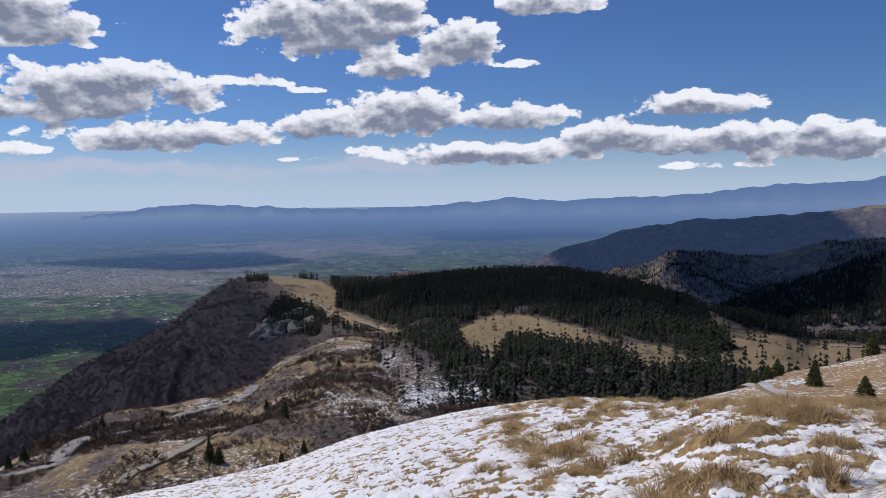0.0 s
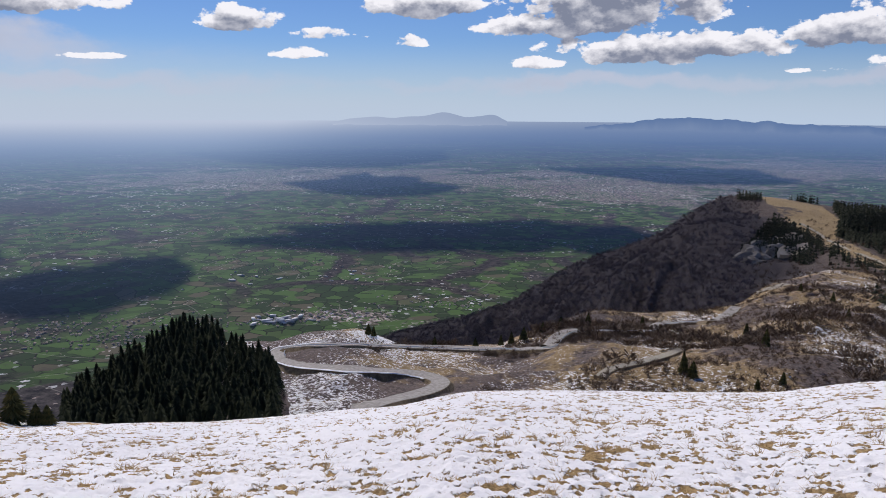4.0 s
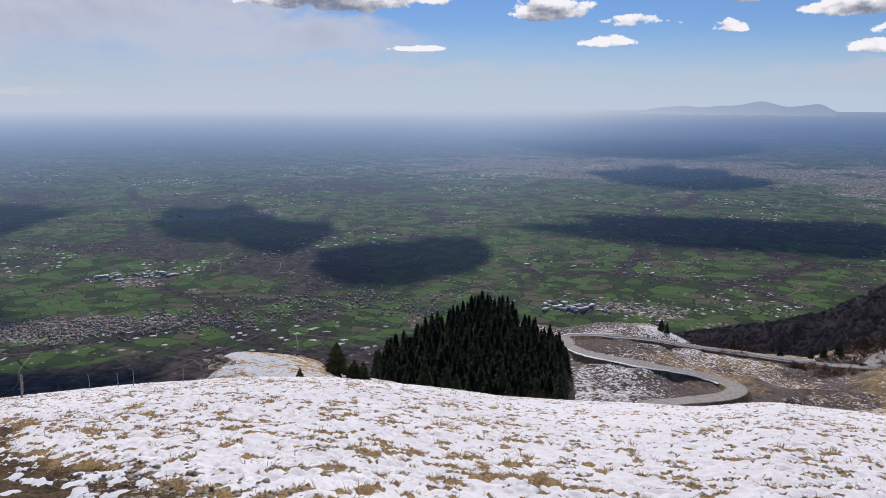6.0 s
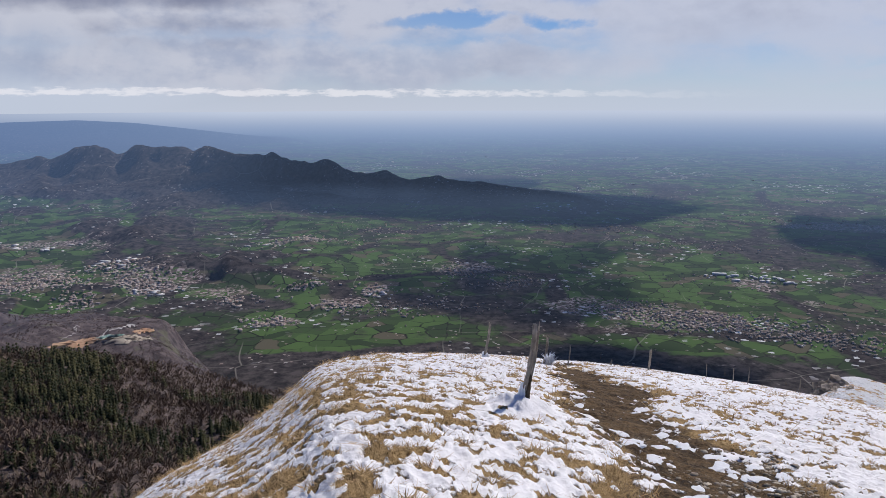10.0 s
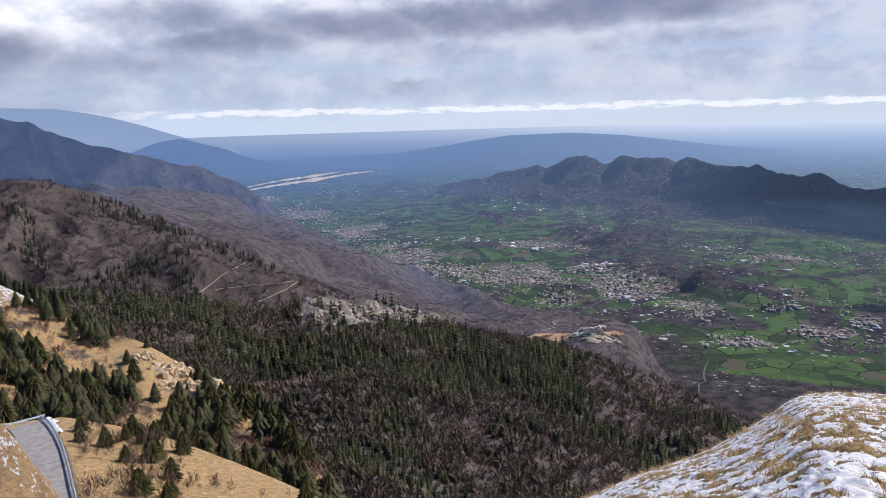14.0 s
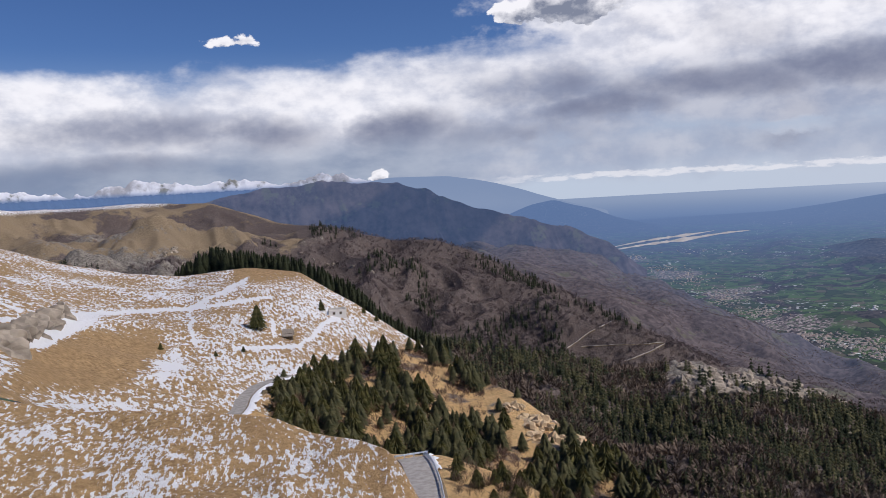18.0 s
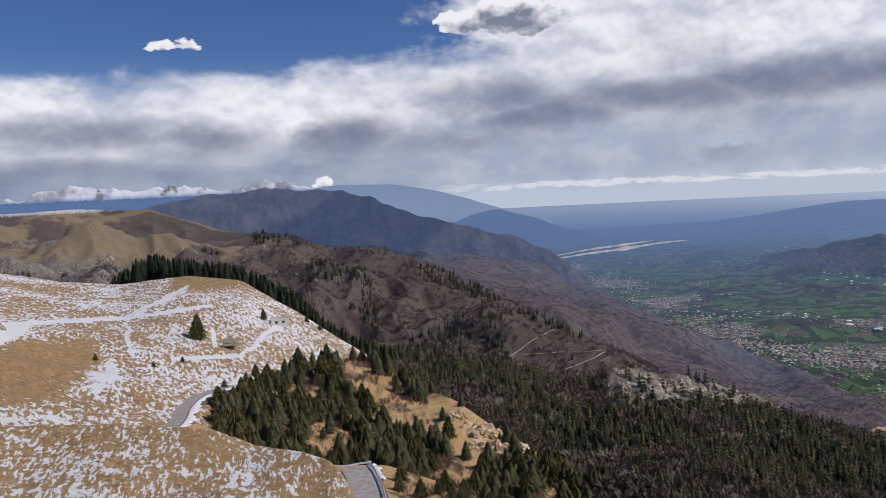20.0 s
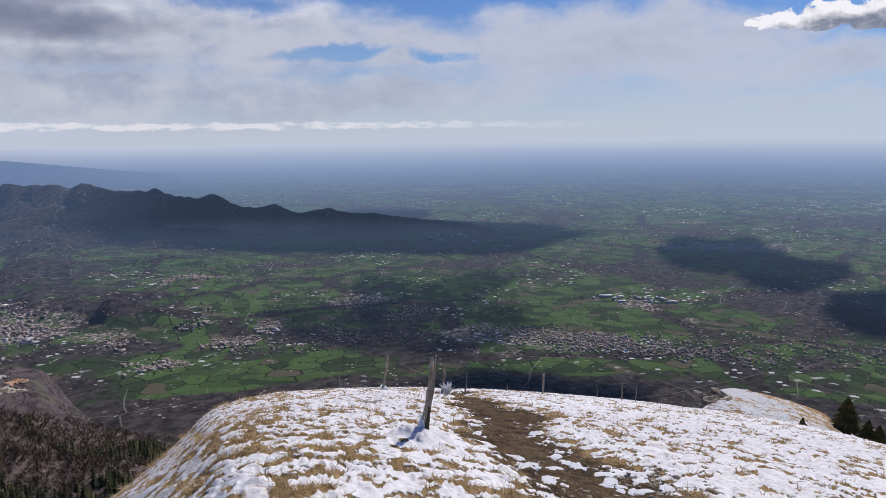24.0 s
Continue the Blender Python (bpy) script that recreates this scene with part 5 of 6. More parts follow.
# the forest slope to the east
def on_forest(a, e, s, x, y):
    return (fbm(x / 40, y / 40, 4, 115) > -0.68 + 0.8 * step(-a, -116, -108) + 0.5 * rng.random(len(a))) & (forest_slope.at(a, s, crags) * (1 + 1.2 * (fbm(x / 9, y / 9, 2, 117) > 0)) < 0.4 + 0.8 * rng.random(len(a)))


def by_distance(p, lo, hi, near=180.0):
    """Heights of trees: the higher the slope, the older the stand."""
    return rng.uniform(lo, hi, len(p)) * np.clip(np.hypot(p[:, 0], p[:, 1]) / 450.0, 0.55, 1.25)


p, a = strew(forest_slope, 13000, (92, 155), (0.02, 1.0), on_forest)
scatter("fir_forest", FIR_SMALL, p, by_distance(p, 4.5, 10.0), NEEDLES_OLIVE, "olive and dark mixed fir forest on a steep slope", "forest", 1.0)
p, a = strew(forest_slope, 14000, (92, 155), (0.02, 1.0), on_forest)
scatter("fir_forest", FIR_SMALL, p, by_distance(p, 4.5, 10.5), NEEDLES, "dark firs among the olive ones", "forest", 0.95)
p, a = strew(forest_slope, 17000, (92, 155), (0.02, 1.0), lambda a, e, s, x, y: (fbm(x / 40, y / 40, 4, 115) < 0.35) & (forest_slope.at(a, s, crags) < 0.6))
scatter("bare_wood", BARE, p, rng.uniform(3.5, 8, len(p)), BROWN_TWIGS, "leafless shrubs and trees among the firs", "woodland", 1.3)
# woods on the bald ridge
p, a = strew(valley_ridge, 13000, (127, 175), (0.1, 1.0), lambda a, e, s, x, y: (valley_ridge.at(a, s, bald) < 0.3))
scatter("bare_wood", BARE, p, rng.uniform(4, 7, len(p)), DARK_TWIGS, "leafless brown woodland on the far ridge", "woodland", 1.3)
p, a = strew(valley_ridge, 6000, (127, 178), (0.2, 1.0), lambda a, e, s, x, y: (fbm(x / 90, y / 90, 3, 141) > 0.45) & (valley_ridge.at(a, s, bald) < 0.3))
scatter("fir_forest", FIR_FAR, p, rng.uniform(8, 13, len(p)), NEEDLES, "dark fir patches on the far ridge", "forest", 0.9)

p, a = strew(foot_slope, 24000, (96, 150), (0.15, 1.0), lambda a, e, s, x, y: fbm(x / 90, y / 90, 3, 143) > -0.5)
scatter("bare_wood", BARE_LIGHT, p, rng.uniform(3.5, 6.5, len(p)), FAR_TWIGS, "leafless mauve-brown woodland at the mountain foot", "woodland", 1.6)
# the dense knob of firs below the snowfield
p, a = strew(clump_hill, 2200, (34.4, 48.8), (0.05, 1.03), lambda a, e, s, x, y: rng.random(len(a)) < 0.5)
scatter("fir_stand", FIR_MID, p, rng.uniform(3.5, 9.5, len(p)), NEEDLES, "dense stand of tall dark firs on a knob", "forest", 0.85)
p, a = strew(clump_hill, 400, (34, 39), (0.05, 0.8), lambda a, e, s, x, y: rng.random(len(a)) < 0.5)
scatter("bare_wood", BARE_FINE, p, rng.uniform(2.5, 5, len(p)), TWIGS, "leafless shrubs at the edge of the fir stand", "shrubs", 1.2)

# the copse over the eastern road
open_ground = crag_zone
p, a = strew(copse_hill, 4200, (131, 160.8), (0.12, 1.0), lambda a, e, s, x, y: (rng.random(len(a)) < 0.50 * (0.25 + 0.75 * (copse_hill.at(a, s, open_ground) < 0.35))) & ((fbm(x / 18, y / 18, 3, 151) > -0.35) | (a > 152)))
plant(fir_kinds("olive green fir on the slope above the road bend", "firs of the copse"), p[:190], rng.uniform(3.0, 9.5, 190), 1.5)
scatter("fir_copse", FIR_MID, p[190:820], rng.uniform(2.2, 7.5, len(p[190:820])), NEEDLES_OLIVE, "dense olive green firs of the copse", "forest", 1.5)
p, a = strew(copse_hill, 3200, (131, 161), (0.1, 1.0), lambda a, e, s, x, y: (rng.random(len(a)) < 0.65) & (copse_hill.at(a, s, crag_zone) < 0.5))
scatter("bare_wood", BARE_FINE, p, rng.uniform(1.2, 3.4, len(p)), SCRUB_RED, "reddish leafless shrubs between the firs", "shrubs", 1.2)
p, a = strew(east_road_slope, 260, (128, 148.3), (0.45, 1.0), lambda a, e, s, x, y: (fbm(x / 9, y / 9, 2, 153) > 0.1) & ((a > 141.5) | (rng.random(len(a)) < 0.05)))
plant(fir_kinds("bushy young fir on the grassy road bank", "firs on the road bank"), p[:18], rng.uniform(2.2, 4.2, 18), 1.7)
p, a = strew(east_road_slope, 500, (128, 148.5), (0.3, 1.0), lambda a, e, s, x, y: (fbm(x / 9, y / 9, 2, 153) > 0.05) & ((a > 140.5) | (rng.random(len(a)) < 0.12)))
scatter("bare_wood", BARE_FINE, p, rng.uniform(1.2, 2.6, len(p)), SCRUB, "brown shrubs on the road bank", "shrubs", 1.2)
# the strip of firs behind the snowy hill
az = rng.uniform(148, 167, 420)
top = np.interp(az, [148, 152, 155, 158.3, 161.7, 164.5, 166, 167], [-11.2, -9.3, -6.3, -4.5, -3.7, -3.2, -3.9, -4.6])
far_r = np.interp(az, [148, 155, 167], [340, 420, 470]) + rng.uniform(-12, 25, 420)
hh = rng.uniform(8, 12, 420)
p = spot(az, top, far_r)
p[:, 2] -= hh * rng.uniform(0.85, 1.3, 420)
scatter("fir_forest", FIR_MID, p, hh * 1.25, NEEDLES, "dark row of firs behind the snowy hilltop", "forest", 0.8)


def plant_at(sl, spots, label, group, fat=1.0):
    """Single firs: heading, height angle of the foot, height."""
    a, e, h = (np.array([q[k] for q in spots], float) for k in range(3))
    plant(fir_kinds(label, group), sl.at(a, sl.step_at(a, e)), h, fat)


plant_at(snowy_hill, [(161.7, -8.9, 9), (157.1, -8.0, 5), (154.1, -8.4, 3), (168.3, -9.6, 2.2), (164.7, -10.5, 1.8), (162.8, -10.4, 2.0), (153.2, -9.0, 3)], "lone fir on the snow-dusted hill", "firs on the snowy hill", 1.5)
plant_at(shoulder, [(11.2, -15.6, 7.4), (7.3, -15.2, 5.0), (22.6, -17.5, 6.2), (-1.1, -15.9, 7.4), (-2.4, -18.2, 4.3), (-0.8, -18.8, 3.7), (27.6, -16.4, 5.6), (27.2, -16.5, 5.0), (0.2, -15.3, 5.6), (16.8, -17.1, 6.2), (17.6, -17.2, 5.6), (15.9, -16.8, 6.2), (14.5, -16.2, 5.6),
                    (13.2, -15.7, 5.6), (4.2, -18.3, 8.1), (3.6, -18.5, 6.2), (19.5, -17.4, 5.0), (-5, -12.5, 5.6), (-6, -13.5, 5.6), (-8, -12.2, 6.2), (-3, -12.0, 5.0)], "dark fir by the mountain road", "firs by the road", 1.15)
plant_at(west_spur, [(-38.3, -12.9, 3.4), (-41.3, -13.6, 2.6), (-41.6, -10.6, 4), (-36.0, -12.4, 3), (-35.4, -12.2, 2.4), (-34.6, -12.6, 2.2)], "dark fir beside the gravel track", "firs by the track", 1.6)
plant_at(knoll, [(51.7, -19.95, 3.6), (50.4, -20.3, 2.2), (49.7, -20.4, 2.0), (54.4, -20.3, 1.2)], "bushy dark fir beside the snowy knoll", "firs by the knoll", 1.7)
p, a = strew(shoulder, 15000, (-17, 29), (0.05, 1.0), lambda a, e, s, x, y: (fbm(x / 22, y / 22, 3, 161) > -0.15 - 0.4 * (a < 0)) & ~((a > 20) & (e < -17.8)))
scatter("bare_wood", BARE, p, rng.uniform(0.8, 2.2, len(p)) * np.where(fbm(p[:, 0] / 40, p[:, 1] / 40, 2, 163) > 0.3, 2.0, 1.0), SCRUB, "low brown scrub on the stony shoulder", "shrubs", 1.6)
p, a = strew(ridge, 900, (-10, 0), (0.1, 0.75), lambda a, e, s, x, y: rng.random(len(a)) < 0.7)
scatter("bare_wood", BARE, p, rng.uniform(2, 6, len(p)), SCRUB, "brown leafless scrub below the meadow", "shrubs", 1.2)

# ---------- roads ----------
def glide(line, n):
    """Points along a smooth curve through the corners of a line."""
    q = np.array(line, float)
    q = np.vstack([2 * q[0] - q[1], q, 2 * q[-1] - q[-2]])
    out = []
    for k in range(1, len(q) - 2):
        t = np.linspace(0, 1, n, endpoint=False)[:, None]
        a, b, c, d = q[k - 1], q[k], q[k + 1], q[k + 2]
        out.append(0.5 * (2 * b + (c - a) * t + (2 * a - 5 * b + 4 * c - d) * t ** 2 + (3 * b - a - 3 * c + d) * t ** 3))
    return np.vstack(out + [q[-2:-1]])


def road(name, sl, line, width, mat, label, lift=0.5, skirt=2.5, n=14, category="road"):
    """A level strip laid over a slope, on its own bank. Returns its middle line and its sideways direction."""
    c = glide(line, n)
    p = sl.at(c[:, 0], sl.step_at(c[:, 0], c[:, 1]))
    k = np.ones(7) / 7
    p = np.stack([np.convolve(np.pad(p[:, i], 3, mode="edge"), k, "valid") for i in range(3)], 1)
    d = np.gradient(p, axis=0)
    side = np.stack([d[:, 1], -d[:, 0], np.zeros(len(d))], 1)
    side /= np.linalg.norm(side, axis=1)[:, None] + 1e-9
    up = np.array([0, 0, 1.0])
    w = width / 2
    deck = np.stack([p + side * w + up * (lift - 0.35), p + side * w + up * lift, p + up * (lift + 0.05), p - side * w + up * lift, p - side * w + up * (lift - 0.35)], 1)
    ob = sheet(name, deck, mat, label, category, smooth=False)
    bank = np.stack([p + side * (w + skirt) - up * skirt * 0.8, p + side * (w + 0.3) + up * (lift - 0.12), p - side * (w + 0.3) + up * (lift - 0.12), p - side * (w + skirt) - up * skirt * 0.8], 1)
    sheet("road_bank", bank, BANK, "worn earth bank under the road", "bank", smooth=False)
    return p + up * lift, side


HAIRPIN = [(29.2, -21.9), (26, -21.3), (23.3, -20.7), (22.2, -20.2), (22.4, -19.8), (24.1, -19.4), (28, -19.05), (31.9, -18.7), (33.9, -18.2), (34.4, -17.7), (33.4, -17.3), (30, -17.2), (23.6, -17.5), (18, -17.6), (14.3, -17.4), (13.4, -16.6), (12.4, -16.1), (9.8, -15.9), (6.9, -15.7), (6.1, -15.2), (4.5, -14.9), (2.2, -14.6), (0.9, -13.5)]
mid, side = road("road", shoulder, HAIRPIN, 6.0, ASPHALT, "winding grey asphalt mountain road", 1.1)
road("road", shoulder, [(10.2, -19.2), (9.3, -18.5), (7, -17.8), (5, -17.0), (4.2, -16.4), (4.5, -15.8), (5.4, -15.4)], 3.4, GRAVEL, "old gravel branch road", 0.8, 1.4)
road("road", shoulder, [(-0.2, -12.5), (-1.2, -12.0), (-2.2, -11.6)], 6.0, GRAVEL, "bare stony end of the mountain road", 0.5, 1.5)
road("road", ridge, [(-9.2, -10.2), (-6.5, -9.3), (-4.6, -8.6), (-3.6, -8.0), (-2.6, -7.5)], 5.0, GRAVEL, "pale track across the high meadow", 0.6, 1.0, category="track")
road("road", west_spur, [(-34.0, -13.0), (-34.9, -12.95), (-35.6, -13.3), (-37.0, -13.8), (-38.5, -14.3)], 1.5, SHINGLE, "pale gravel track with snow on its edge", 0.15, 0.8, category="track")
road("road", ridge, [(-39, -10.3), (-42, -10.2), (-46, -10.4)], 4.0, GRAVEL, "gravel track on the far meadow", 0.5, 1.0, category="track")
e_mid, e_side = road("road", east_road_slope, [(150.2, -26), (150.3, -24), (150.35, -22), (150.5, -20.5), (150.9, -19.3), (151.3, -18.85)], 5.2, ASPHALT, "cracked grey asphalt road at a hairpin bend", 0.25, 1.2)
b_mid, b_side = road("road", snowy_hill, [(166.5, -15.4), (164.6, -14.9), (163.7, -14.3), (163.3, -13.6), (162.4, -12.95), (161.0, -12.6), (159.6, -12.4)], 5.0, ASPHALT, "grey asphalt bend edged with snow", 0.35, 1.5)
road("road", valley_ridge, [(139.4, -11.7), (138.6, -11.2), (137.9, -10.7), (136.6, -10.1), (135.5, -9.7)], 1.7, SHINGLE, "pale forest track on the brown slope", 0.9, 0.5, category="track")
road("road", valley_ridge, [(138.5, -11.6), (136, -11.55), (133.8, -11.5), (132.5, -11.4), (133.2, -11.9), (134.2, -12.3), (135.5, -12.8)], 1.3, SHINGLE, "pale forest track on the brown slope", 0.9, 0.5, category="track")


def part(name, V, F, mat, parent, label=""):
    ob = new(name, raw_mesh(name, V, F, mat))
    ob.parent = parent
    return tagged(ob, label)


def box(x0, x1, y0, y1, z0, z1):
    V = [(x, y, z) for z in (z0, z1) for x, y in ((x0, y0), (x1, y0), (x1, y1), (x0, y1))]
    return V, [(3, 2, 1, 0), (4, 5, 6, 7), (0, 1, 5, 4), (1, 2, 6, 5), (2, 3, 7, 6), (3, 0, 4, 7)]


def guardrail(line, label):
    """A waved steel beam on short posts along a line of places."""
    thing = tagged(new("guardrail"), label, "guardrail")
    line = np.asarray(line)
    d = np.gradient(line, axis=0)
    side = np.stack([d[:, 1], -d[:, 0], 0 * d[:, 0]], 1)
    side /= np.linalg.norm(side, axis=1)[:, None]
    wave = [(0.0, 0.42), (0.05, 0.48), (0.0, 0.56), (0.05, 0.64), (0.0, 0.72), (-0.06, 0.72), (-0.06, 0.42)]
    V, F, m_ = [], [], len(wave)
    for p, s in zip(line, side):
        V += [tuple(p + s * u + np.array([0, 0, v])) for u, v in wave]
    for i in range(len(line) - 1):
        F += [(i * m_ + k, i * m_ + (k + 1) % m_, (i + 1) * m_ + (k + 1) % m_, (i + 1) * m_ + k) for k in range(m_)]
    part("rail", V, F, STEEL, thing)
    V, F = box(-0.07, 0.07, -0.07, 0.07, -0.6, 0.68)
    me = raw_mesh("post", V, F, STEEL)
    for p, s in zip(line[::2], side[::2]):
        ob = new("post", me)
        ob.parent, ob.location = thing, p - s * 0.12
    return thing


i = np.arange(6, len(e_mid))
guardrail(e_mid[i] + e_side[i] * 2.5 * -np.sign(np.dot(e_side[20], (1, 0.3, 0))), "pale blue steel guardrail beside the hairpin")
guardrail(e_mid[-1] + np.linspace(-3.0, 3.0, 8)[:, None] * e_side[-1] + np.array([0, 0, 0.05]), "steel guardrail topped with snow across the road head")
i = np.arange(14, len(b_mid) - 20)
guardrail(b_mid[i] + b_side[i] * 2.6 * np.sign(np.dot(b_side[30], (1, 0.3, 0))), "snow-lined guardrail on the outer bend")


def snow_edge(line, side, at, width, label):
    """Old snow lying along a road's edge."""
    w = width * (0.5 + np.abs(fbm(np.arange(len(line)) / 3.0, np.zeros(len(line)), 3, 5)))[:, None]
    up = np.array([0, 0, 1.0])
    sheet("snow_bank", np.stack([line + side * at, line + side * (at + np.sign(at) * w * 0.5) + up * 0.28, line + side * (at + np.sign(at) * w) - up * 0.1], 1), SNOW, label, "snow")


i = np.arange(118, 190)
guardrail(mid[i] + side[i] * 2.9 * np.sign(np.dot(side[150], np.array([-mid[150][0], -mid[150][1], 0]))), "dull steel guardrail on the valley side of the road")
i = np.arange(196, len(mid) - 20)
guardrail(mid[i] + side[i] * 2.9 * np.sign(np.dot(side[230], np.array([-mid[230][0], -mid[230][1], 0]))), "dull steel guardrail on the valley side of the road")
for at in (-2.7, 2.9):
    snow_edge(b_mid, b_side, at, 1.6, "strip of old snow beside the road bend")
snow_edge(e_mid[-22:], e_side[-22:], 2.75, 0.9, "thin strip of snow under the guardrail")
snow_edge(mid[60:150], side[60:150], -3.3, 0.6, "strip of old snow beside the mountain road")


# bushes on the lower side of the mountain road
pick = rng.integers(165, len(mid) - 25, 420)
off = rng.uniform(4.5, 11, 420)[:, None] * np.sign(np.sum(side[pick] * -mid[pick], 1))[:, None]
p = mid[pick] + side[pick] * off
p[:, 2] = mid[pick][:, 2] - 0.16 * np.abs(off[:, 0]) - 1.0
scatter("bare_wood", BARE_FINE, p, rng.uniform(1.4, 3.4, 420), SCRUB, "dark leafless bushes below the mountain road", "shrubs", 1.4)


# ---------- rocks ----------
def rock_data(seed, sub=2, rough=0.35, tall=1.0):
    bm = bmesh.new()
    bmesh.ops.create_icosphere(bm, subdivisions=sub, radius=1.0)
    off = Vector((seed * 3.7, seed * 1.3, 0))
    for v in bm.verts:
        f = 1 + rough * noise.noise(v.co * 1.1 + off) * 1.6 + rough * 0.6 * noise.noise(v.co * 3.1 + off)
        q = noise.cell(v.co * 2.2 + off) * rough * 0.35
        v.co = v.co * (f + q)
        v.co.z *= tall
    me = bpy.data.meshes.new("rock")
    bm.to_mesh(me)
    bm.free()
    return me


CRAG_MESHES = [rock_data(k, 3, 0.5, 1.25) for k in range(5)]
LEDGE_MESHES = [rock_data(30 + k, 3, 0.55, 1.5) for k in range(5)]
for me in LEDGE_MESHES:
    me.materials.append(OCHRE)
for me in CRAG_MESHES:
    me.materials.append(LIMESTONE)
PEBBLES = [rock_data(10 + k, 2, 0.3, 0.6) for k in range(6)]
for me in PEBBLES:
    me.materials.append(RUBBLE)


def outcrop(places, sizes, label, group, meshes=CRAG_MESHES):
    for k, (p, s) in enumerate(zip(places, sizes)):
        ob = tagged(new("rock_outcrop", meshes[k % 5]), label, "rock", group)
        ob.matrix_basis = Matrix.LocRotScale(Vector(p) - Vector((0, 0, 0.55 * s)), Euler((rng.uniform(-0.3, 0.3), rng.uniform(-0.3, 0.3), rng.uniform(0, 6.28))), (1.5 * s, s * rng.uniform(0.8, 1.4), s * rng.uniform(0.7, 1.0)))


az = np.array([131.6, 131.0, 130.4, 130.9, 131.3, 129.8, 129.0, 128.0, 127.2, 126.2, 125.4, 124.6, 123.8, 122.9, 130.6, 128.6, 126.8, 125.0, 123.2, 122.0, 121.2])
el_ = np.array([-13.3, -13.2, -13.5, -14.2, -14.8, -13.6, -14.2, -14.2, -14.8, -14.4, -14.9, -14.6, -15.0, -14.8, -15.4, -15.1, -15.5, -15.3, -15.6, -15.4, -15.2])
az = np.concatenate([az, rng.uniform(121, 132, 60)])
el_ = np.concatenate([el_, np.interp(az[21:], [121, 124, 131, 132], [-15.2, -14.3, -13.5, -13.6]) - np.abs(rng.normal(0, 0.9, 60))])
outcrop(forest_slope.at(az, forest_slope.step_at(az, el_)), rng.uniform(1.6, 5.2, len(az)), "pale grey limestone crag above the forest", "crags of the forest slope")
az = np.concatenate([rng.uniform(138.2, 144.5, 34)])
el_ = np.interp(az, [138, 140, 142, 144.5], [-18.2, -17.4, -16.2, -15.0]) - np.abs(rng.normal(0, 1.0, len(az)))
outcrop(copse_hill.at(az, copse_hill.step_at(az, el_)), rng.uniform(0.6, 1.6, len(az)) * (1 + 0.9 * (np.abs(az - 141.4) < 0.9)), "sunlit pale rock ledge on the grassy spur", "ledges of the spur", LEDGE_MESHES)
az = np.linspace(174.2, 178.2, 16)
el_ = np.interp(az, [174.2, 178.2], [-6.1, -7.8]) + rng.uniform(-0.2, 0.2, 16)
outcrop(snowy_hill.at(az, snowy_hill.step_at(az, el_)), rng.uniform(2.0, 3.6, 16), "low grey cliff above a snow patch", "cliff of the snowy hill")
az = rng.uniform(59.2, 61.6, 16)
el_ = np.interp(az, [59.2, 60.6, 61.6], [-18.5, -18.9, -19.8]) + rng.uniform(-0.3, 0.1, 16)
outcrop(knoll.at(az, knoll.step_at(az, el_)), rng.uniform(0.3, 0.75, 16), "dark broken rock at the rim of the knoll", "rim rocks of the knoll")
az = rng.uniform(-2.4, 0.6, 18)
el_ = np.interp(az, [-2.4, 0.6], [-8.4, -9.6]) - rng.uniform(0, 1.0, 18)
outcrop(ridge.at(az, ridge.step_at(az, el_)), rng.uniform(6, 12, 18), "dark grey cliff under the high meadow", "cliffs of the ridge")
az = rng.uniform(150, 168, 26)
el_ = np.interp(az, [150, 170], [-4.5, -2.2]) - rng.uniform(0, 1.8, 26)
outcrop(valley_ridge.at(az, valley_ridge.step_at(az, el_)), rng.uniform(2.0, 4.5, 26), "grey cliff on the far ridge", "cliffs of the far ridge")

# ---------- small buildings on the slopes ----------
def at_one(sl, a, e):
    return sl.at(np.array([a]), sl.step_at([a], [e]))[0]


def ruin(p, turn):
    thing = tagged(new("ruin"), "roofless stone ruin with a snow-topped wall", "ruin")
    for x0, x1, y0, y1, h in ((-3.5, 3.5, -2.2, -1.7, 2.4), (-3.5, 3.5, 1.7, 2.2, 2.9), (-3.5, -3.0, -1.7, 1.7, 2.1), (3.0, 3.5, -1.7, 1.7, 3.2)):
        part("wall", *box(x0, x1, y0, y1, -1, h), PLASTER, thing)
    for x in (-1.5, 1.2):
        part("window", *box(x - 0.5, x + 0.5, -2.23, -2.2, 0.6, 1.7), BARK, thing, "dark window opening")
    thing.matrix_basis = pose(*p, 0, 0, turn)


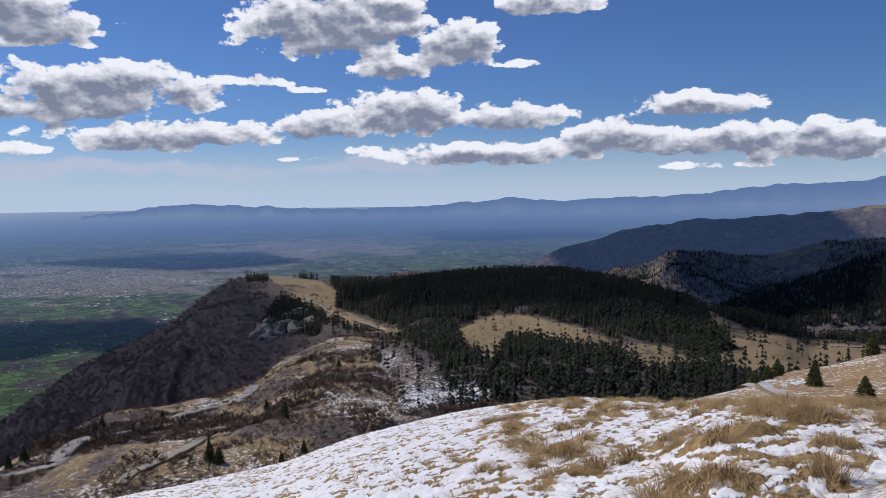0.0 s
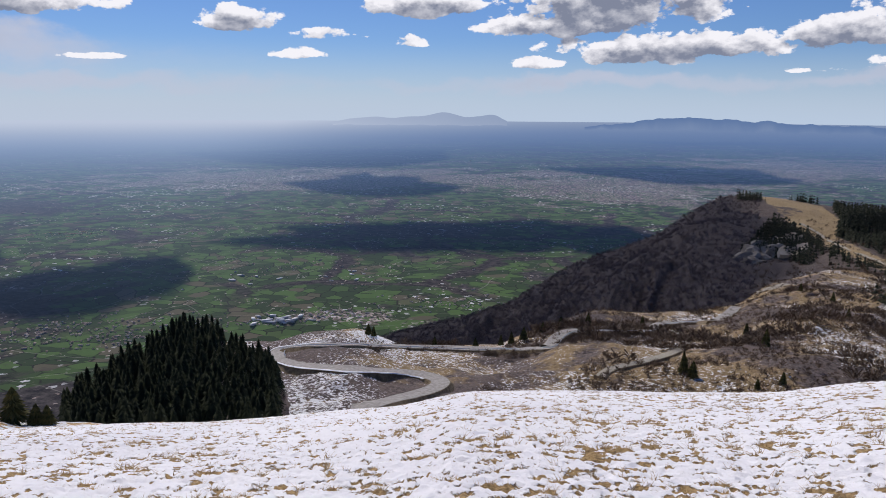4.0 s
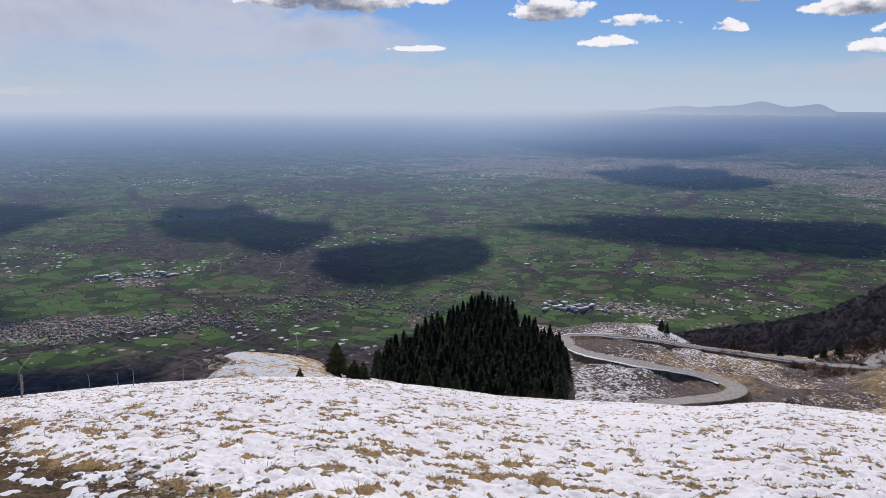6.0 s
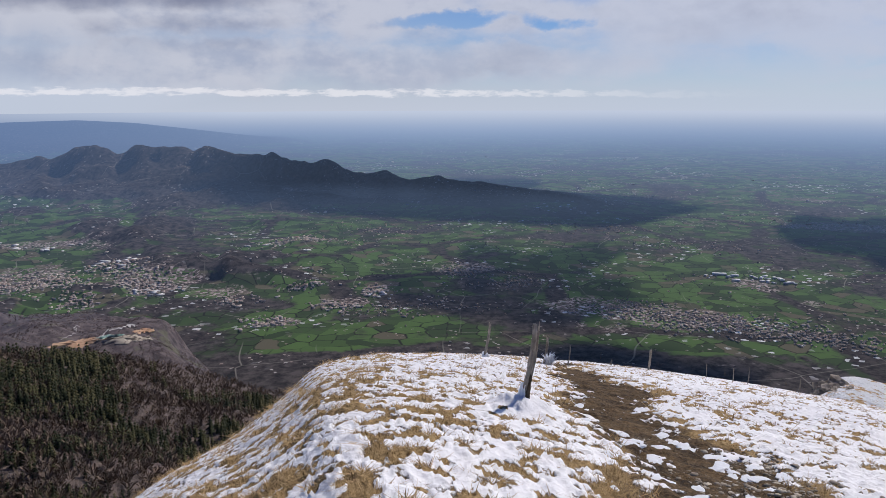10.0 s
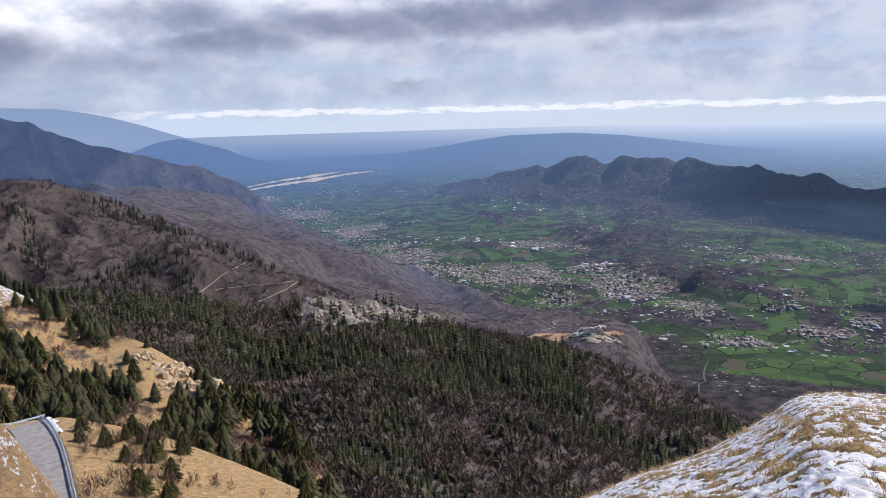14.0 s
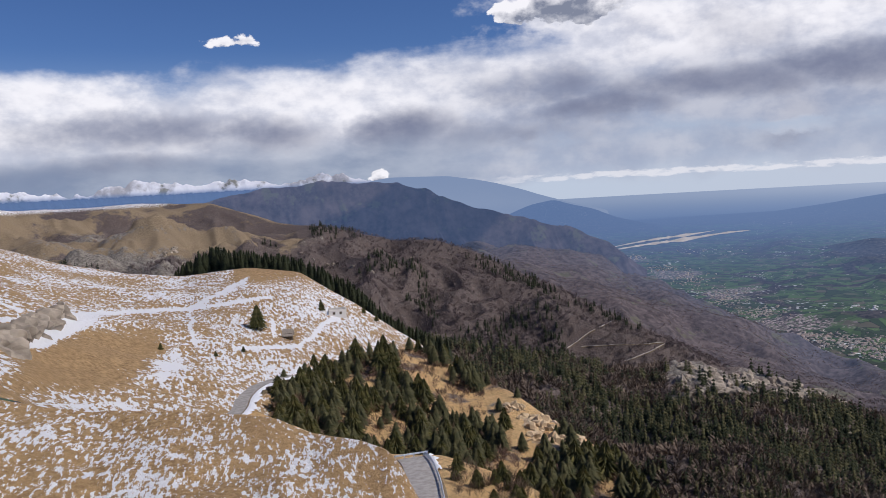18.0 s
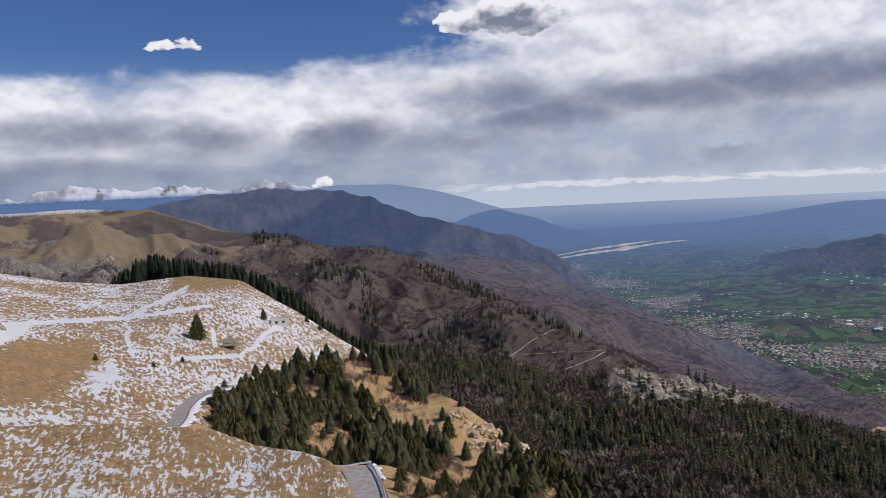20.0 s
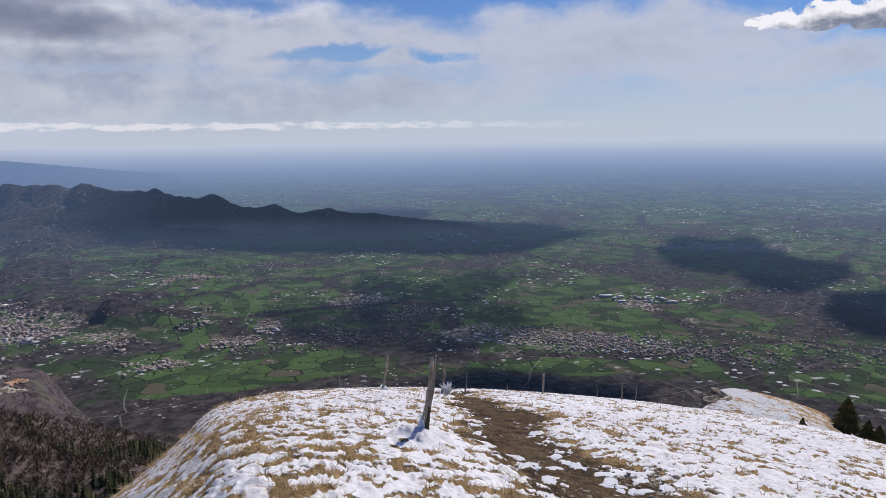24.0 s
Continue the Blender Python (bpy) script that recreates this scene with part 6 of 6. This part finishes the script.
def cottage(name, p, turn, label, wall_mat, roof_mat, l=9, w=6, h=3):
    thing = tagged(new(name), label, "house")
    V, F = box(-l / 2, l / 2, -w / 2, w / 2, -1.5, h)
    part("wall", V, F, wall_mat, thing)
    V = [(-l / 2 - .4, -w / 2 - .5, h - .2), (l / 2 + .4, -w / 2 - .5, h - .2), (l / 2 + .4, 0, h + 2), (-l / 2 - .4, 0, h + 2), (l / 2 + .4, w / 2 + .5, h - .2), (-l / 2 - .4, w / 2 + .5, h - .2)]
    V += [(x, y, z + 0.25) for x, y, z in V]
    part("roof", V, [(0, 1, 2, 3), (3, 2, 4, 5), (6, 9, 8, 7), (9, 11, 10, 8), (0, 6, 7, 1), (5, 4, 10, 11), (0, 3, 9, 6), (3, 5, 11, 9), (1, 7, 8, 2), (2, 8, 10, 4)], roof_mat, thing)
    part("door", *box(-0.5, 0.5, -w / 2 - 0.06, -w / 2, -0.2, 2.0), BARK, thing)
    for x in (-l / 3, l / 3):
        part("window", *box(x - 0.5, x + 0.5, -w / 2 - 0.05, -w / 2, 0.9, 2.0), BARK, thing)
    thing.matrix_basis = pose(*p, 0, 0, turn)


ruin(at_one(snowy_hill, 156.0, -8.4), 160)
cottage("hut", at_one(snowy_hill, 159.6, -9.75), 150, "small dark stone hut on the snowy hill", BARK, GREYWOOD, 3, 2.2, 1.2)
cottage("farmhouse", at_one(ridge, -30.7, -12.4), 20, "low farmhouse with a reddish roof in the valley", PLASTER, ROOFTILE, 14, 7, 3)

# ---------- the near posts, stones and grass ----------
def ground_spot(a, r):
    x, y, z, *_ = summit(np.atleast_1d(np.array(a, float)), np.atleast_1d(np.array(r, float)))
    return np.stack([x, y, z], -1)


def stake_mesh(h, r0, r1, seed, rings=9, sides=9, bend=0.05):
    """A split, weathered stake: a ridged prism with a broken top."""
    g = np.random.default_rng(seed)
    prof = r0 * (0.75 + 0.5 * g.random(sides))
    V, F = [], []
    for k in range(rings):
        f = k / (rings - 1)
        c = bend * h * np.array([math.sin(2.2 * f), 0.4 * math.sin(3.1 * f)])
        for i in range(sides):
            a = 2 * math.pi * i / sides
            rr = prof[i] * (1 - f) + prof[i] * f * r1 / r0 + 0.006 * g.normal()
            z = h * f + (h * 0.05 * g.normal() if k == rings - 1 else 0)
            V.append((c[0] + rr * math.cos(a), c[1] + rr * math.sin(a), z - 0.25 * (k == 0)))
    for k in range(rings - 1):
        F += [(k * sides + i, k * sides + (i + 1) % sides, (k + 1) * sides + (i + 1) % sides, (k + 1) * sides + i) for i in range(sides)]
    F.append(tuple((rings - 1) * sides + i for i in range(sides)))
    return V, F


def fence_post(a, r, h, thick, label, seed, lean=(0, 0), splint=False, clump=False):
    thing = tagged(new("fence_post"), label, "post", "old fence posts")
    part("stake", *stake_mesh(h, thick, thick * 0.8, seed), GREYWOOD, thing)
    if splint:
        ob = part("splint", *stake_mesh(h * 0.98, thick * 0.45, thick * 0.3, seed + 1), GREYWOOD, thing)
        ob.location = (0.06, 0.12, 0)
        ob = part("bark_strip", *stake_mesh(h * 0.34, thick * 0.8, thick * 0.35, seed + 2), BARK, thing, "dark torn bark at the base")
        ob.location = (0.05, -0.03, 0)
        V, F = stake_mesh(0.26, thick * 1.5, thick * 0.7, seed + 3, 6, 9)
        ob = part("snow_crust", V, F, SNOW, thing, "snow plastered on the base")
        ob.location = (-0.03, 0, -0.05)
    if clump:
        me = PEBBLES[1].copy()
        me.materials.clear()
        me.materials.append(SNOW)
        ob = new("snow_clump", me)
        ob.parent, ob.location, ob.scale = thing, (0.05, 0.08, 0.08), (0.13, 0.13, 0.28)
        tagged(ob, "rime and snow clinging to the base")
    q = ground_spot(a, r)[0]
    thing.matrix_basis = pose(q[0], q[1], q[2] - 0.05, lean[0], lean[1], a)
    return thing


fence_post(83.0, 10.0, 1.0, 0.042, "weathered split fence post leaning in a snow mound", 1, (3, 6), True)
fence_post(85.1, 25.5, 1.3, 0.050, "grey fence post with snow at its foot", 5, (0, 7), clump=True)
fence_post(80.6, 25.0, 1.1, 0.046, "grey fence post behind a rime-covered bush", 6, (0, 4), clump=True)
fence_post(78.7, 30.0, 0.85, 0.028, "thin grey fence post by the path", 7, (0, 3))
fence_post(72.8, 33.0, 0.95, 0.050, "pale fence post on the snowy brow", 8, (0, 1))
for k, (a, r, h) in enumerate(((68.7, 36, 0.7), (66.9, 36, 0.7), (65.9, 36, 0.8), (62.6, 36, 0.7), (75.5, 33, 0.35))):
    fence_post(a, r, h, 0.018, "thin dark fence stake on the brow", 20 + k, (0, 2 * k - 4))

# a bush full of rime behind the posts, and dry stalks along the brow
q = ground_spot(80.2, 24.0)[0]
V, F = bare_crown(150, 77, 0.030)
thing = tagged(new("bush", raw_mesh("bush", V, F, SNOW)), "small bush white with rime beside an old fence post", "bush")
thing.matrix_basis = Matrix.LocRotScale(Vector(q), Euler((0, 0, 1.0)), (0.62, 0.62, 0.55))
az, r = np.concatenate([rng.uniform(60, 73, 46), rng.uniform(74, 90, 30)]), np.concatenate([rng.uniform(30, 37, 46), rng.uniform(9, 28, 30)])
scatter("dry_stalks", [bare_crown(5, 90 + k, 0.012) for k in range(5)], ground_spot(az, r), rng.uniform(0.25, 0.6, 76), SCRUB, "thin dry stalks standing on the snowy brow", "stalks", 0.5)

# stones of the path
az, r = rng.normal(56, 5.0, 620), rng.uniform(3.3, 7.0, 620)
az = az + (r - 5.5) * 2.2
x, y, z, snow, path, tuss, drift = summit(az, r)
ok = np.where(path > 0.08)[0][:290]
for k in ok:
    s = rng.uniform(0.022, 0.07) * (1.6 if rng.random() < 0.2 else 1.0)
    ob = tagged(new("stone", PEBBLES[k % 6]), "pale angular stone lying on the path", "stone", "stones of the path")
    ob.matrix_basis = Matrix.LocRotScale(Vector((x[k], y[k], z[k] + 0.2 * s)), Euler((rng.uniform(-0.3, 0.3), rng.uniform(-0.3, 0.3), rng.uniform(0, 6.28))), (s, s * rng.uniform(0.6, 1), s))


# loose rubble of the path, too small to count
n = 5200
az, r = rng.normal(55, 5.5, n), 3.3 * np.exp(rng.uniform(0, 1.15, n))
az = az + np.minimum(r - 5.5, 4) * 2.6
x, y, z, snow, path, tuss, drift = summit(az, r)
ok = (path > 0.05) & (fbm(x / 0.8, y / 0.8, 2, 59) > -0.35) & (snow < 0.62)
RUBBLE_BITS = []
for k in range(5):
    me = rock_data(60 + k, 1, 0.35, 0.55)
    RUBBLE_BITS.append((np.array([tuple(v.co) for v in me.vertices]), [tuple(f.vertices) for f in me.polygons]))
scatter("path_rubble", RUBBLE_BITS, np.stack([x, y, z], -1)[ok], (0.008 + 0.030 * rng.random(n) ** 2)[ok], RUBBLE_FINE, "pale broken stones strewn over the path", "rubble", 1.2)


def tuft(n, droop, seed, fine=False, wide=0.05):
    """A tuft of grass blades, one unit tall, bent over by winter."""
    g = np.random.default_rng(seed)
    V, F = [], []
    for k in range(n):
        a, l, o = g.uniform(0, 6.28), g.uniform(0.7, 1.15), g.uniform(0.1, droop)
        a = a * 0.5 + 0.6
        d = np.array([math.cos(a), math.sin(a), 0])
        s = np.array([-math.sin(a), math.cos(a), 0]) * wide
        p0 = np.array([g.normal(0, 0.22), g.normal(0, 0.22), -0.1])
        p1 = p0 + d * o * 0.45 * l + np.array([0, 0, 0.68 * l])
        p2 = p0 + d * o * 1.25 * l + np.array([0, 0, 0.75 * l * (1.2 - 0.5 * min(o, 1.3))])
        b = len(V)
        if fine:
            V += [p0 - s, p0 + s, p2]
            F += [(b, b + 1, b + 2)]
        else:
            V += [p0 - s, p0 + s, p1 + s * 0.8, p1 - s * 0.8, p2]
            F += [(b, b + 1, b + 2, b + 3), (b + 3, b + 2, b + 4)]
    return np.array(V), F


# crusts of snow left on the path
az, r = rng.uniform(44, 84, 900), rng.uniform(4.0, 14.0, 900)
x, y, z, snow, path, tuss, drift = summit(az, r)
LUMPS = [rock_data(20 + k, 3, 0.55, 0.45) for k in range(4)]
for me in LUMPS:
    me.materials.append(SNOW)
    me.polygons.foreach_set("use_smooth", np.ones(len(me.polygons), bool))
for k in np.where((path > 0.3) & (snow < 0.4))[0][:70]:
    s = rng.uniform(0.03, 0.10)
    ob = tagged(new("snow_lump", LUMPS[k % 4]), "small crust of melting snow on the trodden path", "snow", "snow crusts of the path")
    ob.matrix_basis = Matrix.LocRotScale(Vector((x[k], y[k], z[k])), Euler((0, 0, rng.uniform(0, 6.28))), (s * 1.7, s * 1.1, s * 0.28))

TUFTS = [tuft(15, 1.6, 60 + k, True, 0.035) for k in range(8)]
TUSSOCKS = [tuft(150, 1.6, 80 + k, False, 0.012) for k in range(5)]
n = 90000
az, r = rng.uniform(-46, 189, n), 3.0 * np.exp(rng.uniform(0, 2.5, n))
x, y, z, snow, path, tuss, drift = summit(az, r)
ok = (snow < 0.45) & (path < 0.25 + 0.35 * rng.random(n))
scatter("grass_tufts", TUFTS, np.stack([x, y, z], -1)[ok], (0.036 + 0.056 * rng.random(n))[ok] * (1 + 0.3 * (r[ok] > 12)), STRAW, "bleached winter grass standing through the snow", "grass", 1.45)
n = 2600
az, r = rng.uniform(-46, -6, n), rng.uniform(4.5, 30, n)
x, y, z, snow, path, tuss, drift = summit(az, r)
ok = (tuss > 0.22)
scatter("grass_tussocks", TUSSOCKS, np.stack([x, y, z - 0.05], -1)[ok], (0.14 + 0.15 * rng.random(n))[ok], STRAW, "large drooping tussocks of straw-coloured grass", "grass", 1.3)

# ---------- villages, works, river and quarry on the plain ----------
def on_plain(a, e):
    return land(a, e)[:3]


def house_shapes(l, w, h, roof):
    """Walls and a gable roof, one after the other."""
    V, F = box(-l / 2, l / 2, -w / 2, w / 2, -3, h)
    R = [(-l / 2 - 1, -w / 2 - 1, h), (l / 2 + 1, -w / 2 - 1, h), (l / 2 + 1, 0, h + roof), (-l / 2 - 1, 0, h + roof), (l / 2 + 1, w / 2 + 1, h), (-l / 2 - 1, w / 2 + 1, h)]
    return (np.array(V), F), (np.array(R), [(0, 1, 2, 3), (3, 2, 4, 5), (0, 3, 5), (1, 4, 2)])


TOWNS = [(68, -15.5, 3.2, 0.38, 620), (61, -15.8, 3.4, 0.30, 360), (74, -14.9, 1.4, 0.30, 160), (86.3, -12.6, 0.9, 0.3, 110), (82.5, -13.3, 1.2, 0.3, 110), (90, -15.3, 3, 0.35, 110)]
TOWNS += [(50, -14.6, 5, 0.35, 260), (45, -15.6, 2.5, 0.3, 120), (34.5, -15.3, 1.3, 0.12, 60), (30, -14.9, 2.5, 0.25, 70), (21, -14.2, 2.2, 0.3, 80), (48, -8.4, 1.6, 0.15, 60), (62, -8.3, 3, 0.2, 90), (77, -9.4, 3, 0.25, 110), (92, -9.5, 3, 0.25, 120),
          (70, -10.4, 3, 0.2, 80), (33, -11.4, 3, 0.3, 60), (12, -9.9, 3, 0.3, 60), (55, -11.6, 2, 0.2, 30), (95, -13, 25, 1.8, 260), (30, -11, 22, 2.2, 260)]
az = np.concatenate([rng.normal(a, sa, n) for a, e, sa, se, n in TOWNS])
el_ = np.minimum(np.concatenate([rng.normal(e, se, n) for a, e, sa, se, n in TOWNS]), -3.5)
keep = el_ < -7.5
az, el_ = az[keep], el_[keep]
P, scale, km = on_plain(az, el_)
# on the wooded foot of the mountain the hamlets stand on its slope
big = rng.uniform(0.55, 1.0, len(az)) * scale
walls, roofs = zip(*[house_shapes(l, w, h, rf) for l, w, h, rf in ((14, 10, 4, 1.6), (18, 10, 4, 1.6), (11, 9, 3.5, 1.4), (24, 10, 5, 1.6))])
state = rng.bit_generator.state
scatter("village_walls", list(walls), P, big, PLASTER, "pale walls of villages on the plain", "village")
rng.bit_generator.state = state
scatter("village_roofs", list(roofs), P, big, ROOFTILE, "brown tiled roofs of villages on the plain", "village")
# the valley towns towards the river, with redder roofs
VALLEY = [(123, -10.9, 0.9, 0.12, 110), (120.5, -11.3, 1.2, 0.25, 220), (117.5, -11.9, 1.4, 0.35, 280), (114.5, -12.3, 1.2, 0.4, 200), (113.2, -13.6, 0.8, 0.25, 100), (110.5, -11.6, 1.0, 0.35, 220), (109, -12.8, 0.9, 0.35, 180), (128.5, -8.4, 0.9, 0.35, 150), (126, -9.5, 1.0, 0.25, 150), (130.8, -7.2, 0.8, 0.3, 110), (132.5, -6.3, 0.9, 0.15, 90), (134.6, -5.45, 0.7, 0.1, 70),
          (95.5, -15.0, 0.8, 0.2, 60), (92.8, -14.0, 0.7, 0.18, 70), (97.8, -10.35, 1.8, 0.2, 200), (100.5, -15.9, 0.9, 0.2, 60), (98, -13.6, 0.8, 0.12, 50), (103, -14.2, 1.0, 0.2, 50)]
az = np.concatenate([rng.normal(a, sa, n) for a, e, sa, se, n in VALLEY])
el_ = np.concatenate([rng.normal(e, se, n) for a, e, sa, se, n in VALLEY])
P, scale, km = on_plain(az, el_)
big = rng.uniform(0.7, 1.35, len(az)) * scale
state = rng.bit_generator.state
scatter("village_walls", list(walls), P, big, PLASTER, "white house walls of the valley towns", "village")
rng.bit_generator.state = state
scatter("village_roofs", list(roofs), P, big, BRICK_ROOF, "red-brown roofs of the valley towns", "village")
WORKSITES = [(65.2, -12.3, 1.3, 0.18, 26), (34.3, -15.2, 1.0, 0.15, 26), (37.0, -12.0, 2.0, 0.3, 10), (29.5, -12.2, 2.0, 0.3, 10), (118.5, -9.25, 0.9, 0.14, 18), (115, -9.8, 1.3, 0.12, 16), (110.6, -11.2, 1.2, 0.3, 26), (108.6, -13.2, 0.9, 0.12, 16), (97.8, -11.5, 0.5, 0.06, 4), (92.5, -14.3, 0.9, 0.12, 10), (101, -10.4, 0.8, 0.1, 8), (30, -8.4, 1.3, 0.12, 14), (129, -5.2, 1.6, 0.12, 24), (60, -7, 30, 1.5, 60), (10, -6, 10, 1.2, 50), (85, -6, 14, 0.8, 40)]
az = np.concatenate([rng.normal(a, sa, n) for a, e, sa, se, n in WORKSITES])
el_ = np.minimum(np.concatenate([rng.normal(e, se, n) for a, e, sa, se, n in WORKSITES]), -3.4)
P, scale, km = on_plain(az, el_)
halls = [(np.array(V), F) for V, F in (box(-30, 30, -14, 14, -4, 9), box(-45, 45, -18, 18, -4, 10), box(-18, 18, -12, 12, -4, 8))]
scatter("factory_halls", halls, P, rng.uniform(0.3, 0.65, len(az)) * np.where((np.arange(len(az)) < 52) | ((np.arange(len(az)) >= 72) & (np.arange(len(az)) < 148)), 1.35, 1.0) * scale, WORKS, "pale flat-roofed factory halls on the plain", "factories")


def patch(name, ring_line, width, mat, label, category, where):
    """A ragged strip of ground along a line of (heading, height angle)."""
    c = glide(ring_line, 10)
    w = width * (0.45 + 1.1 * np.abs(fbm(np.arange(len(c)) / 4.0, np.zeros(len(c)), 4, 7))) * np.sqrt(np.sin(np.linspace(0.03, 3.11, len(c))))
    rows = [where(c[:, 0], c[:, 1] + w * k) for k in (-1, -0.4, 0.3, 1)]
    sheet(name, np.stack(rows, 1), mat, label, category)


def lifted(a, e):
    return on_plain(a, e)[0] + np.array([0, 0, 6.0])


def on_foot(a, e):
    return foot_slope.at(np.asarray(a), foot_slope.step_at(a, e)) + np.array([0, 0, 1.5])


patch("river_gravel", [(136.0, -4.75), (133.4, -4.35), (131.0, -4.1), (128.9, -3.85)], 0.07, SHINGLE, "pale side arm of the gravel river", "river", lifted)
patch("river_gravel", [(136.6, -5.05), (133.6, -4.65), (131.1, -4.4), (128.4, -4.05), (126.5, -3.9)], 0.09, SHINGLE, "wide pale gravel bed of a river", "river", lifted)


def blotch(name, a, e, wa, we, mat, label, category, up, seed):
    """A ragged patch of ground on the mountain foot."""
    t = np.linspace(0, 2 * np.pi, 65)[:-1]
    rim = 1 + 0.45 * fbm(2.0 * np.cos(t) + seed, 2.0 * np.sin(t), 4, seed)
    rings = []
    for f in (0.0, 0.35, 0.7, 1.0):
        p = on_foot(a + wa * f * rim * np.cos(t), e + we * f * rim * np.sin(t)) + np.array([0, 0, up - 1.5 * (f == 1.0)])
        rings.append(np.vstack([p, p[:1]]))
    sheet(name, np.stack(rings, 0), mat, label, category)


blotch("quarry", 113.6, -16.05, 1.2, 0.22, EARTH, "orange earth of an open quarry", "quarry", 1.0, 501)
blotch("quarry", 110.6, -16.15, 1.6, 0.26, SAND, "sandy floor of an open quarry", "quarry", 1.4, 502)
blotch("quarry", 109.2, -15.75, 0.7, 0.12, EARTH, "orange bank of an open quarry", "quarry", 2.0, 503)
blotch("quarry_pond", 111.6, -15.95, 0.9, 0.09, POND, "milky green quarry pond", "pond", 3.0, 504)
for line in ([(114.6, -15.8), (113.8, -15.5), (113.5, -15.25), (113.7, -15.05), (113.2, -14.95)], [(111.9, -15.75), (111.0, -15.5), (110.2, -15.35), (109.6, -15.45)], [(112.6, -16.2), (111.8, -15.75), (111.2, -15.5)]):
    patch("quarry_road", line, 0.035, SHINGLE, "pale quarry road", "track", lambda a, e: on_foot(a, e) + np.array([0, 0, 3.0]))


# ---------- clouds high over the plain that shade it ----------
def shade_cloud(a, e, wa, we, seed, r=None, mat=MIST):
    """A flat-bottomed cloud, standing between the sun and a stretch of the land."""
    t = np.linspace(0, 2 * np.pi, 49)[:-1]
    rim = np.clip(1 + (0.6 if r is None else 0.2) * fbm(2.4 * np.cos(t) + seed, 2.4 * np.sin(t), 5, seed, 0.6), 0.25, 2)
    rings = []
    for f, up in ((0.0, 0.0), (0.55, 0.0), (1.0, 40.0), (0.8, 130.0), (0.4, 230.0), (0.0, 260.0)):
        if r is None:
            p = on_plain(a + wa * f * rim * np.cos(t), np.minimum(e + we * f * rim * np.sin(t), -1.6))[0]
        else:
            q = r + we * f * rim * np.sin(t)
            p = spot(a + wa * f * rim * np.cos(t), np.full(len(t), float(e)), q)
        rise = (2700.0 - p[:, 2]) / sun_way.z
        p = p + rise[:, None] * np.array(sun_way)
        p[:, 2] += up
        rings.append(np.vstack([p, p[:1]]))
    sheet("cloud", np.stack(rings, 0), mat, "cumulus cloud high over the plain", "cloud")


for k, row in enumerate([(48, -11.0, 4.6, 0.75), (43.5, -10.5, 2.6, 0.6), (55, -9.2, 3.0, 0.35), (27, -5.2, 4.5, 0.5), (20, -8.6, 12, 0.75), (60, -8.3, 4.5, 0.6), (76, -7.7, 8, 0.5), (11, -8.8, 4.8, 0.9), (6, -4.3, 6, 0.45), (-16, -2.9, 6, 0.3), (86, -7.2, 12, 1.0), (72, -18.6, 10, 1.3), (87.5, -7.2, 7, 1.1), (29, -3.2, 8, 0.3)]):
    shade_cloud(*row, 300 + 7 * k)
shade_cloud(-19, -6.5, 15, 400, 401, 1020, THIN_MIST)
shade_cloud(15, -11, 18, 440, 402, 1080, THIN_MIST)
shade_cloud(80, -12.6, 8, 2.0, 404, None, THIN_MIST)
shade_cloud(150, -2.5, 7, 300, 405, 3450, THIN_MIST)
shade_cloud(-37, -6, 11, 430, 403, 1980)
shade_cloud(-31, -3.5, 14, 650, 407, 3050)
